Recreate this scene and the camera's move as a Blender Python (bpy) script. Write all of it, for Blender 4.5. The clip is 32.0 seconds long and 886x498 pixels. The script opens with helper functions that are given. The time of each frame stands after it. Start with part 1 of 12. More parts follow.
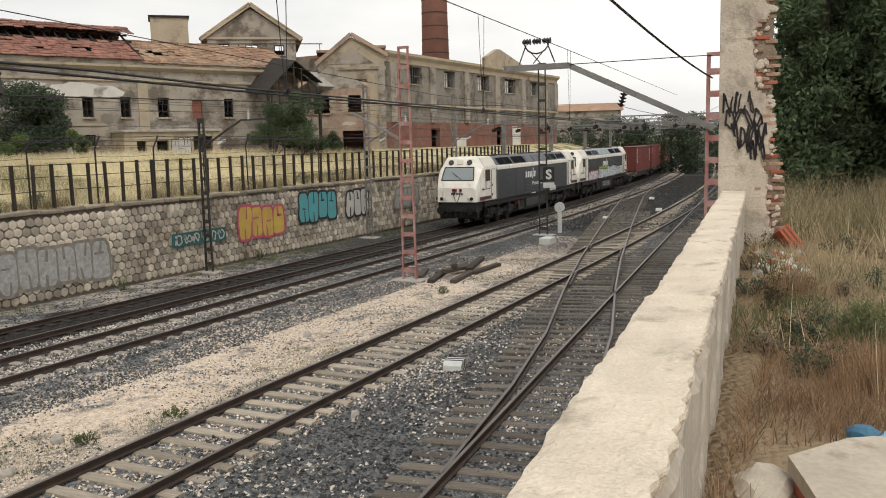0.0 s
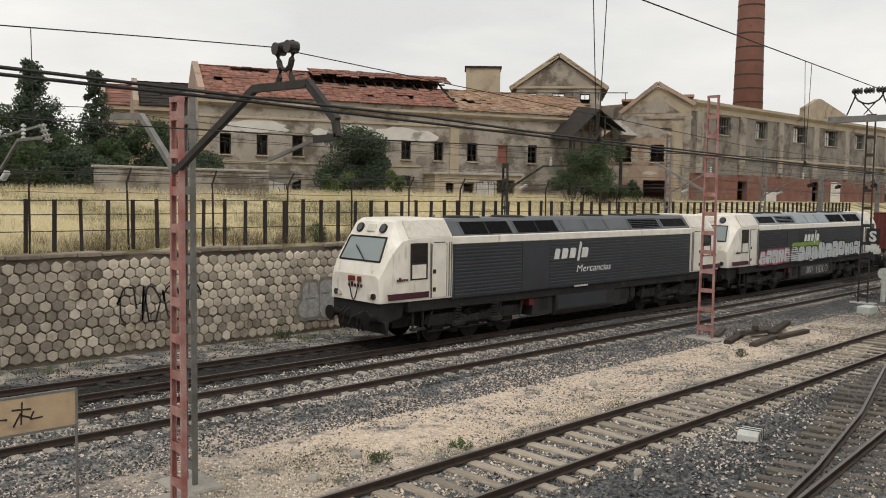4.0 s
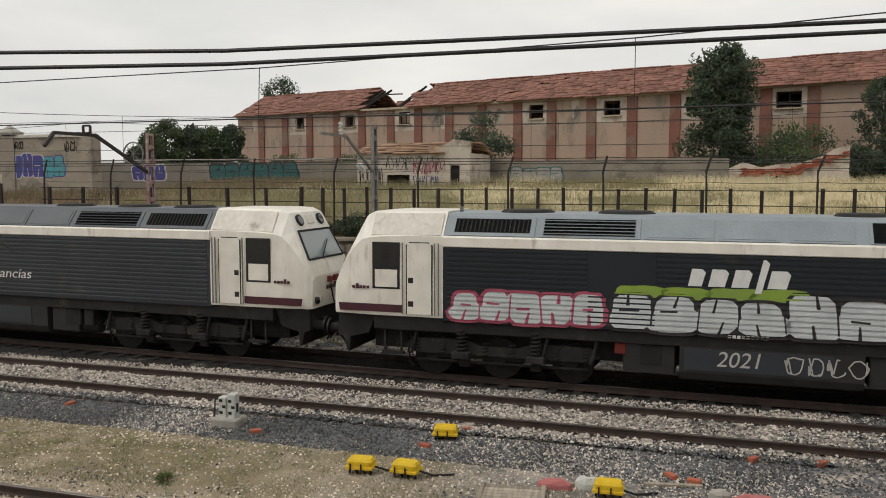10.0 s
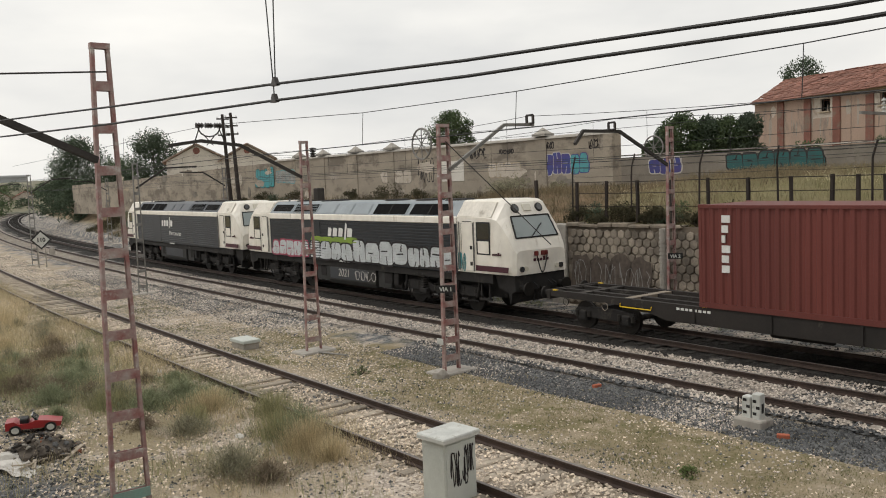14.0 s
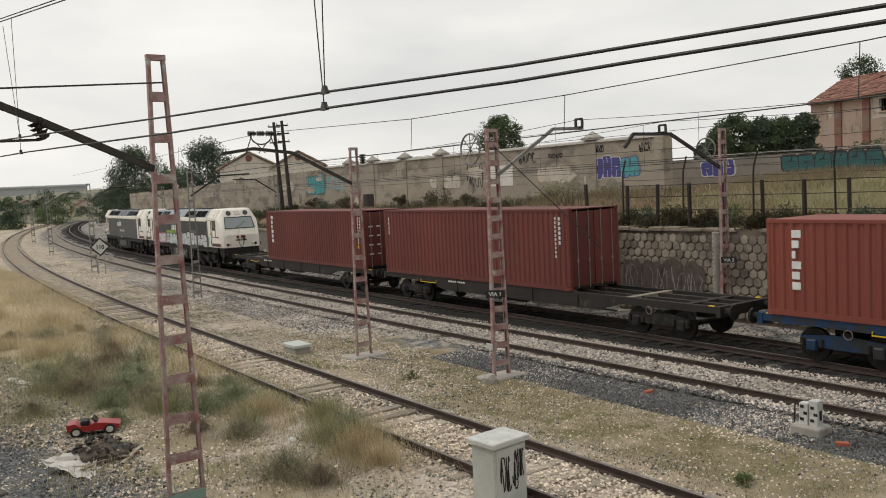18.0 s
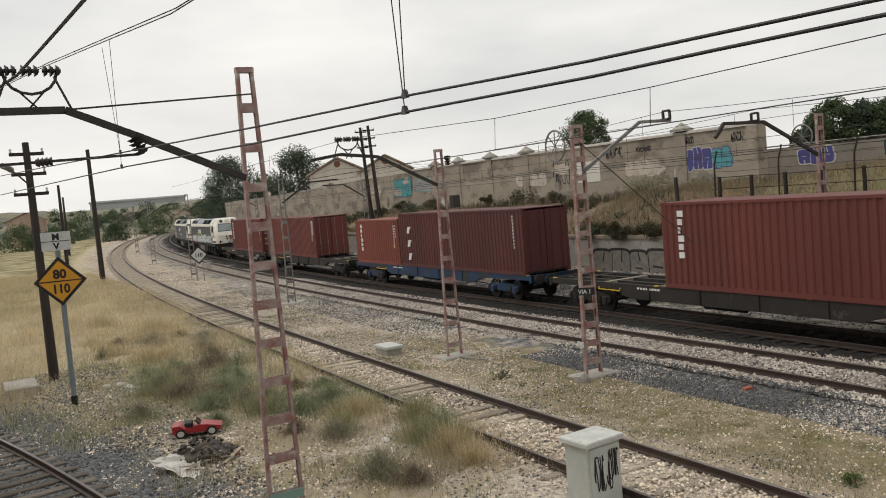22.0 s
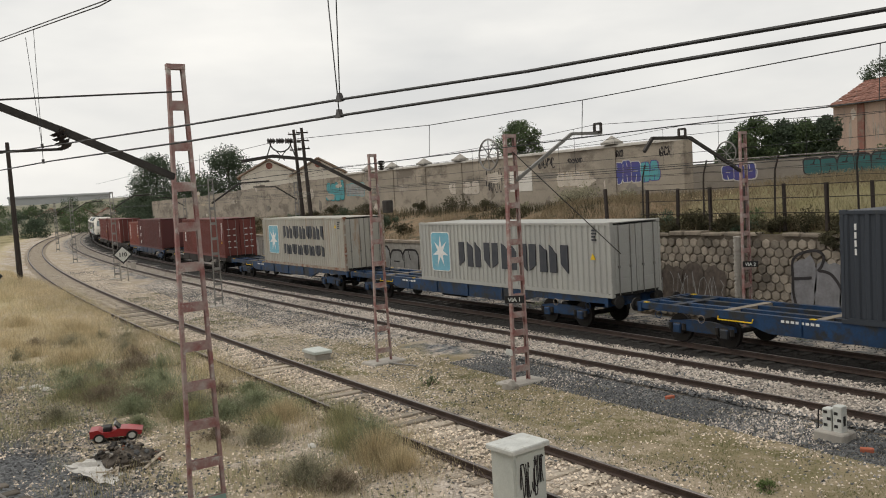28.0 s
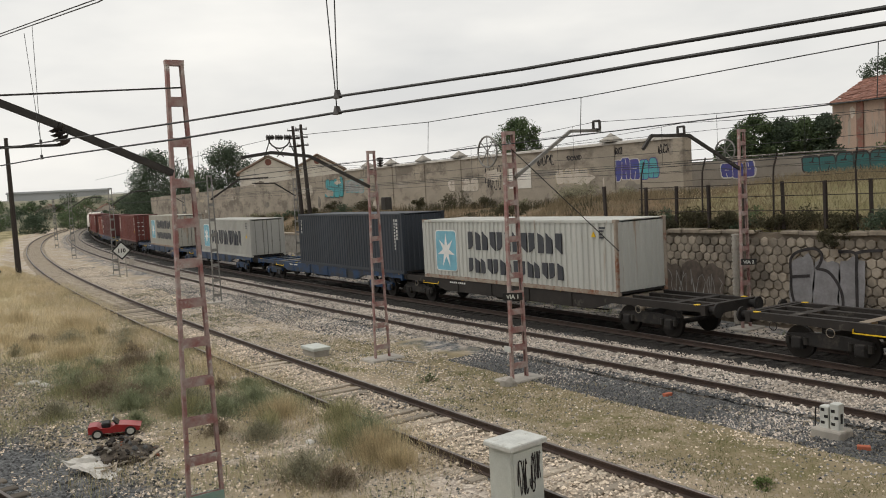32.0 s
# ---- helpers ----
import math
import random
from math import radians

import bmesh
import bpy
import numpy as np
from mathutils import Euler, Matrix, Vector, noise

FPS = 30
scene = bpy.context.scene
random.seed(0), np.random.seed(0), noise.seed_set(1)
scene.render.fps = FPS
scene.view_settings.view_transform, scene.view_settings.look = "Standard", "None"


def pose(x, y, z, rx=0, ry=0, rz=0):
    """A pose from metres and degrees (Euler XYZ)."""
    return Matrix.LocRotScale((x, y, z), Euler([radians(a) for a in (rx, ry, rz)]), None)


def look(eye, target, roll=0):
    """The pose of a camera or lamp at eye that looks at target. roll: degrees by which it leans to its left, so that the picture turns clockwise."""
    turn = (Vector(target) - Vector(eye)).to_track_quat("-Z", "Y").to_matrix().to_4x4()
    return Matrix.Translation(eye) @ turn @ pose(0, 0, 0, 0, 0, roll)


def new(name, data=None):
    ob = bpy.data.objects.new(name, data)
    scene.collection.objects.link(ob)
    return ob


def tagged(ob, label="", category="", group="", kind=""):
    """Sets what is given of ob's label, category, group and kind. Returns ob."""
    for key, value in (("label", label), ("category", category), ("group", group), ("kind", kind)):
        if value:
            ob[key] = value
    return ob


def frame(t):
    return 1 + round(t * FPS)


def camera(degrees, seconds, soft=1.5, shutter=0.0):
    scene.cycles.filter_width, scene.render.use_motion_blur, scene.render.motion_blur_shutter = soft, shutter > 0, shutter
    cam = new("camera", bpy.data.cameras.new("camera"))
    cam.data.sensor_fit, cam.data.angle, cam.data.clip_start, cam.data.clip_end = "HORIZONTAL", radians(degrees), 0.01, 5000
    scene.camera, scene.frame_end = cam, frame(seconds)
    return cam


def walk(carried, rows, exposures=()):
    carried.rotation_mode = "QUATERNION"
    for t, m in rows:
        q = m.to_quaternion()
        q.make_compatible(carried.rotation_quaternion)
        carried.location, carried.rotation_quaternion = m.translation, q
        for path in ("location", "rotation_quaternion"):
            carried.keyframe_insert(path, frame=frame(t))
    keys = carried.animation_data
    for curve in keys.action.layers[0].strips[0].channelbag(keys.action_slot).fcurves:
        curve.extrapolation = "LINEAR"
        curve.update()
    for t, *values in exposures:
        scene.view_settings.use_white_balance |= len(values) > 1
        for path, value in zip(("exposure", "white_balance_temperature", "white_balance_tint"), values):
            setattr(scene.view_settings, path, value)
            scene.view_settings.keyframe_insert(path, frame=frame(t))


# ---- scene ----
cam = camera(55.32, 32.0, soft=1.0)
PATH = [
    (0, 0.555, -0.225, 5.148, -63.43, -7.18, -1.49),
    (0.5, 0.555, -0.224, 5.148, -63.17, -6.36, -1.33),
    (1, 0.555, -0.224, 5.148, -63.13, -5.55, 0.31),
    (1.5, 0.557, -0.214, 5.149, -61.29, -5.25, 1.80),
    (2, 0.558, -0.199, 5.149, -58.34, -4.58, 1.96),
    (2.5, 0.559, -0.186, 5.149, -55.70, -4.38, 1.94),
    (3, 0.559, -0.169, 5.149, -52.41, -4.39, 1.89),
    (3.5, 0.558, -0.145, 5.149, -47.65, -4.12, 1.36),
    (5.5, 0.510, -0.057, 5.145, -34.18, -4.19, 1.57),
    (6, 0.466, -0.010, 5.140, -28.87, -4.56, 2.41),
    (6.5, 0.418, 0.039, 5.136, -22.77, -4.83, 2.55),
    (7, 0.373, 0.080, 5.131, -18.33, -4.91, 2.54),
    (7.5, 0.328, 0.117, 5.127, -14.59, -4.97, 1.72),
    (8, 0.280, 0.155, 5.122, -10.31, -4.79, 0.34),
    (8.5, 0.229, 0.194, 5.118, -5.44, -4.77, 0.26),
    (9, 0.174, 0.233, 5.113, -0.01, -4.82, 0.55),
    (9.5, 0.106, 0.277, 5.109, 8.12, -4.97, 0.18),
    (10, 0.030, 0.318, 5.104, 17.29, -4.87, -0.00),
    (10.5, -0.068, 0.350, 5.100, 26.66, -4.61, -0.02),
    (11, -0.171, 0.374, 5.095, 34.78, -4.52, -0.23),
    (11.5, -0.269, 0.392, 5.091, 39.60, -4.44, -0.48),
    (12, -0.353, 0.409, 5.086, 43.75, -4.40, -1.12),
    (12.5, -0.420, 0.437, 5.081, 47.32, -4.20, -1.66),
    (13, -0.415, 0.446, 5.077, 48.75, -4.33, -1.82),
    (13.5, -0.409, 0.436, 5.077, 49.88, -4.73, -1.96),
    (14, -0.417, 0.441, 5.077, 50.94, -4.74, -2.22),
    (14.5, -0.419, 0.444, 5.077, 51.45, -4.61, -2.27),
    (16.5, -0.395, 0.426, 5.077, 52.23, -4.27, -2.31),
    (17, -0.384, 0.424, 5.077, 52.95, -4.16, -2.49),
    (17.5, -0.382, 0.420, 5.077, 53.57, -4.11, -2.66),
    (18, -0.386, 0.428, 5.077, 54.28, -4.25, -2.77),
    (18.5, -0.389, 0.435, 5.077, 55.00, -4.24, -2.89),
    (19, -0.385, 0.432, 5.077, 55.28, -4.15, -2.97),
    (19.5, -0.385, 0.434, 5.077, 55.39, -4.28, -3.07),
    (20, -0.365, 0.433, 5.077, 55.50, -4.52, -3.42),
    (20.5, -0.366, 0.432, 5.077, 56.27, -4.49, -3.70),
    (21, -0.376, 0.440, 5.077, 57.31, -4.54, -3.83),
    (21.5, -0.363, 0.441, 5.077, 58.68, -4.46, -4.50),
    (22, -0.360, 0.446, 5.077, 60.26, -3.87, -4.83),
    (22.5, -0.391, 0.453, 5.077, 60.99, -3.76, -4.28),
    (23, -0.377, 0.439, 5.077, 59.70, -3.94, -3.17),
    (23.5, -0.400, 0.449, 5.077, 58.40, -3.94, -3.17),
    (24, -0.392, 0.455, 5.077, 57.71, -4.41, -3.33),
    (24.5, -0.381, 0.452, 5.077, 57.05, -4.80, -3.14),
    (25, -0.369, 0.450, 5.077, 56.56, -4.84, -2.97),
    (25.5, -0.365, 0.449, 5.077, 56.29, -4.55, -3.08),
    (27.5, -0.366, 0.451, 5.077, 55.96, -4.07, -3.03),
    (28, -0.360, 0.448, 5.077, 55.62, -3.79, -3.18),
    (28.5, -0.356, 0.445, 5.077, 55.22, -3.48, -2.46),
    (29, -0.349, 0.443, 5.077, 55.15, -3.47, -2.14),
    (29.5, -0.357, 0.447, 5.077, 55.31, -3.66, -2.36),
    (30, -0.353, 0.447, 5.077, 55.70, -3.75, -2.68),
    (30.5, -0.354, 0.452, 5.077, 56.16, -3.67, -2.77),
    (31, -0.353, 0.453, 5.077, 56.09, -3.67, -2.90),
    (31.5, -0.349, 0.453, 5.077, 55.79, -3.85, -2.75),
    (32, -0.343, 0.449, 5.077, 55.56, -4.00, -3.02),
]
walk(cam, [(t, Matrix.Translation((x, y, z)) @ Euler((radians(90 + p), 0, radians(w))).to_matrix().to_4x4() @ pose(0, 0, 0, 0, 0, r))
           for t, x, y, z, w, p, r in PATH],
     [(0, 0.19), (0.5, 0.09), (1, -0.03), (2, -0.02), (5.5, 0.0), (7, 0.05), (9, -0.01), (10, -0.15), (10.5, -0.28), (11, -0.40), (11.5, -0.2), (12, -0.07), (14, 0.0), (17, -0.05), (32, -0.04)])

# ---- light ----
world = bpy.data.worlds.new("overcast_sky")
scene.world = world
world.use_nodes = True
wn, wl = world.node_tree.nodes, world.node_tree.links
wn.clear()
SUN_DIR = Vector((-0.55, -0.45, 0.95)).normalized()      # towards the sun
sky = wn.new("ShaderNodeTexSky")
sky.sky_type, sky.sun_disc = "NISHITA", False
sky.sun_elevation = math.asin(SUN_DIR.z)
sky.sun_rotation = math.atan2(SUN_DIR.x, SUN_DIR.y)
sky.air_density, sky.dust_density = 1.0, 4.0
grey = wn.new("ShaderNodeHueSaturation")
grey.inputs["Saturation"].default_value = 0.18
way = wn.new("ShaderNodeTexCoord")
flat = wn.new("ShaderNodeMapping")
flat.inputs["Scale"].default_value = (1.0, 1.0, 3.2)
cloud = wn.new("ShaderNodeTexNoise")
cloud.inputs["Scale"].default_value, cloud.inputs["Detail"].default_value, cloud.inputs["Roughness"].default_value = 2.3, 5.0, 0.52
ramp = wn.new("ShaderNodeValToRGB")
ramp.color_ramp.elements[0].position, ramp.color_ramp.elements[0].color = 0.34, (8.1, 8.1, 7.95, 1)
ramp.color_ramp.elements[1].position, ramp.color_ramp.elements[1].color = 0.66, (11.0, 10.75, 10.15, 1)
blend = wn.new("ShaderNodeMix")
blend.data_type = "RGBA"
blend.inputs[0].default_value = 0.86
back = wn.new("ShaderNodeBackground")
back.inputs["Strength"].default_value = 0.1
out = wn.new("ShaderNodeOutputWorld")
wl.new(sky.outputs[0], grey.inputs["Color"])
wl.new(way.outputs["Generated"], flat.inputs[0])
wl.new(flat.outputs[0], cloud.inputs["Vector"])
wl.new(cloud.outputs["Fac"], ramp.inputs[0])
wl.new(grey.outputs[0], blend.inputs[6])
wl.new(ramp.outputs[0], blend.inputs[7])
wl.new(blend.outputs[2], back.inputs["Color"])
wl.new(back.outputs[0], out.inputs["Surface"])
sun = new("sun", bpy.data.lights.new("sun", "SUN"))
sun.data.energy, sun.data.angle, sun.data.color = 1.1, radians(24), (1.0, 0.95, 0.87)
sun.matrix_world = look((0, 0, 60), Vector((0, 0, 60)) - SUN_DIR)
scene.view_settings.exposure = 0.0

# ---- materials ----
MATS = {}


def lin(c):
    return tuple(c) + (1.0,)


def mat(name, c1, c2=None, scale=2.0, rough=0.85, metal=0.0, bump=0.25, grain=60.0, stain=None, stain_scale=0.6, stain_at=0.6,
        rnd=0.0, island=0.0, stretch=(1, 1, 1), spec=0.35, dist=0.01, thin=0.0):
    """A weathered surface: two colours at a large scale, a fine grain, and stains; rnd and island vary it from piece to piece."""
    if name in MATS:
        return MATS[name]
    m = MATS[name] = bpy.data.materials.new(name)
    m.use_nodes = True
    n, l = m.node_tree.nodes, m.node_tree.links
    b = n["Principled BSDF"]
    c2 = c2 or tuple(v * 0.78 for v in c1)
    tc = n.new("ShaderNodeTexCoord")
    mp = n.new("ShaderNodeMapping")
    mp.inputs["Scale"].default_value = stretch
    l.new(tc.outputs["Object"], mp.inputs[0])
    big, fine = n.new("ShaderNodeTexNoise"), n.new("ShaderNodeTexNoise")
    big.inputs["Scale"].default_value, big.inputs["Detail"].default_value, big.inputs["Roughness"].default_value = scale, 6, 0.6
    fine.inputs["Scale"].default_value, fine.inputs["Detail"].default_value = grain, 3
    l.new(mp.outputs[0], big.inputs["Vector"])
    l.new(tc.outputs["Object"], fine.inputs["Vector"])
    mix = n.new("ShaderNodeMix")
    mix.data_type = "RGBA"
    mix.inputs[6].default_value, mix.inputs[7].default_value = lin(c1), lin(c2)
    rp = n.new("ShaderNodeMapRange")
    rp.inputs[1].default_value, rp.inputs[2].default_value = 0.35, 0.65
    l.new(big.outputs["Fac"], rp.inputs[0])
    l.new(rp.outputs[0], mix.inputs[0])
    col = mix.outputs[2]
    if stain:
        st = n.new("ShaderNodeTexNoise")
        st.inputs["Scale"].default_value, st.inputs["Detail"].default_value, st.inputs["Roughness"].default_value = stain_scale, 8, 0.68
        off = n.new("ShaderNodeVectorMath")
        off.inputs[1].default_value = (7.3, 2.1, 4.7)
        l.new(mp.outputs[0], off.inputs[0])
        l.new(off.outputs[0], st.inputs["Vector"])
        sr = n.new("ShaderNodeMapRange")
        sr.inputs[1].default_value, sr.inputs[2].default_value = stain_at - 0.04, stain_at + 0.08
        l.new(st.outputs["Fac"], sr.inputs[0])
        m2 = n.new("ShaderNodeMix")
        m2.data_type = "RGBA"
        m2.inputs[7].default_value = lin(stain)
        l.new(col, m2.inputs[6])
        l.new(sr.outputs[0], m2.inputs[0])
        col = m2.outputs[2]
    hs = n.new("ShaderNodeHueSaturation")
    l.new(col, hs.inputs["Color"])
    val = n.new("ShaderNodeMapRange")
    val.inputs[3].default_value, val.inputs[4].default_value = 0.8, 1.2
    l.new(fine.outputs["Fac"], val.inputs[0])
    v = val.outputs[0]
    for amount, kind, socket in ((rnd, "ShaderNodeObjectInfo", "Random"), (island, "ShaderNodeNewGeometry", "Random Per Island")):
        if amount:
            oi = n.new(kind)
            rr = n.new("ShaderNodeMapRange")
            rr.inputs[3].default_value, rr.inputs[4].default_value = 1 - amount, 1 + amount
            l.new(oi.outputs[socket], rr.inputs[0])
            mu = n.new("ShaderNodeMath")
            mu.operation = "MULTIPLY"
            l.new(v, mu.inputs[0])
            l.new(rr.outputs[0], mu.inputs[1])
            v = mu.outputs[0]
    l.new(v, hs.inputs["Value"])
    l.new(hs.outputs[0], b.inputs["Base Color"])
    b.inputs["Roughness"].default_value, b.inputs["Metallic"].default_value = rough, metal
    b.inputs["Specular IOR Level"].default_value = spec
    if bump:
        bp = n.new("ShaderNodeBump")
        bp.inputs["Strength"].default_value, bp.inputs["Distance"].default_value = bump, dist
        l.new(fine.outputs["Fac"], bp.inputs["Height"])
        l.new(bp.outputs[0], b.inputs["Normal"])
    if thin:          # leaves and blades let some light through
        tr, ms = n.new("ShaderNodeBsdfTranslucent"), n.new("ShaderNodeMixShader")
        ms.inputs[0].default_value = thin
        l.new(hs.outputs[0], tr.inputs["Color"])
        l.new(b.outputs[0], ms.inputs[1])
        l.new(tr.outputs[0], ms.inputs[2])
        l.new(ms.outputs[0], n["Material Output"].inputs["Surface"])
    return m


M = dict(
    stone=mat("retaining_stone", (0.55, 0.485, 0.40), (0.375, 0.33, 0.27), 1.6, 0.95, bump=0.8, grain=16, rnd=0.4, island=0.45, stain=(0.25, 0.205, 0.155), stain_scale=0.55, stain_at=0.55, dist=0.02),
    mortar=mat("dark_mortar", (0.185, 0.152, 0.118), (0.125, 0.104, 0.082), 1.5, 0.95, bump=0.6, grain=30, dist=0.02),
    coping=mat("coping_concrete", (0.36, 0.305, 0.24), (0.22, 0.185, 0.145), 2, 0.95, bump=0.6, grain=40, rnd=0.2, stain=(0.19, 0.16, 0.13), stain_scale=1.6, stain_at=0.58),
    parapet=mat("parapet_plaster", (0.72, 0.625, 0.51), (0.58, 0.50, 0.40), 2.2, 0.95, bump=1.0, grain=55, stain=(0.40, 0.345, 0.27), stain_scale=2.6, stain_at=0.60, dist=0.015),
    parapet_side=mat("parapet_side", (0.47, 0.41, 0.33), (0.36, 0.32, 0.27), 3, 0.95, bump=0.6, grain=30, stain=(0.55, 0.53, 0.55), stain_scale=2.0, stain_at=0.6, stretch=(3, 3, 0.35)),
    rail=mat("rail_steel_brown", (0.075, 0.052, 0.043), (0.05, 0.037, 0.032), 3, 0.6, 0.3, bump=0.3, grain=50),
    rail_top=mat("rail_head", (0.20, 0.18, 0.17), (0.12, 0.10, 0.09), 0.3, 0.38, 0.8, bump=0.1, grain=50),
    wood=mat("sleeper_wood", (0.38, 0.33, 0.265), (0.24, 0.205, 0.165), 3, 0.95, bump=0.8, grain=40, rnd=0.35, stretch=(6, 0.6, 6)),
    timber=mat("turnout_timber", (0.165, 0.143, 0.118), (0.09, 0.078, 0.066), 3, 0.95, bump=0.8, grain=40, rnd=0.35, stretch=(6, 0.6, 6)),
    sleeper=mat("sleeper_concrete", (0.40, 0.36, 0.31), (0.25, 0.22, 0.19), 3, 0.95, bump=0.6, grain=50, rnd=0.15),
    clip=mat("rail_clip", (0.11, 0.075, 0.055), (0.07, 0.05, 0.04), 8, 0.8, 0.3, bump=0.3),
    loco_white=mat("loco_white_paint", (0.79, 0.755, 0.685), (0.72, 0.68, 0.60), 0.9, 0.36, bump=0.0, grain=2, stain=(0.50, 0.435, 0.35), stain_scale=1.8, stain_at=0.63, stretch=(1.6, 1.6, 0.35), spec=0.48),
    loco_grey=mat("loco_grey_paint", (0.037, 0.042, 0.051), (0.029, 0.033, 0.040), 0.7, 0.45, bump=0.04, grain=25, stain=(0.062, 0.06, 0.057), stain_scale=0.9, stain_at=0.62, spec=0.45),
    loco_dark=mat("loco_dark_paint", (0.014, 0.018, 0.025), (0.011, 0.014, 0.019), 0.7, 0.42, bump=0.04, grain=25, stain=(0.05, 0.046, 0.04), stain_scale=0.9, stain_at=0.66, spec=0.42),
    roof_grey=mat("loco_roof_grey", (0.105, 0.115, 0.13), (0.08, 0.088, 0.10), 0.8, 0.5, bump=0.05, grain=30, stain=(0.10, 0.095, 0.088), stain_scale=1.0, stain_at=0.63),
    roof_pale=mat("loco_roof_pale", (0.27, 0.305, 0.33), (0.22, 0.25, 0.27), 0.8, 0.5, bump=0.05, grain=30, stain=(0.2, 0.19, 0.17), stain_scale=1.0, stain_at=0.63),
    purple=mat("loco_purple_band", (0.075, 0.020, 0.030), (0.058, 0.017, 0.026), 2, 0.5, bump=0.03),
    black=mat("black_rubber", (0.014, 0.014, 0.015), (0.02, 0.02, 0.02), 4, 0.6, bump=0.1),
    grille_black=mat("grille_black", (0.007, 0.007, 0.008), (0.012, 0.012, 0.012), 6, 0.95, bump=0.1, spec=0.05),
    under=mat("underframe_grime", (0.024, 0.022, 0.021), (0.014, 0.013, 0.0125), 2.5, 0.85, bump=0.4, grain=25, stain=(0.055, 0.047, 0.039), stain_scale=1.8, stain_at=0.60),
    tank=mat("fuel_tank_grey", (0.032, 0.031, 0.03), (0.021, 0.0205, 0.02), 2, 0.6, bump=0.1),
    spring=mat("spring_steel", (0.042, 0.038, 0.034), (0.027, 0.025, 0.023), 6, 0.6, 0.4, bump=0.1),
    tread=mat("wheel_steel", (0.026, 0.023, 0.02), (0.017, 0.015, 0.014), 4, 0.55, 0.5, bump=0.2),
    red_part=mat("red_fitting", (0.16, 0.022, 0.018), (0.11, 0.016, 0.014), 4, 0.5, bump=0.1),
    white_mark=mat("white_marking", (0.72, 0.72, 0.70), (0.62, 0.62, 0.60), 4, 0.6, bump=0.05),
    box_red=mat("container_red", (0.150, 0.039, 0.031), (0.118, 0.031, 0.026), 0.5, 0.6, bump=0.06, grain=30, stain=(0.12, 0.04, 0.028), stain_scale=0.9, stain_at=0.63, stretch=(1, 1, 0.25), rnd=0.12),
    box_orange=mat("container_rust_red", (0.215, 0.056, 0.037), (0.175, 0.046, 0.032), 0.5, 0.6, bump=0.06, grain=30, stain=(0.16, 0.055, 0.035), stain_scale=0.9, stain_at=0.63, stretch=(1, 1, 0.25)),
    box_dark_red=mat("container_dark_red", (0.105, 0.030, 0.028), (0.082, 0.025, 0.024), 0.5, 0.6, bump=0.06, grain=30, stain=(0.07, 0.03, 0.025), stain_scale=0.9, stain_at=0.63, stretch=(1, 1, 0.25)),
    box_grey=mat("container_pale_grey", (0.385, 0.385, 0.355), (0.325, 0.325, 0.305), 0.5, 0.55, bump=0.06, grain=30, stain=(0.33, 0.30, 0.25), stain_scale=1.1, stain_at=0.63, stretch=(1, 1, 0.2)),
    box_cream=mat("container_worn_cream", (0.385, 0.37, 0.325), (0.32, 0.305, 0.265), 0.5, 0.6, bump=0.06, grain=30, stain=(0.30, 0.20, 0.13), stain_scale=1.3, stain_at=0.60, stretch=(1.6, 1.6, 0.2)),
    box_anthracite=mat("container_anthracite", (0.037, 0.045, 0.058), (0.028, 0.034, 0.044), 0.5, 0.55, bump=0.06, grain=30, stain=(0.06, 0.058, 0.056), stain_scale=1.0, stain_at=0.64, stretch=(1, 1, 0.25)),
    box_yellow=mat("container_yellow", (0.62, 0.36, 0.02), (0.5, 0.29, 0.02), 0.5, 0.55, bump=0.06),
    worn_edge=mat("worn_container_edge", (0.33, 0.29, 0.24), (0.24, 0.19, 0.15), 1.5, 0.8, bump=0.3, grain=40, stain=(0.19, 0.085, 0.05), stain_scale=2.5, stain_at=0.54),
    box_white=mat("container_weathered_white", (0.46, 0.465, 0.435), (0.38, 0.385, 0.36), 0.5, 0.6, bump=0.06, grain=30, stain=(0.30, 0.24, 0.18), stain_scale=1.6, stain_at=0.62, stretch=(1.8, 1.8, 0.2)),
    scrub_brown=mat("scrub_brown", (0.29, 0.24, 0.175), (0.20, 0.165, 0.12), 0.8, 0.9, bump=0, island=0.45, spec=0.12, thin=0.35),
    teal_paint=mat("faded_teal_paint", (0.20, 0.33, 0.285), (0.24, 0.30, 0.26), 4, 0.8, bump=0.2),
    rust=mat("rust_edge", (0.22, 0.085, 0.045), (0.14, 0.055, 0.035), 3, 0.9, bump=0.4, grain=40),
    blue_wagon=mat("wagon_blue", (0.012, 0.048, 0.125), (0.008, 0.028, 0.070), 1.2, 0.5, bump=0.1, grain=25, stain=(0.026, 0.028, 0.031), stain_scale=1.4, stain_at=0.5),
    brown_wagon=mat("wagon_brown", (0.032, 0.027, 0.024), (0.020, 0.0175, 0.016), 1.2, 0.8, bump=0.2, grain=25, stain=(0.10, 0.088, 0.075), stain_scale=1.4, stain_at=0.63),
    deck=mat("wagon_deck", (0.27, 0.23, 0.18), (0.2, 0.17, 0.14), 2, 0.85, bump=0.3),
    sky_blue=mat("pale_blue_panel", (0.17, 0.40, 0.50), (0.14, 0.33, 0.42), 2, 0.65, bump=0.03, stain=(0.30, 0.40, 0.42), stain_scale=2.5, stain_at=0.62),
    letter_dark=mat("dark_lettering", (0.035, 0.04, 0.05), (0.05, 0.052, 0.06), 3, 0.6, bump=0.03),
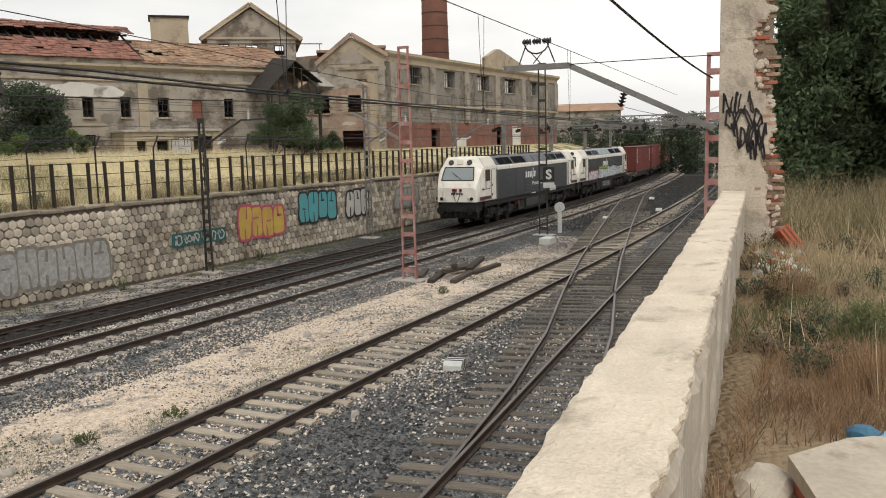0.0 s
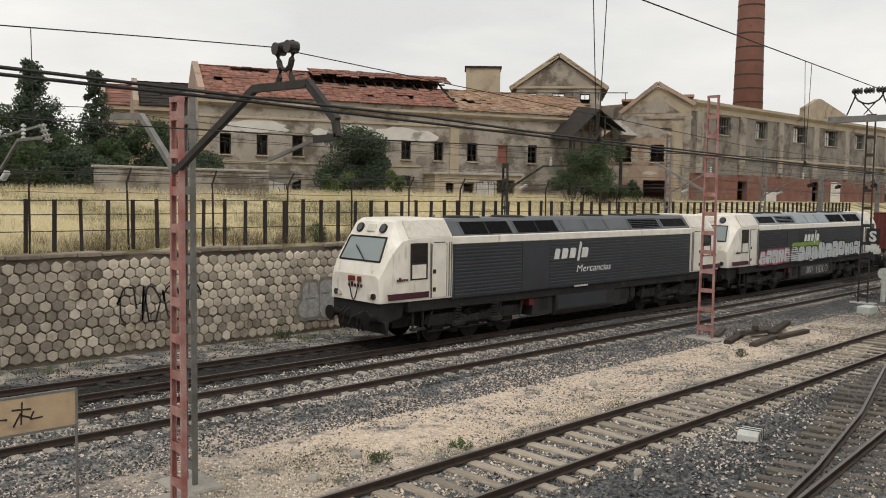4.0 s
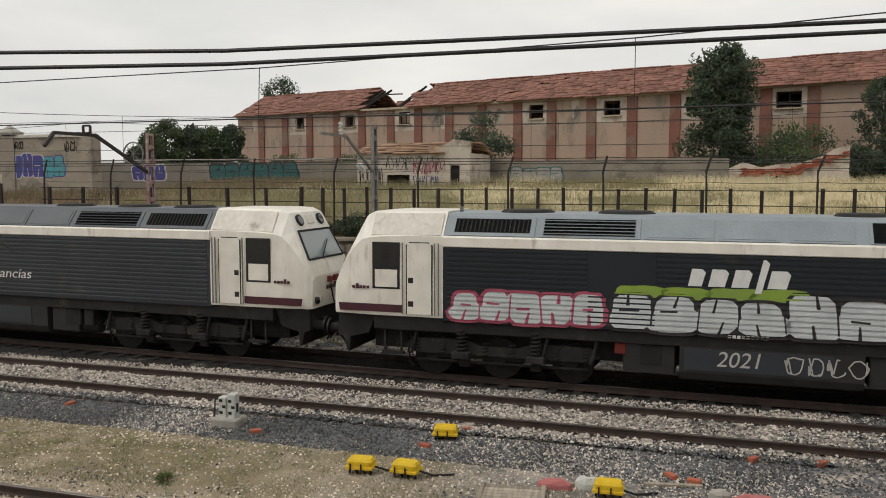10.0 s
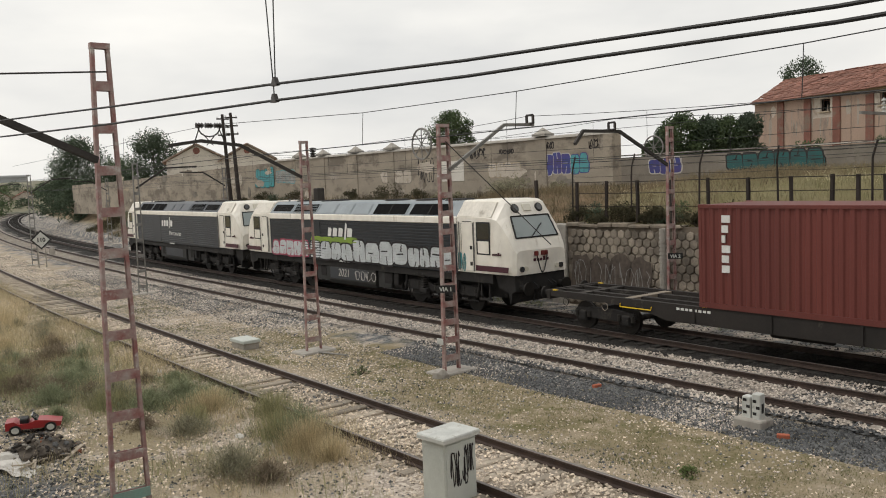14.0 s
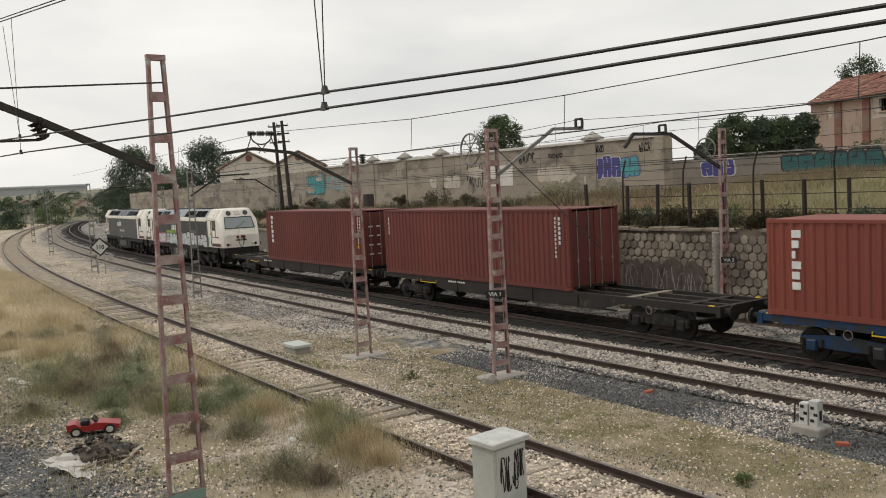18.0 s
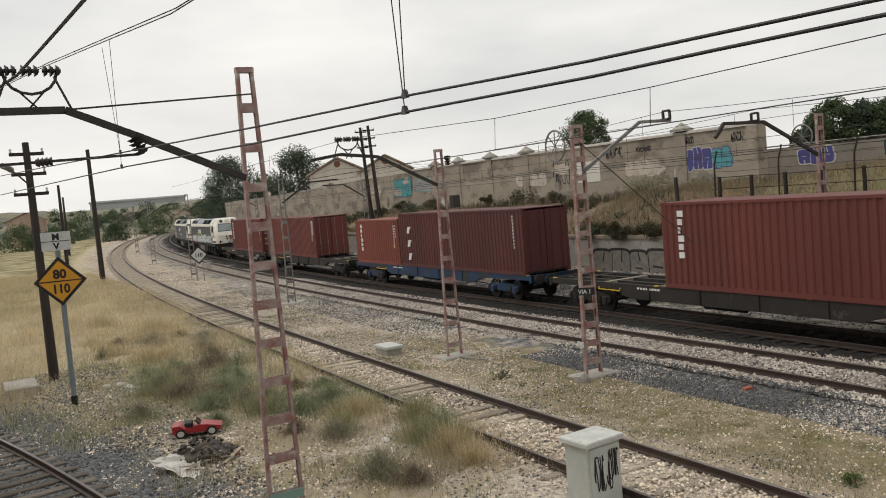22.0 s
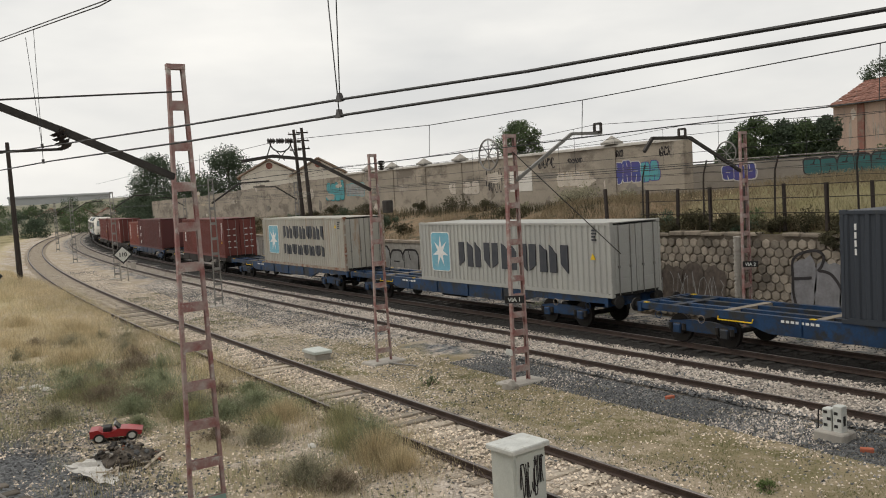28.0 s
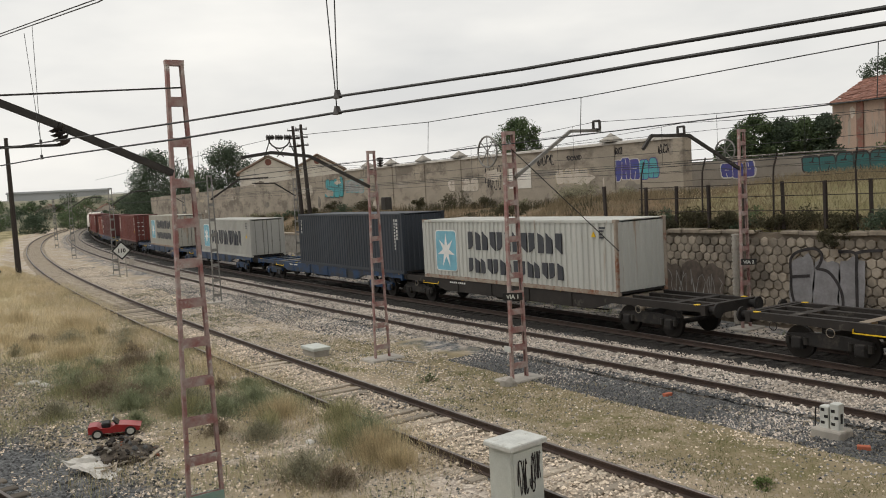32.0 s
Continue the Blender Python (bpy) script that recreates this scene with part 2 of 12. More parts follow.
    yellow=mat("yellow_paint", (0.70, 0.47, 0.015), (0.6, 0.38, 0.015), 5, 0.6, bump=0.1),
    mast_red=mat("mast_red_paint", (0.32, 0.12, 0.105), (0.42, 0.27, 0.245), 2.2, 0.75, bump=0.25, grain=30, stain=(0.22, 0.145, 0.11), stain_scale=3, stain_at=0.6),
    mast_red2=mat("mast_flaking_red", (0.36, 0.30, 0.275), (0.25, 0.105, 0.098), 3.2, 0.8, bump=0.25, grain=30, stain=(0.45, 0.42, 0.385), stain_scale=5, stain_at=0.60),
    steel=mat("galvanised_steel", (0.25, 0.245, 0.23), (0.17, 0.165, 0.155), 3, 0.6, 0.35, bump=0.2, grain=40, stain=(0.15, 0.11, 0.085), stain_scale=3, stain_at=0.62),
    dark_steel=mat("weathered_dark_steel", (0.055, 0.05, 0.045), (0.035, 0.032, 0.03), 4, 0.7, 0.2, bump=0.3, grain=40),
    fence=mat("old_rail_fence", (0.045, 0.034, 0.029), (0.03, 0.024, 0.022), 4, 0.85, bump=0.3, grain=40, rnd=0.2),
    wire=mat("contact_wire", (0.022, 0.022, 0.023), (0.03, 0.03, 0.03), 4, 0.6, bump=0),
    ceramic=mat("insulator_dark", (0.028, 0.023, 0.022), (0.04, 0.033, 0.03), 6, 0.3, bump=0.05),
    ceramic_pale=mat("insulator_pale", (0.5, 0.5, 0.47), (0.4, 0.4, 0.38), 6, 0.3, bump=0.05),
    concrete=mat("grey_concrete", (0.40, 0.375, 0.335), (0.30, 0.28, 0.25), 2.5, 0.95, bump=0.6, grain=40, stain=(0.22, 0.20, 0.175), stain_scale=1.5, stain_at=0.6),
    cabinet=mat("cabinet_pale", (0.52, 0.545, 0.51), (0.44, 0.465, 0.435), 2, 0.6, bump=0.1, stain=(0.30, 0.29, 0.25), stain_scale=2.5, stain_at=0.62),
    board=mat("sign_board_tan", (0.52, 0.395, 0.255), (0.45, 0.335, 0.215), 2, 0.8, bump=0.15, stain=(0.36, 0.27, 0.18), stain_scale=2, stain_at=0.6),
    white_plate=mat("white_plate", (0.56, 0.57, 0.54), (0.44, 0.45, 0.43), 4, 0.6, bump=0.08, stain=(0.30, 0.28, 0.24), stain_scale=5, stain_at=0.62),
    orange_plate=mat("orange_plate", (0.62, 0.30, 0.02), (0.55, 0.26, 0.02), 4, 0.5, bump=0.05),
    plaster=mat("ochre_plaster", (0.36, 0.312, 0.25), (0.265, 0.232, 0.19), 0.45, 0.95, bump=0.35, grain=14, stain=(0.175, 0.15, 0.124), stain_scale=0.6, stain_at=0.53, dist=0.03, stretch=(0.8, 1, 1.3)),
    factory=mat("factory_plaster", (0.39, 0.345, 0.29), (0.295, 0.262, 0.222), 0.5, 0.95, bump=0.3, grain=10, stain=(0.15, 0.125, 0.10), stain_scale=0.55, stain_at=0.52, dist=0.03),
    factory_light=mat("factory_trim", (0.44, 0.37, 0.27), (0.35, 0.29, 0.215), 0.5, 0.95, bump=0.3, grain=10, stain=(0.2, 0.165, 0.125), stain_scale=0.6, stain_at=0.58, dist=0.03),
    factory_grey=mat("factory_grey_plaster", (0.265, 0.238, 0.205), (0.195, 0.175, 0.15), 0.4, 0.95, bump=0.3, grain=10, stain=(0.12, 0.103, 0.086), stain_scale=0.5, stain_at=0.52, dist=0.03),
    white_render=mat("white_render_patch", (0.66, 0.63, 0.58), (0.56, 0.53, 0.48), 0.8, 0.95, bump=0.2),
    pink=mat("warehouse_pink_plaster", (0.41, 0.295, 0.23), (0.33, 0.25, 0.20), 0.4, 0.95, bump=0.3, grain=10, stain=(0.20, 0.175, 0.15), stain_scale=0.8, stain_at=0.575, dist=0.03, stretch=(1, 1, 0.3)),
    brick=mat("warehouse_brick", (0.235, 0.105, 0.08), (0.17, 0.08, 0.063), 0.8, 0.95, bump=0.4, grain=12, stain=(0.19, 0.145, 0.115), stain_scale=0.7, stain_at=0.55, dist=0.03),
    tile=mat("roof_tile_red", (0.295, 0.143, 0.108), (0.215, 0.105, 0.08), 0.6, 0.9, bump=0.4, grain=12, island=0.22, rnd=0.1, stain=(0.185, 0.095, 0.066), stain_scale=0.5, stain_at=0.6),
    tile_old=mat("roof_tile_ochre", (0.34, 0.225, 0.15), (0.27, 0.165, 0.11), 0.6, 0.9, bump=0.4, grain=12, island=0.22, stain=(0.4, 0.31, 0.225), stain_scale=0.5, stain_at=0.58),
    roof_wood=mat("charred_timber", (0.025, 0.021, 0.019), (0.04, 0.033, 0.028), 3, 0.95, bump=0.4),
    dark_hole=mat("dark_interior", (0.018, 0.016, 0.015), (0.026, 0.022, 0.02), 2, 0.95, bump=0),
    red_door=mat("red_brown_door", (0.26, 0.10, 0.075), (0.2, 0.08, 0.06), 2, 0.9, bump=0.2),
    chimney=mat("chimney_brick", (0.215, 0.105, 0.078), (0.165, 0.083, 0.064), 0.6, 0.95, bump=0.5, grain=12, stain=(0.11, 0.07, 0.055), stain_scale=0.5, stain_at=0.62, dist=0.03),
    grey_wall=mat("grey_field_wall", (0.255, 0.23, 0.195), (0.185, 0.165, 0.14), 0.6, 0.95, bump=0.4, grain=12, stain=(0.125, 0.11, 0.095), stain_scale=0.6, stain_at=0.58, dist=0.03),
    hut=mat("hut_white_render", (0.56, 0.50, 0.43), (0.42, 0.37, 0.31), 0.8, 0.95, bump=0.3, grain=12, stain=(0.30, 0.245, 0.2), stain_scale=1.0, stain_at=0.56, dist=0.02),
    bark=mat("bark", (0.10, 0.078, 0.058), (0.065, 0.052, 0.04), 4, 0.95, bump=0.8, grain=20, stretch=(1, 1, 0.3)),
    leaf=mat("leaf_green", (0.108, 0.145, 0.072), (0.074, 0.104, 0.052), 0.7, 0.8, bump=0, island=0.35, spec=0.2, thin=0.4),
    leaf_dark=mat("leaf_dark_green", (0.098, 0.128, 0.085), (0.070, 0.094, 0.062), 0.7, 0.8, bump=0, island=0.32, spec=0.2, thin=0.4),
    leaf_light=mat("leaf_light_green", (0.15, 0.20, 0.075), (0.11, 0.15, 0.056), 0.7, 0.75, bump=0, island=0.4, spec=0.2, thin=0.4),
    scrub=mat("scrub_grey_green", (0.33, 0.315, 0.225), (0.24, 0.225, 0.16), 0.8, 0.9, bump=0, island=0.45, spec=0.12, thin=0.4),
    scrub_green=mat("scrub_green", (0.31, 0.335, 0.215), (0.22, 0.245, 0.15), 0.8, 0.9, bump=0, island=0.45, spec=0.12, thin=0.4),
    straw=mat("dry_grass", (0.60, 0.505, 0.33), (0.44, 0.37, 0.235), 0.25, 0.9, bump=0, island=0.4, spec=0.15, thin=0.4),
    straw_green=mat("half_dry_grass", (0.37, 0.35, 0.20), (0.26, 0.265, 0.145), 0.3, 0.9, bump=0, island=0.4, spec=0.2, thin=0.4),
    russet=mat("russet_grass", (0.40, 0.27, 0.165), (0.28, 0.19, 0.12), 0.5, 0.9, bump=0, island=0.4, spec=0.2, thin=0.4),
    oats=mat("field_oats", (0.83, 0.73, 0.50), (0.68, 0.59, 0.395), 0.15, 0.9, bump=0, island=0.25, spec=0.2, thin=0.4),
    stone_pale=mat("pale_ballast", (0.50, 0.445, 0.39), (0.36, 0.315, 0.27), 0.5, 0.95, bump=0.3, grain=40, island=0.5),
    stone_dark=mat("dark_ballast", (0.115, 0.116, 0.117), (0.063, 0.065, 0.067), 0.5, 0.95, bump=0.3, grain=40, island=0.75),
    debris_brick=mat("broken_brick", (0.40, 0.12, 0.07), (0.32, 0.1, 0.06), 4, 0.95, bump=0.4, grain=30, rnd=0.2),
    pink_rubble=mat("pink_rubble", (0.46, 0.16, 0.155), (0.36, 0.125, 0.12), 4, 0.9, bump=0.4, grain=30),
    cloth=mat("white_cloth", (0.62, 0.60, 0.56), (0.48, 0.46, 0.43), 3, 0.9, bump=0.2),
    toy=mat("toy_red_plastic", (0.33, 0.018, 0.022), (0.26, 0.016, 0.02), 3, 0.35, bump=0.02, spec=0.5),
    blue_cloth=mat("blue_plastic", (0.06, 0.17, 0.27), (0.05, 0.12, 0.2), 3, 0.5, bump=0.1),
    pole_wood=mat("dark_pole_wood", (0.045, 0.035, 0.03), (0.03, 0.025, 0.022), 3, 0.9, bump=0.4, stretch=(4, 4, 0.4)),
    hill=mat("far_hill", (0.235, 0.215, 0.15), (0.155, 0.15, 0.10), 0.06, 0.95, bump=0, stain=(0.105, 0.11, 0.088), stain_scale=0.09, stain_at=0.54, stretch=(1, 1, 4)),
    # haze over the far ridge is painted in as this pale grey
    hill_haze=mat("distant_ridge_haze", (0.30, 0.305, 0.30), (0.26, 0.265, 0.265), 0.01, 0.95, bump=0),
    graffiti_silver=mat("graffiti_silver", (0.34, 0.335, 0.325), (0.24, 0.235, 0.225), 2, 0.8, bump=0.2),
    graffiti_pale=mat("graffiti_pale_silver", (0.60, 0.63, 0.64), (0.48, 0.51, 0.52), 2, 0.7, bump=0.05),
    # main line sleepers: soot, and the train's shade put into the colour
    sleeper_soot_shade=mat("sooty_shaded_sleeper", (0.038, 0.034, 0.03), (0.024, 0.022, 0.02), 3, 0.95, bump=0.6, grain=50),
    pillar_mortar=mat("pillar_mortar", (0.30, 0.235, 0.17), (0.20, 0.155, 0.115), 3, 0.95, bump=0.8, grain=26, dist=0.02),
    pillar_plaster=mat("pillar_plaster", (0.60, 0.525, 0.43), (0.46, 0.395, 0.32), 1.3, 0.95, bump=0.8, grain=26, stain=(0.32, 0.27, 0.215), stain_scale=1.4, stain_at=0.56, dist=0.015),
    pillar_brick=mat("pillar_dull_brick", (0.29, 0.165, 0.115), (0.40, 0.29, 0.215), 4, 0.95, bump=0.5, grain=30, rnd=0.25),
    slab_stone=mat("slab_stone", (0.52, 0.46, 0.38), (0.42, 0.37, 0.30), 2.5, 0.95, bump=0.6, grain=26, stain=(0.28, 0.22, 0.16), stain_scale=2, stain_at=0.6),
    post_blue=mat("post_blue_grey", (0.21, 0.255, 0.275), (0.16, 0.195, 0.21), 3, 0.6, bump=0.1),
    stone_grey=mat("retaining_stone_grey", (0.33, 0.285, 0.23), (0.24, 0.205, 0.165), 1.6, 0.95, bump=0.7, grain=16, rnd=0.3, island=0.32, stain=(0.15, 0.128, 0.105), stain_scale=0.5, stain_at=0.52, dist=0.02),
    graffiti_black=mat("graffiti_black", (0.022, 0.02, 0.022), (0.045, 0.04, 0.04), 3, 0.85, bump=0.2),
    graffiti_pink=mat("graffiti_pink", (0.42, 0.09, 0.14), (0.34, 0.07, 0.11), 3, 0.8, bump=0.1),
    graffiti_yellow=mat("graffiti_yellow", (0.50, 0.37, 0.07), (0.42, 0.25, 0.08), 1.2, 0.8, bump=0.2),
    graffiti_teal=mat("graffiti_teal", (0.07, 0.33, 0.36), (0.10, 0.26, 0.28), 1.5, 0.8, bump=0.2),
    graffiti_blue=mat("graffiti_blue", (0.055, 0.075, 0.25), (0.08, 0.06, 0.19), 1.5, 0.8, bump=0.2),
    graffiti_green=mat("graffiti_green", (0.25, 0.36, 0.05), (0.2, 0.3, 0.06), 1.5, 0.8, bump=0.2),
    graffiti_white=mat("graffiti_white", (0.52, 0.50, 0.47), (0.40, 0.385, 0.36), 1.5, 0.8, bump=0.2),
    graffiti_dkteal=mat("graffiti_dark_teal", (0.03, 0.12, 0.12), (0.04, 0.09, 0.09), 1.5, 0.8, bump=0.2),
)


def glass_mat(name, tint, rough=0.06):
    m = bpy.data.materials.new(name)
    m.use_nodes = True
    b = m.node_tree.nodes["Principled BSDF"]
    b.inputs["Base Color"].default_value = lin(tint)
    b.inputs["Roughness"].default_value = rough
    b.inputs["Specular IOR Level"].default_value = 0.6
    b.inputs["Coat Weight"].default_value = 0.5
    return m


# the windscreen's light tint stands in for reflected sky
M["glass"] = glass_mat("cab_glass_sky_tint", (0.22, 0.26, 0.26))
M["cab_roof"] = mat("cab_roof_dusty", (0.70, 0.665, 0.60), (0.60, 0.565, 0.50), 0.9, 0.55, bump=0.02, grain=8, stain=(0.34, 0.305, 0.255), stain_scale=1.2, stain_at=0.6)
M["glass_dark"] = glass_mat("dark_side_glass", (0.018, 0.019, 0.021), 0.12)
M["lamp"] = glass_mat("head_lamp_glass", (0.62, 0.58, 0.48), 0.15)


def ground_material():
    """Ballast, pale gravel, earth and grass soil, laid out over the cutting and the fields by place."""
    m = bpy.data.materials.new("ground_surface")
    m.use_nodes = True
    n, l = m.node_tree.nodes, m.node_tree.links
    b = n["Principled BSDF"]
    b.inputs["Roughness"].default_value = 0.95
    b.inputs["Specular IOR Level"].default_value = 0.15
    geo = n.new("ShaderNodeNewGeometry")
    sep = n.new("ShaderNodeSeparateXYZ")
    l.new(geo.outputs["Position"], sep.inputs[0])

    def noise_at(scale, detail=6, rough=0.6):
        t = n.new("ShaderNodeTexNoise")
        t.inputs["Scale"].default_value, t.inputs["Detail"].default_value, t.inputs["Roughness"].default_value = scale, detail, rough
        l.new(geo.outputs["Position"], t.inputs["Vector"])
        return t.outputs["Fac"]

    def math_node(op, a, c):
        t = n.new("ShaderNodeMath")
        t.operation = op
        for i, v in enumerate((a, c)):
            if isinstance(v, (int, float)):
                t.inputs[i].default_value = v
            else:
                l.new(v, t.inputs[i])
        return t.outputs[0]

    def ranged(v, lo, hi, a=0.0, c=1.0):
        t = n.new("ShaderNodeMapRange")
        t.interpolation_type = "SMOOTHSTEP"
        t.inputs[1].default_value, t.inputs[2].default_value, t.inputs[3].default_value, t.inputs[4].default_value = lo, hi, a, c
        l.new(v, t.inputs[0])
        return t.outputs[0]

    def mixed(fac, a, c):
        t = n.new("ShaderNodeMix")
        t.data_type = "RGBA"
        l.new(fac, t.inputs[0])
        for i, v in ((6, a), (7, c)):
            if isinstance(v, tuple):
                t.inputs[i].default_value = lin(v)
            else:
                l.new(v, t.inputs[i])
        return t.outputs[2]

    big, mid, fine = noise_at(0.35), noise_at(1.6), noise_at(14, 3)
    vor = n.new("ShaderNodeTexVoronoi")
    vor.inputs["Scale"].default_value = 17
    l.new(geo.outputs["Position"], vor.inputs["Vector"])
    cell = n.new("ShaderNodeSeparateColor")
    l.new(vor.outputs["Color"], cell.inputs[0])
    # the stones' own tones
    pale = mixed(cell.outputs[0], (0.30, 0.26, 0.222), (0.60, 0.525, 0.445))
    dark = mixed(cell.outputs[1], (0.046, 0.049, 0.053), (0.205, 0.21, 0.212))
    pinkish = mixed(cell.outputs[2], (0.48, 0.385, 0.30), (0.74, 0.62, 0.505))
    soil = mixed(mid, (0.275, 0.22, 0.155), (0.40, 0.335, 0.245))
    green = mixed(mid, (0.115, 0.115, 0.05), (0.235, 0.195, 0.105))
    y = math_node("ADD", sep.outputs["Y"], math_node("MULTIPLY", math_node("SUBTRACT", big, 0.5), 5.0))
    x = sep.outputs["X"]
    # the bend of the tracks is taken off y, so that the bands follow them
    for edge, sign, radius in ((-20.0, -1.0, 760.0), (35.0, 1.0, 690.0)):
        d = math_node("MAXIMUM", math_node("MULTIPLY", math_node("SUBTRACT", x, edge), sign), 0.0)
        y = math_node("SUBTRACT", y, math_node("DIVIDE", math_node("MULTIPLY", d, d), 2 * radius))
    band = math_node("MULTIPLY", ranged(y, 11.4, 12.8), ranged(y, 15.6, 16.9, 1.0, 0.0))
    right = ranged(x, -7.0, -1.0)
    track_dark = mixed(math_node("MULTIPLY", ranged(mid, 0.42, 0.6), 0.8), dark, pale)
    near_dark = mixed(math_node("MULTIPLY", ranged(mid, 0.5, 0.7), 0.35), dark, pale)
    side = mixed(right, mixed(ranged(big, 0.42, 0.56), soil, pale), near_dark)
    base = mixed(math_node("MULTIPLY", ranged(x, 26.0, 42.0), 0.9), mixed(ranged(y, 14.5, 16.5), side, track_dark), mixed(cell.outputs[1], (0.022, 0.022, 0.024), (0.078, 0.078, 0.078)))
    base = mixed(math_node("MULTIPLY", math_node("MULTIPLY", band, ranged(x, 33.0, 44.0, 1.0, 0.0)), math_node("MULTIPLY", ranged(x, 6.0, 11.0, 0.15, 1.0), math_node("MULTIPLY", right, ranged(mid, 0.3, 0.5)))), base, pinkish)
    earth = mixed(ranged(x, -34.0, -24.0, 1.0, 0.0), mixed(ranged(big, 0.45, 0.6), mixed(mid, (0.17, 0.15, 0.085), (0.31, 0.25, 0.165)), mixed(ranged(mid, 0.4, 0.6), green, soil)), mixed(ranged(mid, 0.38, 0.6), pale, soil))
    base = mixed(math_node("MULTIPLY", band, ranged(x, -9.0, -3.0, 1.0, 0.0)), base, earth)
    # near-black band along the main line: soot plus painted shade of the train
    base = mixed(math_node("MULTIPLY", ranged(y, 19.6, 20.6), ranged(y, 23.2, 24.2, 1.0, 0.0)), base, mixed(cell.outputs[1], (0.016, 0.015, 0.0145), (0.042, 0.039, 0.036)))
    weeds = math_node("MULTIPLY", ranged(x, -17.0, -11.0, 1.0, 0.0), ranged(y, 7.5, 9.0, 1.0, 0.0))
    base = mixed(math_node("MULTIPLY", weeds, ranged(mid, 0.36, 0.54)), base, mixed(ranged(x, -36.0, -26.0), (0.46, 0.385, 0.25), mixed(mid, green, soil)))
    field = mixed(math_node("MAXIMUM", ranged(x, -14.0, -6.0), ranged(x, -60.0, -46.0, 0.55, 0.0)), mixed(mid, (0.155, 0.14, 0.08), (0.26, 0.225, 0.125)), mixed(mid, (0.48, 0.41, 0.25), (0.60, 0.52, 0.32)))
    far = mixed(ranged(big, 0.4, 0.6), field, green)
    base = mixed(ranged(sep.outputs["Z"], 0.6, 1.6), base, mixed(ranged(y, 0.0, 20.0), mixed(mid, (0.24, 0.178, 0.115), (0.34, 0.26, 0.17)), far))
    bank = mixed(ranged(mid, 0.40, 0.60), (0.24, 0.17, 0.11), mixed(ranged(big, 0.4, 0.6), (0.19, 0.15, 0.10), (0.10, 0.085, 0.055)))
    base = mixed(math_node("MULTIPLY", ranged(x, -25.5, -24.0, 1.0, 0.0), math_node("MULTIPLY", ranged(sep.outputs["Z"], 0.8, 1.4), ranged(y, 22.0, 24.0))), base, bank)
    turn = math_node("MAXIMUM", math_node("SUBTRACT", -8.0, x), 0.0)
    own = math_node("SUBTRACT", math_node("ADD", math_node("MULTIPLY", x, 0.1), 3.48), math_node("DIVIDE", math_node("MULTIPLY", turn, turn), 200.0))
    off = math_node("ABSOLUTE", math_node("ADD", math_node("SUBTRACT", sep.outputs["Y"], own), math_node("MULTIPLY", math_node("SUBTRACT", mid, 0.5), 1.6)), 0.0)
    base = mixed(math_node("MULTIPLY", math_node("MULTIPLY", ranged(off, 2.5, 3.7, 1.0, 0.0), ranged(x, -46.0, -38.0)), ranged(sep.outputs["Z"], 0.4, 0.9, 1.0, 0.0)), base, dark)
    outer = ranged(x, -62.0, -50.0, 1.0, 0.0)
    base = mixed(math_node("MULTIPLY", outer, ranged(y, 6.0, 7.5, 1.0, 0.0)), base, far)
    l.new(base, b.inputs["Base Color"])
    bp = n.new("ShaderNodeBump")
    bp.inputs["Strength"].default_value, bp.inputs["Distance"].default_value = 0.9, 0.04
    l.new(math_node("ADD", math_node("MULTIPLY", vor.outputs["Distance"], -0.8), math_node("MULTIPLY", fine, 0.5)), bp.inputs["Height"])
    l.new(bp.outputs[0], b.inputs["Normal"])
    return m


M["ground"] = ground_material()

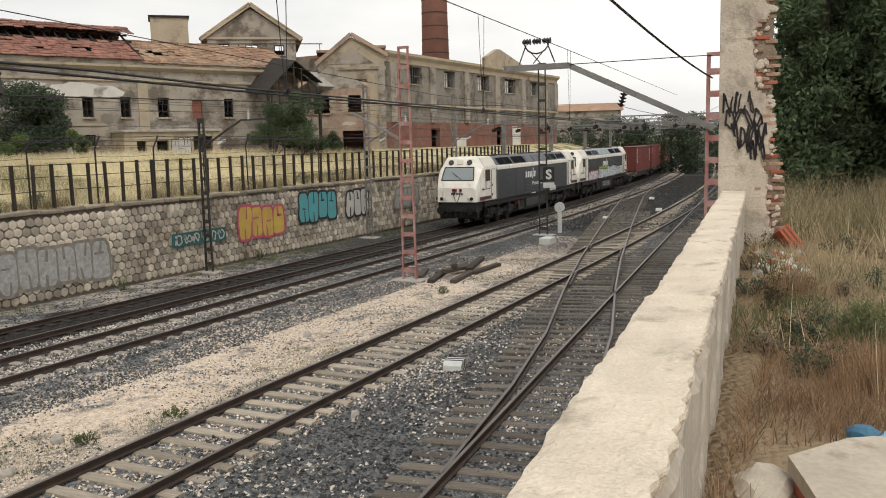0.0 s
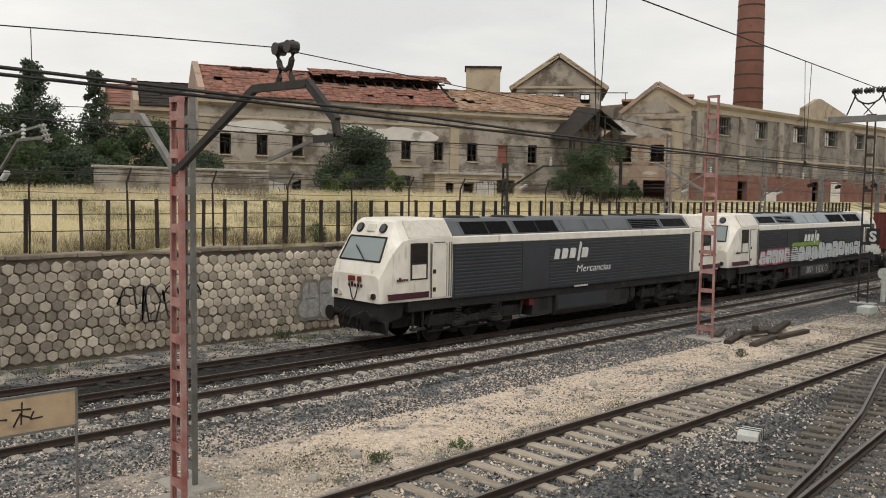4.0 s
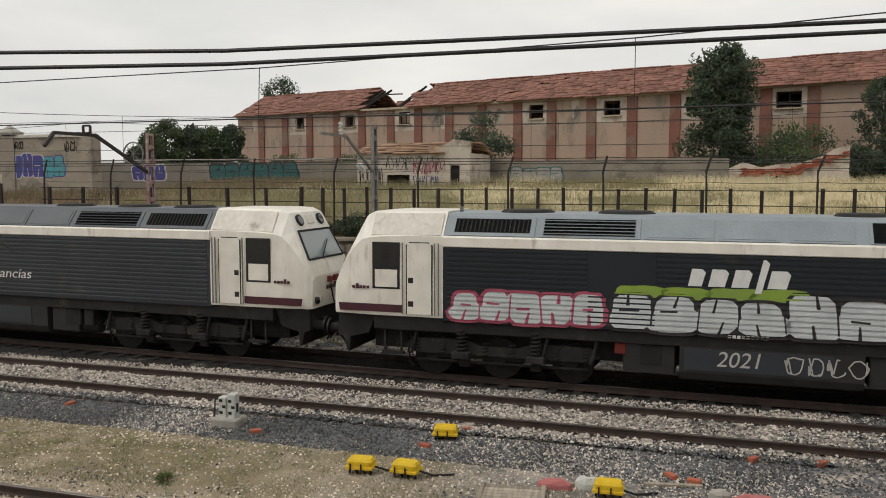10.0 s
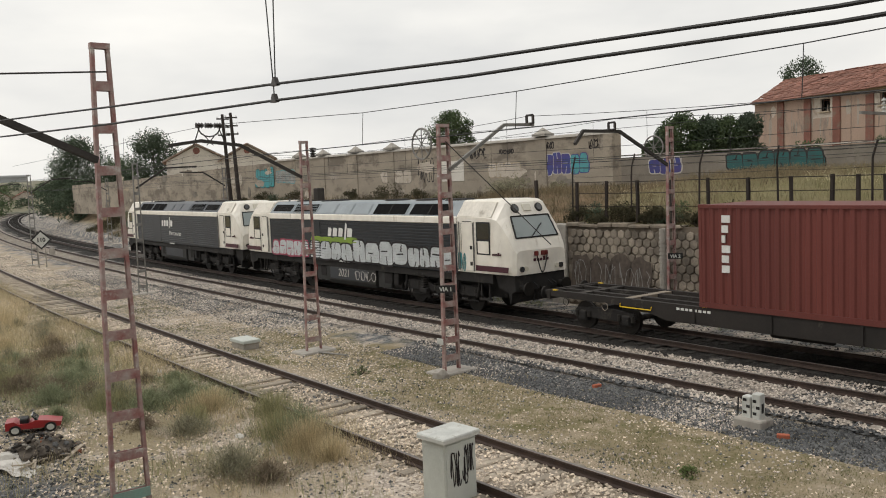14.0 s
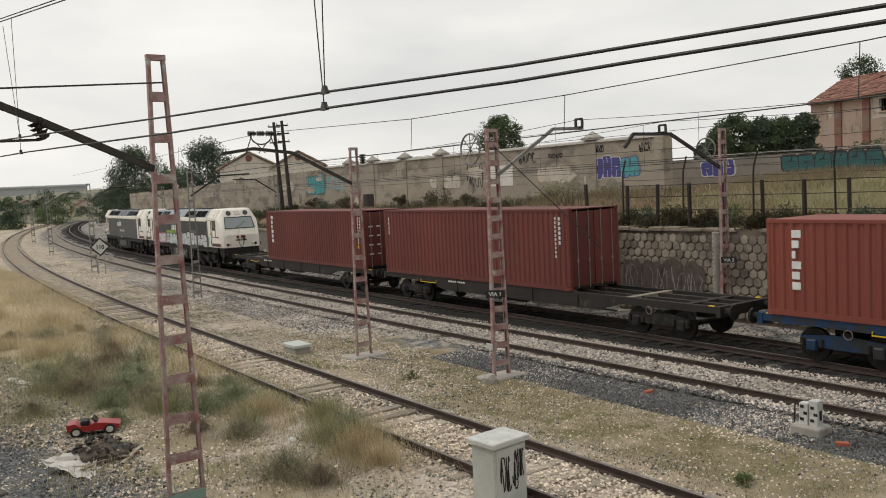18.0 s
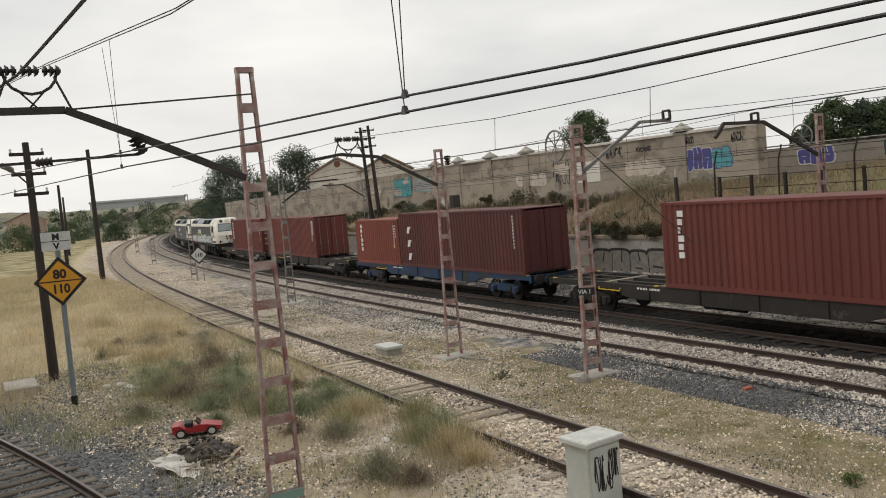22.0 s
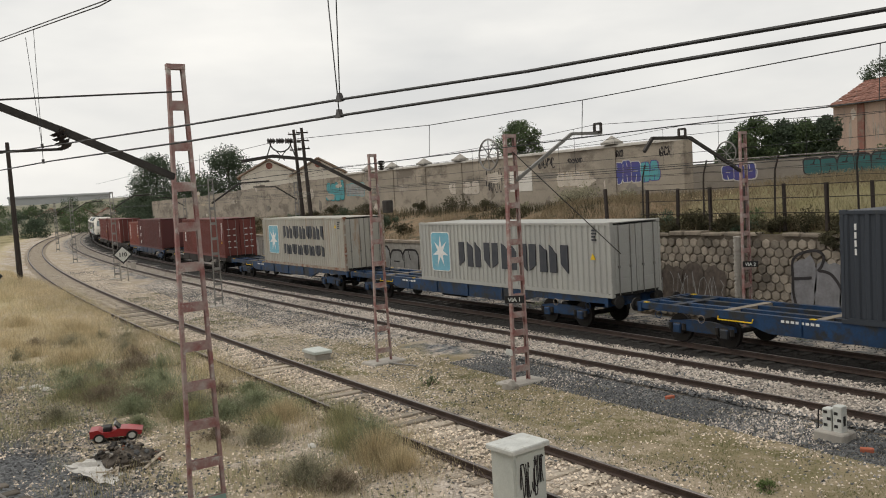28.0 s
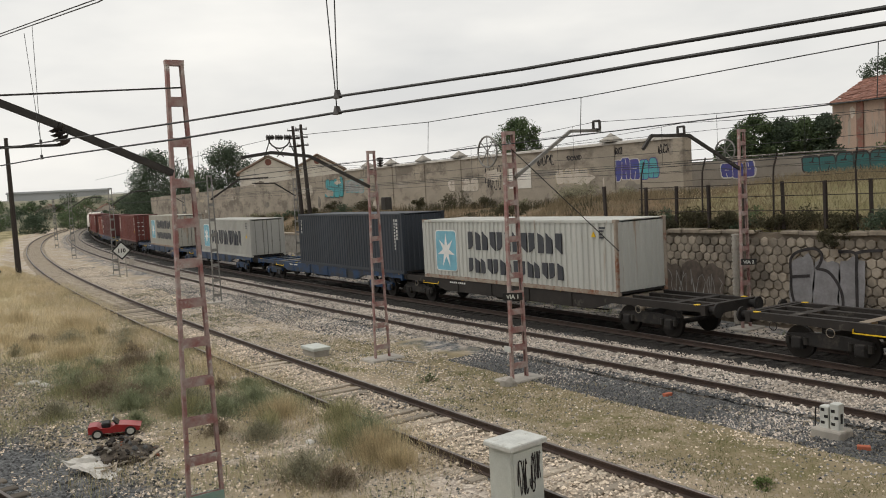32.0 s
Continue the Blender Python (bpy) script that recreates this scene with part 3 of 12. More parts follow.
# ---- building helpers ----
class Shape:
    """Collects vertices and faces for one mesh."""

    def __init__(self):
        self.v, self.f = [], []

    def add(self, verts, faces):
        n = len(self.v)
        self.v += [tuple(p) for p in verts]
        self.f += [tuple(i + n for i in f) for f in faces]
        return self

    def box(self, x0, y0, z0, x1, y1, z1):
        return self.add([(x, y, z) for x in (x0, x1) for y in (y0, y1) for z in (z0, z1)],
                        [(0, 1, 3, 2), (4, 6, 7, 5), (0, 4, 5, 1), (2, 3, 7, 6), (0, 2, 6, 4), (1, 5, 7, 3)])

    def bev(self, x0, y0, z0, x1, y1, z1, r):
        """A box with its upright and top edges cut off by r."""
        ring = [(x0 + r, y0), (x1 - r, y0), (x1, y0 + r), (x1, y1 - r), (x1 - r, y1), (x0 + r, y1), (x0, y1 - r), (x0, y0 + r)]
        cx, cy = (x0 + x1) / 2, (y0 + y1) / 2
        top = [(px + math.copysign(r * 0.7, cx - px), py + math.copysign(r * 0.7, cy - py), z1) for px, py in ring]
        return self.add([(*p, z0) for p in ring] + [(*p, z1 - r) for p in ring] + top,
                        [(i, (i + 1) % 8, 8 + (i + 1) % 8, 8 + i) for i in range(8)] + [(8 + i, 8 + (i + 1) % 8, 16 + (i + 1) % 8, 16 + i) for i in range(8)]
                        + [tuple(range(7, -1, -1)), tuple(range(16, 24))])

    def prism(self, outline, a, b, axis=1):
        """An outline of (p, q) drawn out along an axis from a to b; for axis y the outline is (x, z), for x (y, z), for z (x, y)."""
        def put(p, d):
            return (d, p[0], p[1]) if axis == 0 else (p[0], d, p[1]) if axis == 1 else (p[0], p[1], d)
        n = len(outline)
        return self.add([put(p, a) for p in outline] + [put(p, b) for p in outline],
                        [(i, (i + 1) % n, n + (i + 1) % n, n + i) for i in range(n)] + [tuple(range(n - 1, -1, -1)), tuple(range(n, 2 * n))])

    def rod(self, a, b, r, n=6, r2=None):
        a, b = Vector(a), Vector(b)
        d = (b - a).normalized()
        u = d.orthogonal().normalized()
        w = d.cross(u)
        r2 = r if r2 is None else r2
        ring = [(math.cos(2 * math.pi * i / n), math.sin(2 * math.pi * i / n)) for i in range(n)]
        return self.add([a + (u * c + w * s) * r for c, s in ring] + [b + (u * c + w * s) * r2 for c, s in ring],
                        [(i, (i + 1) % n, n + (i + 1) % n, n + i) for i in range(n)] + [tuple(range(n - 1, -1, -1)), tuple(range(n, 2 * n))])

    def tube(self, pts, r, n=5):
        pts = [Vector(p) for p in pts]
        rings = []
        for i, p in enumerate(pts):
            d = (pts[min(i + 1, len(pts) - 1)] - pts[max(i - 1, 0)]).normalized()
            side = Vector((0, 0, 1)).cross(d)
            side = side.normalized() if side.length > 1e-4 else Vector((1, 0, 0))
            up = d.cross(side)
            rings.append([p + (side * math.cos(2 * math.pi * k / n) + up * math.sin(2 * math.pi * k / n)) * r for k in range(n)])
        return self.add([q for ring in rings for q in ring],
                        [(i * n + k, i * n + (k + 1) % n, (i + 1) * n + (k + 1) % n, (i + 1) * n + k) for i in range(len(pts) - 1) for k in range(n)]
                        + [tuple(range(n - 1, -1, -1)), tuple((len(pts) - 1) * n + k for k in range(n))])

    def disc(self, c, r, depth, axis=1, n=20):
        p = [Vector((0, 0, 0))] * 2
        d = Vector([1 if i == axis else 0 for i in range(3)]) * depth / 2
        return self.rod(Vector(c) - d, Vector(c) + d, r, n)

    def beam(self, a, b, w, h):
        """A straight bar of w by h from a to b."""
        a, b = Vector(a), Vector(b)
        d = (b - a).normalized()
        side = Vector((0, 0, 1)).cross(d)
        side = side.normalized() if side.length > 1e-4 else Vector((1, 0, 0))
        up = d.cross(side)
        q = [p + side * sx * w / 2 + up * sz * h / 2 for p in (a, b) for sx, sz in ((-1, -1), (1, -1), (1, 1), (-1, 1))]
        return self.add(q, [(0, 1, 5, 4), (1, 2, 6, 5), (2, 3, 7, 6), (3, 0, 4, 7), (3, 2, 1, 0), (4, 5, 6, 7)])

    def turned(self, m):
        self.v = [tuple(m @ Vector(p)) for p in self.v]
        return self

    def join(self, other):
        return self.add(other.v, other.f)

    def mesh(self, name, material, smooth=False):
        me = bpy.data.meshes.new(name)
        me.from_pydata(self.v, [], self.f)
        me.materials.append(material)
        if smooth:
            me.polygons.foreach_set("use_smooth", [True] * len(me.polygons))
        me.update()
        bm = bmesh.new()
        bm.from_mesh(me)
        bmesh.ops.recalc_face_normals(bm, faces=bm.faces)
        bm.to_mesh(me)
        bm.free()
        return me


def part(name, shape, material, parent, label="", smooth=False, at=None):
    me = shape if isinstance(shape, bpy.types.Mesh) else shape.mesh(name, material, smooth)
    ob = new(name, me)
    ob.parent = parent
    if at is not None:
        ob.matrix_local = at
    if label:
        ob["label"] = label
    return ob


def thing(name, label, category, at=None, group="", kind=""):
    ob = new(name)
    ob.empty_display_size = 0.2
    if at is not None:
        ob.matrix_world = at
    return tagged(ob, label, category, group, kind)


def solid(name, shape, material, label, category, kind="", group="", smooth=False, at=None):
    ob = new(name, shape if isinstance(shape, bpy.types.Mesh) else shape.mesh(name, material, smooth))
    if at is not None:
        ob.matrix_world = at
    return tagged(ob, label, category, group, kind)


def rubble_shape(rng, sx, sy, sz, n=10):
    s = Shape()
    ring = [(math.cos(2 * math.pi * k / n), math.sin(2 * math.pi * k / n)) for k in range(n)]
    rr = [rng.uniform(0.75, 1.1) for _ in range(n)]
    v = [(c * sx * rr[k], d * sy * rr[k], 0) for k, (c, d) in enumerate(ring)] + [(c * sx * rr[k] * 0.95, d * sy * rr[k] * 0.95, sz * rng.uniform(0.4, 0.7)) for k, (c, d) in enumerate(ring)]
    v += [(c * sx * 0.55, d * sy * 0.55, sz * rng.uniform(0.8, 1.1)) for c, d in ring] + [(0, 0, sz)]
    f = [(k, (k + 1) % n, n + (k + 1) % n, n + k) for k in range(n)] + [(n + k, n + (k + 1) % n, 2 * n + (k + 1) % n, 2 * n + k) for k in range(n)] + [(2 * n + k, 2 * n + (k + 1) % n, 3 * n) for k in range(n)]
    return s.add(v, f)


def raw_mesh(name, verts, faces, material):
    """A large mesh straight from arrays."""
    me = bpy.data.meshes.new(name)
    verts, faces = np.asarray(verts, np.float32), np.asarray(faces, np.int32)
    k = faces.shape[1]
    me.vertices.add(len(verts))
    me.vertices.foreach_set("co", verts.ravel())
    me.loops.add(faces.size)
    me.loops.foreach_set("vertex_index", faces.ravel())
    me.polygons.add(len(faces))
    me.polygons.foreach_set("loop_start", np.arange(0, faces.size, k, dtype=np.int32))
    me.materials.append(material)
    me.update(calc_edges=True)
    return me


# ---- the plan: lines of the tracks, walls and ground ----
def ease(v):
    v = min(1.0, max(0.0, v))
    return v * v * (3 - 2 * v)


def bend(x, left=-20.0, right=35.0):
    return (max(0.0, left - x) ** 2) / 1520 + (max(0.0, x - right) ** 2) / 1380


def y_main(x):
    return 21.7 + 0.8 * ease((5 - x) / 35) + bend(x)


def y_second(x):
    return 18.35 + bend(x)


def y_old(x):
    return 10.35 + 0.012 * (x - 5) * (x > 5) + bend(x, -8.0)


def y_near(x):
    return 3.48 + 0.1 * x - (max(0.0, -8 - x) ** 2) / 200


SWITCH = [(8, 4.28), (12, 4.72), (17, 5.5), (22, 6.5), (28.5, 8.15), (36, 9.9), (50, 12.9), (64, 15.8), (75, 18.0), (90, 20.5), (110, 22.4)]


def y_switch(x):
    return float(np.interp(x, [p[0] for p in SWITCH], [p[1] for p in SWITCH]))


def y_wall(x):
    return 26.25 + bend(x)


def y_parapet(x):
    return 0.165 + 0.103 * x


def ground_z(x, y):
    """Height of the ground: the cutting's floor, the near bank, the field behind the stone wall and the earth bank further on."""
    n1 = noise.noise((x * 0.15, y * 0.15, 0)) * 0.5 + noise.noise((x * 0.6, y * 0.6, 3)) * 0.2
    yp, yw = y_parapet(x), y_wall(x)
    if y < yp and -45 < x:
        back = min(1.0, (yp - y) / 20)
        return 3.2 + 0.12 * n1 + back * 0.3
    if y > yw + 0.2:
        d = y - yw
        top = 3.05 + 1.6 * ease(d / 9) + 0.25 * ease((d - 9) / 10) + max(0.0, d - 40) * 0.002
        if x < -24.3:
            low = 2.2 + (1.5 + 0.4 * ease((x + 40) / 10)) * ease(d / (7.5 - 3.2 * ease((x + 40) / 10))) + min(20.0, max(0.0, d - 12)) * 0.01
            k = ease((-24.3 - x) / 1.2)
            top = top * (1 - k) + low * k
            far = ease((-60 - x) / 30)
            top = top * (1 - far) + (0.2 + 3.4 * ease(d / 8) + min(20.0, max(0.0, d - 12)) * 0.01) * far
        return top + 0.12 * n1
    floor = -0.27 + 0.07 * n1
    for line, rise in ((y_main, 0.0), (y_second, 0.0), (y_old, 0.0), (y_near, 0.0)):
        d = abs(y - line(x))
        floor = floor + 0.07 * ease((2.2 - d) / 0.9)
    if x < -45 and y < y_old(x) - 3:
        floor += 0.25 * ease((-45 - x) / 30) + 0.4 * n1 * ease((-45 - x) / 30)
    return floor


def make_ground():
    xs = sorted(set([-2600, -1500, -900, -600, -450, -380, -330] + list(range(-300, -100, 8)) + [v * 1.0 for v in range(-100, 101, 1)]
                    + list(range(104, 300, 8)) + [330, 400, 600, 1000, 2600]))
    rows = []
    for x in xs:
        yp, yw = y_parapet(max(-60, min(60, x))), y_wall(max(-400, min(300, x)))
        ys = [-2500, -900, -300, -120, -60, -30, -18, -12, -8, -5, -3, -2] + [yp - 1.0, yp - 0.5, yp - 0.12, yp + 0.12]
        if ys[-5] > ys[-4]:
            ys = [-2500, -900, -300, -120, -60, -30, -24, -20, -17, -14, -12, -10] + [yp - 1.0, yp - 0.5, yp - 0.12, yp + 0.12]
        ys = sorted(ys[:12]) + ys[12:]
        ys[:12] = [min(v, yp - 1.2 - 0.3 * (11 - i)) for i, v in enumerate(ys[:12])]
        ys += list(np.linspace(yp + 0.6, yw - 0.4, 44)) + [yw - 0.05, yw + 0.12, yw + 0.4, yw + 0.8]
        ys += [yw + d for d in (1.5, 2.5, 3.5, 4.5, 6, 7.5, 9, 11, 13, 16, 20, 26, 34, 45, 70, 120, 220, 450, 900, 2500)]
        rows.append([(x, y, ground_z(max(-300, min(300, x)), y) if abs(y) < 500 else 4.0 + (y > 0) * 3) for y in ys])
    k = len(rows[0])
    verts = [p for r in rows for p in r]
    faces = [(i * k + j, (i + 1) * k + j, (i + 1) * k + j + 1, i * k + j + 1) for i in range(len(rows) - 1) for j in range(k - 1)]
    ob = new("ground", raw_mesh("ground", verts, faces, M["ground"]))
    ob.data.polygons.foreach_set("use_smooth", [True] * len(ob.data.polygons))
    return tagged(ob, "stony railway cutting with ballast, gravel, earth and dry fields", "ground", kind="structure")


make_ground()


# ---- tracks ----
RAIL = [(-0.065, -0.155), (0.065, -0.155), (0.065, -0.14), (0.012, -0.12), (0.012, -0.045), (0.036, -0.03), (0.036, 0.0), (-0.036, 0.0), (-0.036, -0.03), (-0.012, -0.045), (-0.012, -0.12), (-0.065, -0.14)]


def swept(line, offset, x0, x1, step, profile):
    s = Shape()
    xs = np.arange(x0, x1 + step / 2, step)
    n = len(profile)
    for x in xs:
        t = Vector((1, (line(x + 0.1) - line(x - 0.1)) / 0.2, 0)).normalized()
        nrm = Vector((-t.y, t.x, 0))
        c = Vector((x, line(x), 0)) + nrm * offset
        s.v += [tuple(c + nrm * p + Vector((0, 0, q))) for p, q in profile]
    for i in range(len(xs) - 1):
        s.f += [(i * n + k, i * n + (k + 1) % n, (i + 1) * n + (k + 1) % n, (i + 1) * n + k) for k in range(n)]
    s.f += [tuple(range(n - 1, -1, -1)), tuple((len(xs) - 1) * n + k for k in range(n))]
    return s


def sleeper_mesh(name, length, w, h, material, dish=False):
    s = Shape()
    if dish:
        for a, b in ((-length / 2, -0.42), (0.42, length / 2)):
            s.prism([(-w / 2, -h), (w / 2, -h), (w / 2 - 0.02, -0.02), (w / 2 - 0.05, 0), (-w / 2 + 0.05, 0), (-w / 2 + 0.02, -0.02)], a, b)
        s.box(-0.05, -0.42, -0.09, 0.05, 0.42, -0.04)
    else:
        s.prism([(-w / 2, -h), (w / 2, -h), (w / 2, -0.02), (w / 2 - 0.02, 0), (-w / 2 + 0.02, 0), (-w / 2, -0.02)], -length / 2, length / 2)
    return s.mesh(name, material)


CLIP_MESH = Shape().box(-0.06, -0.10, -0.15, 0.06, -0.055, -0.105).box(-0.06, 0.055, -0.15, 0.06, 0.10, -0.105).mesh("rail_clip", M["clip"])


def lay_track(label, line, x0, x1, near0, near1, sleeper, gap, top=-0.15, rails=True, jitter=0.0, seed=1, length=2.6, skip=None):
    rng = random.Random(seed)
    t = thing("railway_track", label, "track", kind="structure")
    if rails:
        for off in (-0.87, 0.87):
            r = part("rail", swept(line, off, x0, x1, 1.0 if x1 - x0 < 260 else 2.0, RAIL), M["rail"], t)
            part("rail_head", swept(line, off, x0, x1, 1.0 if x1 - x0 < 260 else 2.0, [(-0.034, 0.0), (0.034, 0.0), (0.03, 0.004), (-0.03, 0.004)]), M["rail_top"], r, "worn steel running face")
    far = Shape()
    x, i = x0, 0
    while x < x1:
        slope = math.atan((line(x + 0.2) - line(x - 0.2)) / 0.4)
        m = pose(x + rng.uniform(-jitter, jitter), line(x), top + rng.uniform(-0.02, 0.01), 0, 0, math.degrees(slope) + rng.uniform(-60, 60) * jitter)
        if skip and skip(x):
            pass
        elif near0 < x < near1 and i < 290:
            part("sleeper", sleeper, None, t, at=m)
            i += 1
        else:
            far.box(-0.12, -length / 2, -0.15, 0.12, length / 2, 0.0)
            far.v[-8:] = [tuple(m @ Vector(p)) for p in far.v[-8:]]
        x += gap
    if far.v:
        tagged(part("sleeper_row", far, sleeper.materials[0], t), kind="stuff")
    return t


S_CONC = sleeper_mesh("sleeper", 2.5, 0.27, 0.2, M["sleeper"], True)
S_SOOT_SHADE = sleeper_mesh("sleeper", 2.5, 0.27, 0.2, M["sleeper_soot_shade"], True)
S_WOOD = sleeper_mesh("sleeper", 2.6, 0.24, 0.14, M["wood"])
S_TIMBER = sleeper_mesh("sleeper", 2.7, 0.25, 0.14, M["timber"])
S_LONG = sleeper_mesh("sleeper", 3.5, 0.25, 0.14, M["timber"])
lay_track("main line track under the freight train, grimy concrete sleepers darkened by painted shade", y_main, -280, 330, -34, 30, S_SOOT_SHADE, 0.62, -0.16)
lay_track("second line track with brown rails on pale concrete sleepers", y_second, -280, 330, -55, 55, S_CONC, 0.62, -0.145)
lay_track("old side track with rusty rails on weathered wooden sleepers", y_old, -240, 200, -48, 62, S_WOOD, 0.62, -0.15, jitter=0.04, seed=3)
lay_track("near track with dark timber sleepers beside the parapet", y_near, -60, 140, -34, 70, S_TIMBER, 0.6, -0.15, jitter=0.03, seed=5, skip=lambda x: 11.5 < x < 27)
TS = lay_track("turnout branching from the near track across the side track", y_switch, 11.4, 110, 11, 62, S_LONG, 0.6, -0.155, rails=False, seed=7)
for off in (-0.87, 0.87):
    r = part("rail", swept(y_switch, off, 12 if off > 0 else 15, 108, 1.0, RAIL), M["rail"], TS)
    part("rail_head", swept(y_switch, off, 12 if off > 0 else 15, 108, 1.0, [(-0.034, 0.0), (0.034, 0.0), (0.03, 0.004), (-0.03, 0.004)]), M["rail_top"], r, "polished steel running face")
for x, line, off in ((29.5, y_switch, -0.87), (31.0, y_switch, 0.87), (38.0, y_switch, -0.87), (41, y_switch, 0.87)):
    part("check_rail", swept(line, off + (0.12 if off < 0 else -0.12), x - 1.6, x + 1.6, 0.4, RAIL), M["rail"], TS)


# ---- stone retaining wall with hexagonal stones, coping and posts ----
def make_stone_wall():
    x0, x1, top = -24.1, 76.0, 3.0
    core = Shape()
    xs = np.arange(x0, x1 + 0.1, 1.0)
    core.v = [(x, y_wall(x) + d, z) for x in xs for d, z in ((0.04, -0.5), (0.04, top), (0.5, top), (0.5, -0.5))]
    core.f = [(i * 4 + k, i * 4 + (k + 1) % 4, i * 4 + 4 + (k + 1) % 4, i * 4 + 4 + k) for i in range(len(xs) - 1) for k in range(4)]
    core.f += [(3, 2, 1, 0), tuple(4 * (len(xs) - 1) + k for k in range(4))]
    wall = solid("wall_stone", core, M["mortar"], "retaining wall of honeycomb stones with graffiti", "wall", kind="structure")
    rng = random.Random(11)
    rest, old = Shape(), Shape()
    shapes = []
    for k in range(14):
        r = 0.193
        s = Shape()
        ring = [(math.cos(math.radians(60 * i + 30)) * r * rng.uniform(0.84, 1.06), math.sin(math.radians(60 * i + 30)) * r * rng.uniform(0.84, 1.06)) for i in range(6)]
        d = rng.uniform(0.035, 0.065)
        s.add([(p, 0.05, q) for p, q in ring] + [(p * 0.97, -d * 0.6, q * 0.97) for p, q in ring] + [(p * 0.84, -d, q * 0.84) for p, q in ring],
              [(j, (j + 1) % 6, 6 + (j + 1) % 6, 6 + j) for j in range(6)] + [(6 + j, 6 + (j + 1) % 6, 12 + (j + 1) % 6, 12 + j) for j in range(6)] + [tuple(range(12, 18))])
        shapes.append(s)
    meshes = [s.mesh("stone", M["stone"]) for s in shapes]
    row, z, count = 0, 0.0, 0
    while z < top - 0.1:
        x = x0 + 0.2 + (0.1725 if row % 2 else 0)
        while x < x1 - 0.2:
            k = rng.randrange(14)
            slope = math.degrees(math.atan((y_wall(x + 0.2) - y_wall(x - 0.2)) / 0.4))
            m = pose(x + rng.uniform(-0.012, 0.012), y_wall(x) + 0.02, z + rng.uniform(-0.012, 0.012), 0, rng.uniform(-7, 7), slope)
            if 11.0 < x < 25 and z > 1.0 and count < 290:
                part("stone", meshes[k], None, wall, at=m)
                count += 1
            else:
                (old if x < 4 + 9 * noise.noise((x * 0.35, z, 2)) else rest).add([m @ Vector(p) for p in shapes[k].v], shapes[k].f)
            x += 0.345
        z += 0.298
        row += 1
    for shape, mname in ((rest, "stone"), (old, "stone_grey")):
        me = bpy.data.meshes.new("stone_facing")
        me.from_pydata(shape.v, [], shape.f)
        me.materials.append(M[mname])
        tagged(part("stone_facing", me, None, wall), kind="stuff")
    x = x0
    while x < x1 - 1.2:          # worn capstones of uneven length, some lost
        w = rng.uniform(0.55, 1.1)
        slope = math.atan((y_wall(x + 1) - y_wall(x)))
        if rng.random() < 0.86:
            c = Shape().bev(0.015, -0.10 + rng.uniform(-0.02, 0.05), 0, w - 0.015, 0.5, rng.uniform(0.08, 0.15), 0.03)
            part("coping_stone", c, M["coping"], wall, at=Matrix.Translation((x, y_wall(x), top - 0.03 + rng.uniform(-0.02, 0.01))) @ Matrix.Rotation(slope, 4, "Z") @ Matrix.Rotation(radians(rng.uniform(-2.5, 2.5)), 4, "Y"))
        x += w
    return wall


make_stone_wall()


def make_bank_wall():
    s = Shape()
    xs = np.arange(-86, -24.1, 1.2)
    s.v = [(x, y_wall(x) + 0.25 + d, z) for x in xs for d, z in ((0, -0.5), (0, 2.25), (0.35, 2.25), (0.35, -0.5))]
    s.f = [(i * 4 + k, i * 4 + (k + 1) % 4, i * 4 + 4 + (k + 1) % 4, i * 4 + 4 + k) for i in range(len(xs) - 1) for k in range(4)]
    s.f += [(3, 2, 1, 0), tuple(4 * (len(xs) - 1) + k for k in range(4))]
    w = solid("wall_concrete", s, M["concrete"], "low stained concrete wall below the earth bank", "wall", kind="structure")
    for a, b in ((-86, -74), (-74, -62), (-62, -50), (-50, -42), (-42, -33.4), (-33.4, -25.0)):
        c = Shape()
        c.v = [(x, y_wall(x) + 0.2 + d, z) for x in np.linspace(a + 0.01, b, 8) for d, z in ((0, 2.25), (0, 2.4), (0.45, 2.4), (0.45, 2.25))]
        c.f = [(i * 4 + k, i * 4 + (k + 1) % 4, i * 4 + 4 + (k + 1) % 4, i * 4 + 4 + k) for i in range(7) for k in range(4)] + [(3, 2, 1, 0), (28, 29, 30, 31)]
        part("coping", c, M["coping"], w)
    y = y_wall(-24.6)
    part("end_pier", Shape().bev(-25.0, y - 0.06, -0.5, -24.12, y + 0.6, 3.02, 0.03), M["concrete"], w, "pale rendered pier where the two walls meet")
    return w


make_bank_wall()


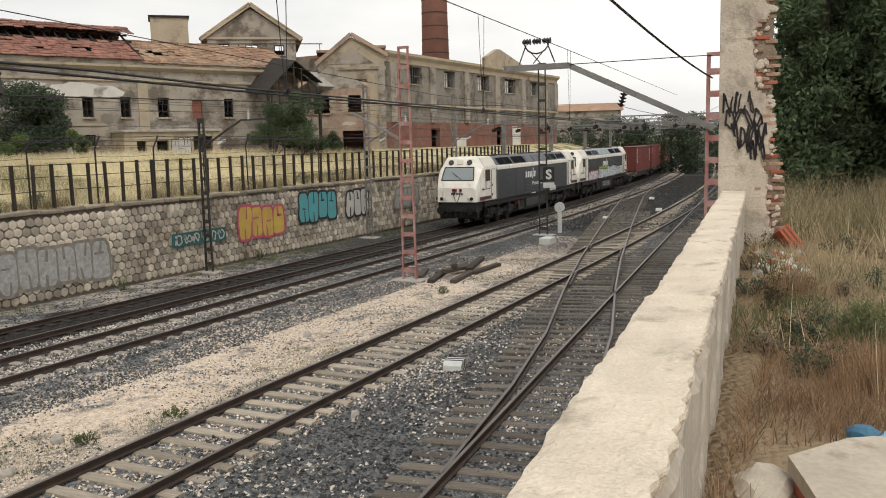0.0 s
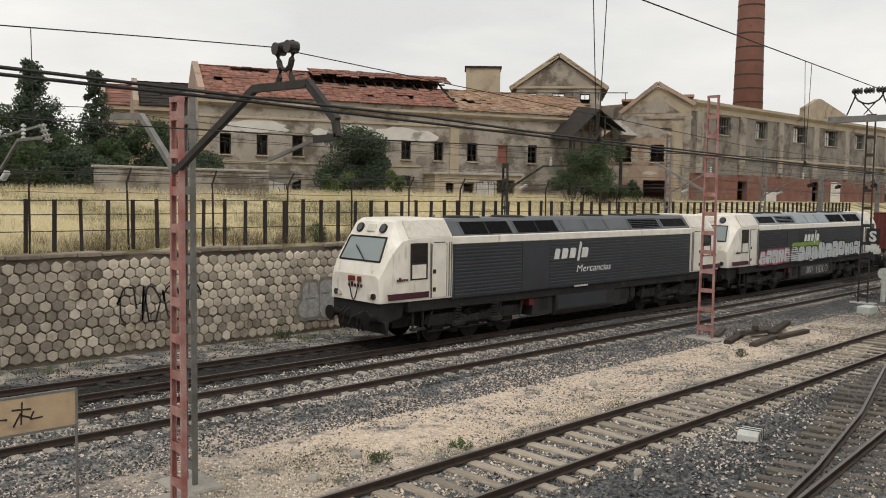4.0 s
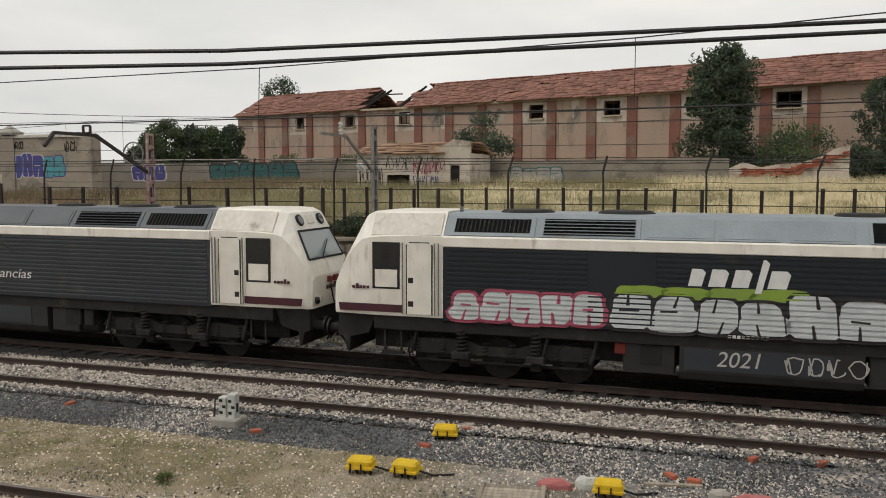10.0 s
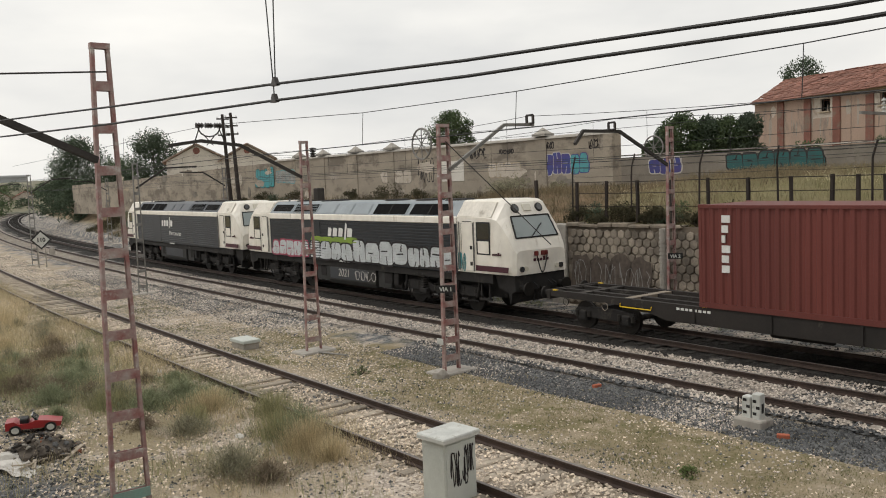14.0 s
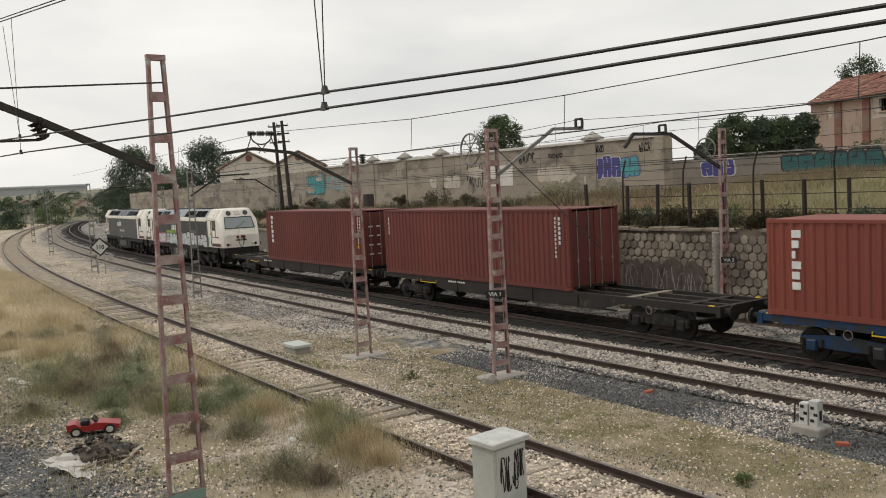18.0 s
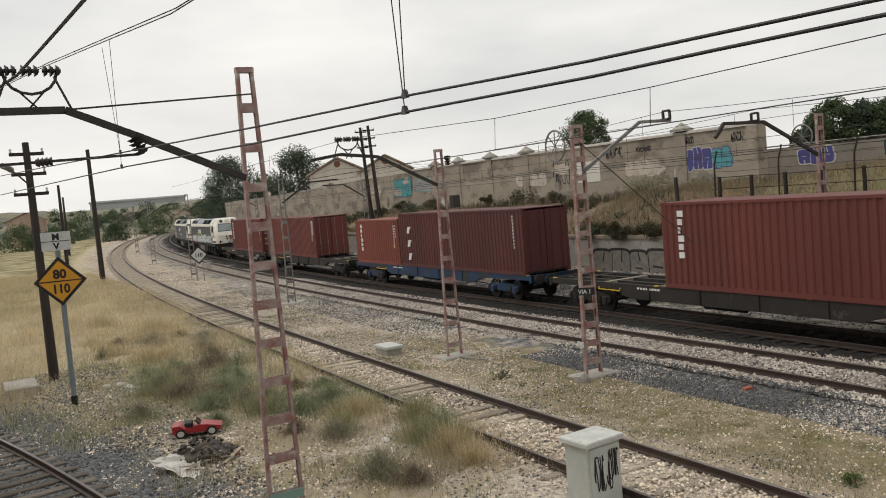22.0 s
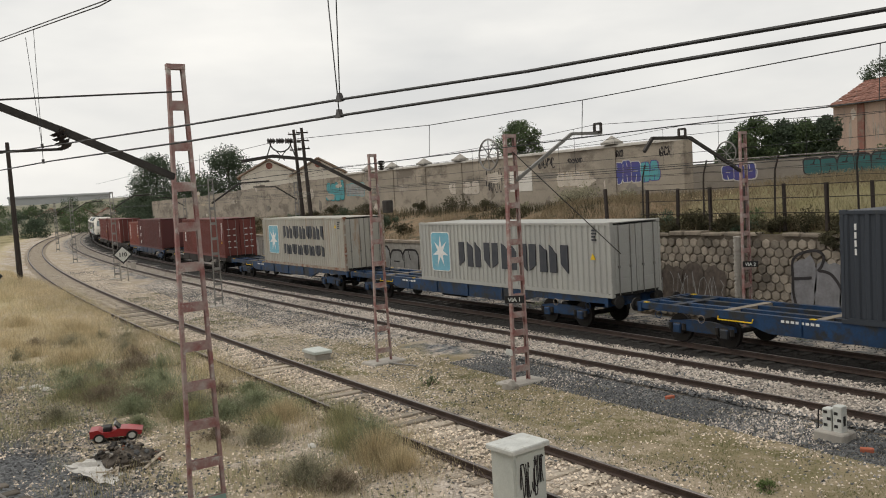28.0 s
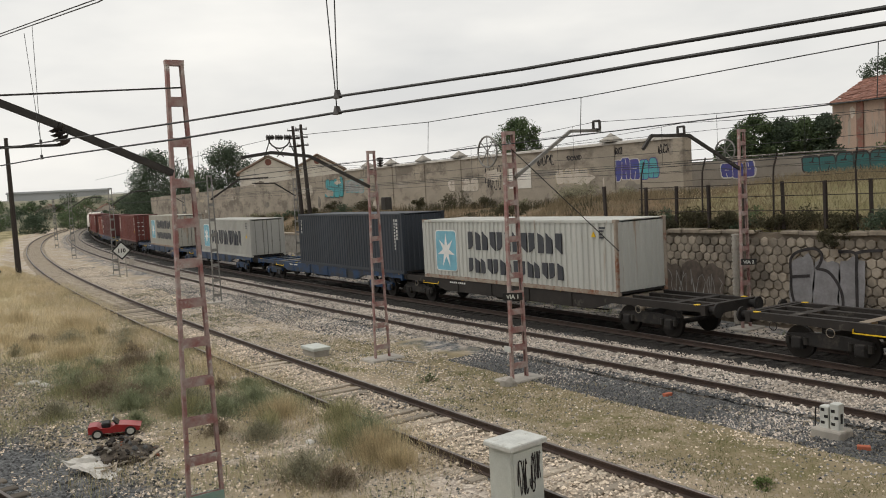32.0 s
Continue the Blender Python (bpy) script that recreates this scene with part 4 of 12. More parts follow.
# ---- parapet wall beside the camera and the broken brick pillar ----
def make_parapet():
    xs = np.concatenate((np.arange(-40, 0, 0.4), np.arange(0, 16.2, 0.045)))
    ds = [0.20, 0.19, 0.15, 0.09, 0.02, -0.05, -0.11, -0.16, -0.19, -0.205, -0.21, -0.19]
    s = Shape()
    n = len(ds) + 2
    for x in xs:
        y = y_parapet(x)
        bite = max(0.0, noise.noise((x * 2.3, 0, 5))) * 0.05 + 0.022 * noise.noise((x * 9, 0, 8)) + 0.02 * noise.noise((x * 23, 1, 8))
        left = 0.02 * noise.noise((x * 4, 3, 2)) + 0.01 * noise.noise((x * 15, 3, 2))
        drop = 0.035 * ease((x - 5.6 + 0.3 * noise.noise((x * 3, 5, 5))) / 0.25)
        s.v.append((x, y + 0.185 + left, -0.6))
        for k, d in enumerate(ds):
            edge = max(0.0, (-d - 0.10) / 0.11)
            h = 4.205 - drop + 0.022 * noise.noise((x * 1.1, d * 3, 7)) + 0.012 * noise.noise((x * 5, d * 14, 7)) + 0.008 * noise.noise((x * 17, d * 40, 1))
            h -= 0.05 if k == 0 else 0.012 if k == 1 else 0.0
            h -= (0, 0.02, 0.075)[k - len(ds) + 3] if k >= len(ds) - 3 else 0.0
            s.v.append((x, y + d + bite * edge + (left if k < 2 else 0), h))
        s.v.append((x, y - 0.13, 4.09 - drop))
    s.f = [(i * n + k, i * n + k + 1, (i + 1) * n + k + 1, (i + 1) * n + k) for i in range(len(xs) - 1) for k in range(n - 1)]
    s.f += [tuple(range(n)), tuple((len(xs) - 1) * n + k for k in range(n - 1, -1, -1))]
    w = solid("parapet_wall", s, M["parapet"], "crumbling pale plastered parapet wall above the tracks", "wall", kind="structure")
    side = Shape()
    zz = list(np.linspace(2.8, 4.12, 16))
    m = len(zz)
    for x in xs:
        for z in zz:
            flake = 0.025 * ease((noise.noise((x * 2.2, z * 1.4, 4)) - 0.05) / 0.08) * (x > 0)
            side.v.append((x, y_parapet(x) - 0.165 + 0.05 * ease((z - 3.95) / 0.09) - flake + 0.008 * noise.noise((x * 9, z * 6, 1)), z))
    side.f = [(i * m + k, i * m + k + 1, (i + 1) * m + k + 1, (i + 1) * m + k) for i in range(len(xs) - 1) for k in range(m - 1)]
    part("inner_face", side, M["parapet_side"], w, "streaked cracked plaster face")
    return w


make_parapet()


def make_pillar():
    """The jagged end of a brick building wall: plaster on one face, worn bricks and clots of mortar where it broke off."""
    rng = random.Random(9)
    base = Matrix.Translation((16.35, 1.55, 2.9)) @ Matrix.Rotation(math.radians(8), 4, "Z")
    t = thing("brick_pillar", "broken brick and plaster pillar covered in black graffiti scrawls", "pillar", base)

    def edge(z):
        """The broken side of the wall at a height."""
        e = 0.07 * noise.noise((3, z * 1.3, 0)) + 0.045 * noise.noise((3, z * 4.1, 2)) + 0.02 * noise.noise((3, z * 13, 5))
        return (-0.52 if z < 1.75 else -0.52 + 0.16 * ease((z - 1.75) / 0.2)) + e

    def bare(z):
        """How far the plaster reaches across the face at a height."""
        e = 0.10 * noise.noise((0, 4, z * 1.4)) + 0.05 * noise.noise((0, 4, z * 5)) + 0.02 * noise.noise((0, 4, z * 17))
        if z < 1.9:
            return -0.30 + 0.12 * ease((z - 1.2) / 0.5) + e
        if z < 2.7:
            return -0.30 + e
        return -0.30 + 0.30 * ease((z - 2.7) / 0.4) - 0.24 * ease((z - 3.9) / 0.4) + e
    core, s = Shape(), Shape()
    z = 0.0
    while z < 8.2:
        core.box(0.0, edge(z) + 0.05, z, 0.6, 0.54, z + 0.052)
        r = max(bare(z), edge(z))
        x = -0.055 + 0.01 * noise.noise((z * 2.1, 0, 0)) + 0.006 * noise.noise((z * 9, 0, 0))
        s.add([(x, 0.56, z), (x, 0.56, z + 0.052), (x + 0.004, r + 0.03, z + 0.052), (x + 0.004, r + 0.03, z), (0.0, r - 0.01, z), (0.0, r - 0.01, z + 0.052), (0.0, 0.56, z), (0.0, 0.56, z + 0.052)],
              [(0, 1, 2, 3), (3, 2, 5, 4), (1, 7, 5, 2), (0, 3, 4, 6)])
        z += 0.05
    part("core", core, M["pillar_mortar"], t)
    part("plaster_face", s, M["pillar_plaster"], t, "cracked ochre plaster")
    part("plaster_return", Shape().box(-0.04, 0.54, 0, 0.6, 0.57, 8.2), M["pillar_plaster"], t)
    meshes = [Shape().bev(-0.035, -w, 0, 0.06, w, 0.056, 0.012).mesh("brick", M[m]) for w, m in ((0.118, "debris_brick"), (0.118, "pillar_brick"), (0.075, "pillar_brick"), (0.1, "pillar_brick"))]
    z, row = 0.02, 0
    while z < 8.1:
        y = edge(z) + 0.10 + (0.12 if row % 2 else 0)
        while y < bare(z) + 0.1:
            if rng.random() < 0.74:
                part("brick", meshes[rng.choice((0, 1, 1, 2, 3))], None, t, at=pose(rng.uniform(-0.02, 0.03), y + rng.uniform(-0.025, 0.025), z, rng.uniform(-3, 3), rng.uniform(-4, 4), rng.uniform(-9, 9)))
            y += 0.25
        z += 0.07
        row += 1
    for k in range(70):          # clots of mortar and plaster left on the bricks
        z = rng.uniform(0.1, 8.0)
        lo, hi = edge(z), bare(z)
        y = rng.uniform(lo + 0.02, max(lo + 0.06, hi + 0.05))
        w = rng.uniform(0.03, 0.10)
        part("mortar_clot", rubble_shape(rng, w, w * rng.uniform(0.5, 0.9), 0.035, 8), M["pillar_plaster"], t, at=Matrix.Translation((-0.02, y, z)) @ Matrix.Rotation(radians(-90), 4, "Y") @ Matrix.Rotation(rng.uniform(0, 3), 4, "Z"))
    for seed, z0, z1, y0, y1, w in ((4, 2.62, 3.0, 0.0, 0.5, 0.028), (14, 2.35, 2.7, -0.15, 0.46, 0.032), (24, 2.0, 2.45, -0.22, 0.36, 0.034), (34, 1.8, 2.15, -0.2, 0.1, 0.03)):
        g = strokes_on(seed, y0, z0, y1, z1, w)
        part("scrawl", g, M["graffiti_black"], t, "black sprayed scrawl")
    return t


def strokes_on(seed, y0, z0, y1, z1, w):
    """Sprayed loops on a face that looks along x."""
    rng = random.Random(seed)
    s = Shape()
    n = 4
    for i in range(n):
        c = y0 + (y1 - y0) * (i + 0.5) / n
        ph, turn = rng.uniform(0, 6.28), rng.choice((0.6, 0.9, 1.2))
        pts = [(c + math.cos(ph + turn * 6.28 * k / 9) * (y1 - y0) / n * 0.5, (z0 + z1) / 2 + math.sin(ph * 1.7 + turn * 6.28 * k / 9 * rng.choice((1, 1, 1.6))) * (z1 - z0) * 0.5) for k in range(10)]
        for (ay, az), (by, bz) in zip(pts, pts[1:]):
            d = Vector((by - ay, bz - az))
            if d.length < 1e-4:
                continue
            o = Vector((-d.y, d.x)).normalized() * w / 2
            s.add([(-0.074, ay + o.x, az + o.y), (-0.074, by + o.x, bz + o.y), (-0.074, by - o.x, bz - o.y), (-0.074, ay - o.x, az - o.y)], [(0, 1, 2, 3)])
    return s


make_pillar()

# ---- the freight train ----
def strokes(s, seed, x0, z0, x1, z1, y, w=0.06, n=6, depth=0.006):
    """Loose sprayed loops: flat ribbons that wander through a field, a little proud of the surface at y."""
    rng = random.Random(seed)
    cell = (x1 - x0) / n
    for i in range(n):
        cx = x0 + cell * (i + 0.5)
        pts = []
        ph, turns = rng.uniform(0, 6.28), rng.choice((0.75, 1.0, 1.25))
        for k in range(14):
            a = ph + turns * 2 * math.pi * k / 13
            pts.append((cx + math.cos(a) * cell * rng.uniform(0.30, 0.5), (z0 + z1) / 2 + math.sin(a * rng.choice((1, 1, 2))) * (z1 - z0) * 0.45))
        for (ax, az), (bx, bz) in zip(pts, pts[1:]):
            d = Vector((bx - ax, bz - az))
            if d.length < 1e-4:
                continue
            p = Vector((-d.y, d.x)).normalized() * w / 2
            s.add([(ax + p.x, y, az + p.y), (bx + p.x, y, bz + p.y), (bx - p.x, y, bz - p.y), (ax - p.x, y, az - p.y)], [(0, 1, 2, 3)])
    return s


def blob_letters(s, seed, x0, z0, x1, z1, y, n=5, slim=0.9):
    """Fat bubble forms, side by side, as filled sprayed pieces."""
    rng = random.Random(seed)
    cell = (x1 - x0) / n
    for i in range(n):
        cx, cz = x0 + cell * (i + 0.5), (z0 + z1) / 2 + rng.uniform(-0.05, 0.05) * (z1 - z0)
        m = 16
        ring = []
        sq = rng.uniform(2.5, 5)
        for k in range(m):
            a = 2 * math.pi * k / m
            c, d = math.cos(a), math.sin(a)
            r = (abs(c) ** sq + abs(d) ** sq) ** (-1 / sq) * rng.uniform(0.82, 1.04)
            ring.append((cx + c * r * cell * 0.5 * slim + (d * cell * 0.08), y, cz + d * r * (z1 - z0) * 0.5))
        s.add(ring + [(cx, y, cz)], [(k, (k + 1) % m, m) for k in range(m)])
    return s


def cut_band(poly, z0, z1):
    """A convex outline of (x, z) kept between two heights."""
    for lim, keep in ((z0, lambda z: z >= z0), (z1, lambda z: z <= z1)):
        out = []
        for (ax, az), (bx, bz) in zip(poly, poly[1:] + poly[:1]):
            if keep(az):
                out.append((ax, az))
            if keep(az) != keep(bz):
                f = (lim - az) / (bz - az)
                out.append((ax + (bx - ax) * f, lim))
        poly = out
        if len(poly) < 3:
            return []
    return poly


def piece(prefix, parent, seed, x0, z0, x1, z1, y, fill, line, n=6, w=0.07, toward=-1, bands=None):
    """A graffiti piece: fat sprayed blocks that lean on each other, each with an outline and dark slits.
    bands lists (low, high, y) strips where the wall is ribbed, so the paint follows the ribs."""
    rng = random.Random(seed)
    layers = {"_outline": Shape(), "_fill": Shape(), "_slit": Shape()}
    cell, H = (x1 - x0) / n, z1 - z0

    def lay(suffix, poly, up):
        for lo, hi, yy in bands or ((-99, 99, y),):
            q = cut_band(poly, lo, hi) if bands else poly
            if q:
                layers[suffix].add([(px, yy + toward * up, pz) for px, pz in q], [tuple(range(len(q)))])
    for i in range(n):
        cx, cz = x0 + cell * (i + 0.5), (z0 + z1) / 2 + rng.uniform(-0.05, 0.05) * H
        hw, hh, sk, sq = cell * rng.uniform(0.46, 0.56), H * rng.uniform(0.42, 0.5), rng.uniform(-0.15, 0.15), rng.uniform(3.5, 7)
        top = rng.uniform(0.8, 1.1)
        ring = lambda g: [(cx + ((abs(math.cos(a)) ** sq + abs(math.sin(a)) ** sq) ** (-1 / sq)) * math.cos(a) * (hw * (top if math.sin(a) > 0 else 1 / top) + g) + sk * math.sin(a) * hw,
                           cz + ((abs(math.cos(a)) ** sq + abs(math.sin(a)) ** sq) ** (-1 / sq)) * math.sin(a) * (hh + g)) for a in np.linspace(0, 2 * math.pi, 21)[:-1]]
        lift = 0.0004 * (i % 3)
        lay("_outline", ring(w * 0.75), 0.0015 + lift)
        lay("_fill", ring(0.0), 0.0035 + lift)
        t = w * rng.uniform(0.32, 0.5)
        lay("_slit", [(cx + hw * 0.97, cz - hh * 0.8), (cx + hw * 0.97 + t, cz - hh * 0.8), (cx + hw * 0.97 + t + sk * hw, cz + hh * 0.85), (cx + hw * 0.97 + sk * hw, cz + hh * 0.85)], 0.0055)
        for side in rng.sample((-1, 1, 2), 2):
            lean = rng.uniform(-0.25, 0.25) * hw
            u = cx + rng.uniform(-0.2, 0.2) * hw
            if side == 2:
                zz = cz + rng.uniform(-0.15, 0.3) * hh
                e = rng.uniform(0.3, 0.6) * hw
                lay("_slit", [(u - e, zz), (u + e, zz + lean * 0.3), (u + e, zz + t * 1.3 + lean * 0.3), (u - e, zz + t * 1.3)], 0.0055)
            else:
                a, b = sorted((cz + side * hh, cz + side * hh * rng.uniform(0.2, 0.45)))
                lay("_slit", [(u - t, a), (u + t, a), (u + t * 0.6 + lean, b), (u - t * 0.6 + lean, b)], 0.0055)
    for (suffix, sh), m in zip(layers.items(), (line, fill, line)):
        part(prefix + suffix, sh, M[m], parent)["kind"] = "stuff"


LG, NOSE = 15.5, 3.05          # grey body between the cabs, and a cab's length
HALF = LG / 2
LENGTH = 22.34
WY = 1.45                      # half the body's width


def wheelset(parent, x, r, dark):
    w = part("wheelset", Shape().rod((0, -0.86, 0), (0, 0.86, 0), 0.09, 8), M["under"], parent, at=pose(x, 0, r))
    for y in (-0.86, 0.86):
        s = Shape().rod((0, y - 0.065, 0), (0, y + 0.065, 0), r - 0.015, 24).rod((0, y - 0.035 - 0.05 * math.copysign(1, y), 0), (0, y - 0.02 * math.copysign(1, y), 0), r, 24)
        part("wheel", s, M["tread"], w)
        part("axle_box", Shape().bev(-0.17, y * 1.13 - 0.12, -0.17, 0.17, y * 1.13 + 0.12, 0.17, 0.04), M["under"], w)
    return w


def coil(x, y, z0, z1, r=0.11, turns=6):
    pts = [(x + r * math.cos(a), y + r * math.sin(a), z0 + (z1 - z0) * a / (2 * math.pi * turns)) for a in np.linspace(0, 2 * math.pi * turns, turns * 10)]
    return Shape().tube(pts, 0.027, 5)


def cab(t, sx, white, lit):
    """One cab: body, windscreen, lamps, doors, side windows, band. sx is -1 for the end that leads."""
    x0 = sx * HALF
    X = lambda d: x0 + sx * d
    # stations along the cab: distance from the body, half width, sill, eaves, roof height
    prof = [(0.0, 1.45, 1.56, 3.62, 4.24), (0.9, 1.45, 1.56, 3.62, 4.24), (1.6, 1.45, 1.56, 3.60, 4.24), (2.0, 1.44, 1.56, 3.56, 4.22), (2.22, 1.42, 1.56, 3.50, 4.12),
            (2.45, 1.40, 1.56, 3.28, 3.66), (2.72, 1.36, 1.56, 2.92, 3.12), (2.92, 1.32, 1.55, 2.55, 2.72), (3.05, 1.24, 1.55, 2.30, 2.42), (3.03, 1.20, 1.55, 1.85, 1.9)]
    rings = []
    for d, w, lo, ea, ro in prof:
        inner = max(0.25, w - 0.42 * min(1, (ro - ea) / 0.5) - 0.03)
        rings.append([(X(d), -w + 0.02, lo), (X(d), -w, lo + 0.1), (X(d), -w, (lo + ea) / 2), (X(d), -w + 0.03, ea), (X(d), -inner, ro - 0.03), (X(d), -inner + 0.1, ro), (X(d), inner - 0.1, ro), (X(d), inner, ro - 0.03),
                      (X(d), w - 0.03, ea), (X(d), w, (lo + ea) / 2), (X(d), w, lo + 0.1), (X(d), w - 0.02, lo)])
    n = len(rings[0])
    s = Shape()
    s.v = [p for r in rings for p in r]
    s.f = [(i * n + k, i * n + (k + 1) % n, (i + 1) * n + (k + 1) % n, (i + 1) * n + k) for i in range(len(rings) - 1) for k in range(n)]
    s.f += [tuple(range(n)), tuple((len(rings) - 1) * n + k for k in range(n - 1, -1, -1))]
    c = part("cab", s, M["loco_white"], t, "dirty cream-white driver's cab")
    # dirty roof plates over the cab, with a seam, and the dark gap round the door
    for sy in (-1, 1):
        part("roof_plate", Shape().add([(X(d), sy * y, z) for d, y, z in ((0.06, 1.42, 3.66), (1.95, 1.40, 3.63), (1.95, 1.075, 4.17), (0.06, 1.075, 4.19), (0.06, 1.40, 3.64), (1.95, 1.38, 3.61), (1.95, 1.05, 4.15), (0.06, 1.05, 4.17))],
             [(0, 1, 2, 3), (7, 6, 5, 4), (0, 4, 5, 1), (1, 5, 6, 2), (2, 6, 7, 3), (3, 7, 4, 0)]), M["cab_roof"], c, "dusty cream roof plate")
        g = Shape()
        for d0, d1, z0, z1 in ((0.27, 0.30, 1.62, 3.4), (0.95, 0.98, 1.62, 3.4), (0.36, 0.89, 3.44, 3.465)):
            g.box(min(X(d0), X(d1)), min(sy * 1.445, sy * 1.455), z0, max(X(d0), X(d1)), max(sy * 1.445, sy * 1.455), z1)
        part("door_gap", g, M["grille_black"], c)
    # windscreen lies on the raked front
    def front(d, z, y, out=0.012):
        return (X(d + out), y, z + out * 0.6)
    def on_front(z):
        return float(np.interp(z, [1.9, 2.42, 2.72, 3.12, 3.66, 4.12, 4.22], [3.03, 3.05, 2.92, 2.72, 2.45, 2.22, 2.0]))
    q = [front(on_front(z), z, y) for z, y in ((2.86, -1.05), (2.86, 1.05), (3.62, 0.94), (3.62, -0.94))]
    part("windscreen", Shape().add(q + [(p[0] - sx * 0.05, p[1], p[2] - 0.02) for p in q], [(0, 1, 2, 3), (4, 5, 6, 7), (0, 1, 5, 4), (1, 2, 6, 5), (2, 3, 7, 6), (3, 0, 4, 7)]), M["glass"], c, "windscreen with sky reflection in its blue-grey tint")
    rim = Shape()
    for a, b in zip(q, q[1:] + q[:1]):
        rim.beam(a, b, 0.05, 0.05)
    part("windscreen_frame", rim, M["black"], c)
    wp = Shape().rod(front(on_front(2.82), 2.82, -0.35, 0.05), front(on_front(3.3), 3.3, 0.4, 0.05), 0.018, 5)
    part("wiper", wp, M["black"], c)
    for y in (-0.6, 0.6):
        a = Vector(front(on_front(3.9), 3.9, y, 0.0))
        d = Vector((sx, 0, 0.5)).normalized()
        part("roof_lamp_ring", Shape().rod(a - d * 0.05, a + d * 0.05, 0.17, 18), M["under"], c)
        part("roof_lamp", Shape().rod(a, a + d * 0.06, 0.13, 18), M["glass_dark"], c)
    a = Vector(front(on_front(3.92), 3.92, 0, 0.0))
    part("head_lamp", Shape().bev(-0.06, -0.2, -0.14, 0.06, 0.2, 0.14, 0.03).turned(Matrix.Translation(a) @ Matrix.Rotation(-sx * math.radians(25), 4, "Y")), M["lamp"], c, "yellowish head lamp")
    for y in (-0.98, 0.98):
        for dy, r in ((0.0, 0.1), (-0.2 * math.copysign(1, y), 0.085)):
            part("buffer_lamp", Shape().rod((X(3.0), y + dy, 1.76), (X(3.09), y + dy, 1.76), r, 14), M["lamp" if dy else "glass_dark"], c)
    for y in (-0.28, 0.05, 0.2):
        part("hose_socket", Shape().bev(min(X(3.0), X(3.14)), y - 0.07, 2.2, max(X(3.0), X(3.14)), y + 0.07, 2.36, 0.02), M["red_part"], c)
    part("jumper_cable", Shape().tube([(X(3.12), -0.28 + 0.5 * u, 2.2 - 0.62 * math.sin(math.pi * u)) for u in np.linspace(0, 1, 11)], 0.022, 5), M["black"], c)
    mark = Shape()
    for k in range(5):
        mark.box(min(X(3.045), X(3.06)), -0.4 + 0.16 * k, 2.0, max(X(3.045), X(3.06)), -0.29 + 0.16 * k, 2.1 + (0.06 if k == 3 else 0))
    part("front_mark", mark, M["purple"], c)
    for sy in (-1, 1):
        y = sy * (WY + 0.006)
        lo, hi = sorted((y, y - sy * 0.02))
        part("side_window_frame", Shape().box(min(X(1.15), X(1.9)), lo, 2.25, max(X(1.15), X(1.9)), hi, 3.45), M["black"], c)
        part("side_window", Shape().box(min(X(1.2), X(1.85)), y - sy * 0.01 - 0.006, 2.82, max(X(1.2), X(1.85)), y - sy * 0.01 + 0.018 * sy + 0.006, 3.40), M["glass_dark"], c)
        part("window_panel", Shape().box(min(X(1.22), X(1.83)), y - sy * 0.01 - 0.006, 2.30, max(X(1.22), X(1.83)), y - sy * 0.01 + 0.018 * sy + 0.006, 2.75), M["loco_white"], c)
        d = part("cab_door", Shape().prism([(X(0.3), 1.63), (X(0.95), 1.63), (X(0.95), 3.34), (X(0.88), 3.44), (X(0.37), 3.44), (X(0.3), 3.34)], min(y, y + sy * 0.012), max(y, y + sy * 0.012)), M["loco_white"], c)
        for z in (2.42, 1.82):
            part("step_recess", Shape().box(min(X(0.78), X(0.92)), y + sy * 0.006 - 0.008, z, max(X(0.78), X(0.92)), y + sy * 0.006 + 0.014, z + 0.14), M["under"], d)
        for dd in (0.2, 1.06, 0.1):
            part("hand_rail", Shape().rod((X(dd), y + sy * 0.04, 1.62), (X(dd), y + sy * 0.04, 3.45), 0.02, 6), M["steel"], c)
        part("purple_band", Shape().prism([(X(1.08), 1.65), (X(2.82), 1.65), (X(2.86), 1.85), (X(1.08), 1.85)], min(sy * 1.44, sy * 1.458), max(sy * 1.44, sy * 1.458)), M["purple"], c, "dark purple stripe")
        nm = Shape()
        for k in range(5):
            nm.box(min(X(2.0 + 0.1 * k), X(2.07 + 0.1 * k)), min(sy * 1.43, sy * 1.455), 2.24, max(X(2.0 + 0.1 * k), X(2.07 + 0.1 * k)), max(sy * 1.43, sy * 1.455), 2.31 + (0.05 if k == 3 else 0))
        part("side_mark", nm, M["purple"], c)
    # apron, buffers, coupling
    a = part("front_apron", Shape().prism([(X(1.9), 1.555), (X(2.95), 1.545), (X(2.97), 0.98), (X(2.8), 0.9), (X(2.72), 0.56), (X(2.66), 0.52), (X(2.62), 0.92), (X(2.1), 1.05)], -1.25, 1.25), M["under"], t, "grimy snow plough and buffer beam")
    for y in (-0.95, 0.95):
        b = part("buffer", Shape().rod((X(2.9), y, 1.08), (X(3.3), y, 1.08), 0.13, 12), M["under"], a)
        part("buffer_head", Shape().rod((X(3.3), y, 1.08), (X(3.36), y, 1.08), 0.24, 16), M["tread"], b)
    part("coupling", Shape().tube([(X(2.95), 0, 1.05), (X(3.2), 0, 1.0), (X(3.3), 0, 0.8), (X(3.15), 0, 0.65)], 0.045, 6), M["under"], a)
    for k, y in enumerate((-0.6, -0.4, 0.35, 0.55)):
        part("brake_hose", Shape().tube([(X(3.0), y, 1.25), (X(3.2), y, 1.15), (X(3.22), y + 0.05, 0.8), (X(3.1), y + 0.1, 0.6)], 0.028, 5), M["black"], a)
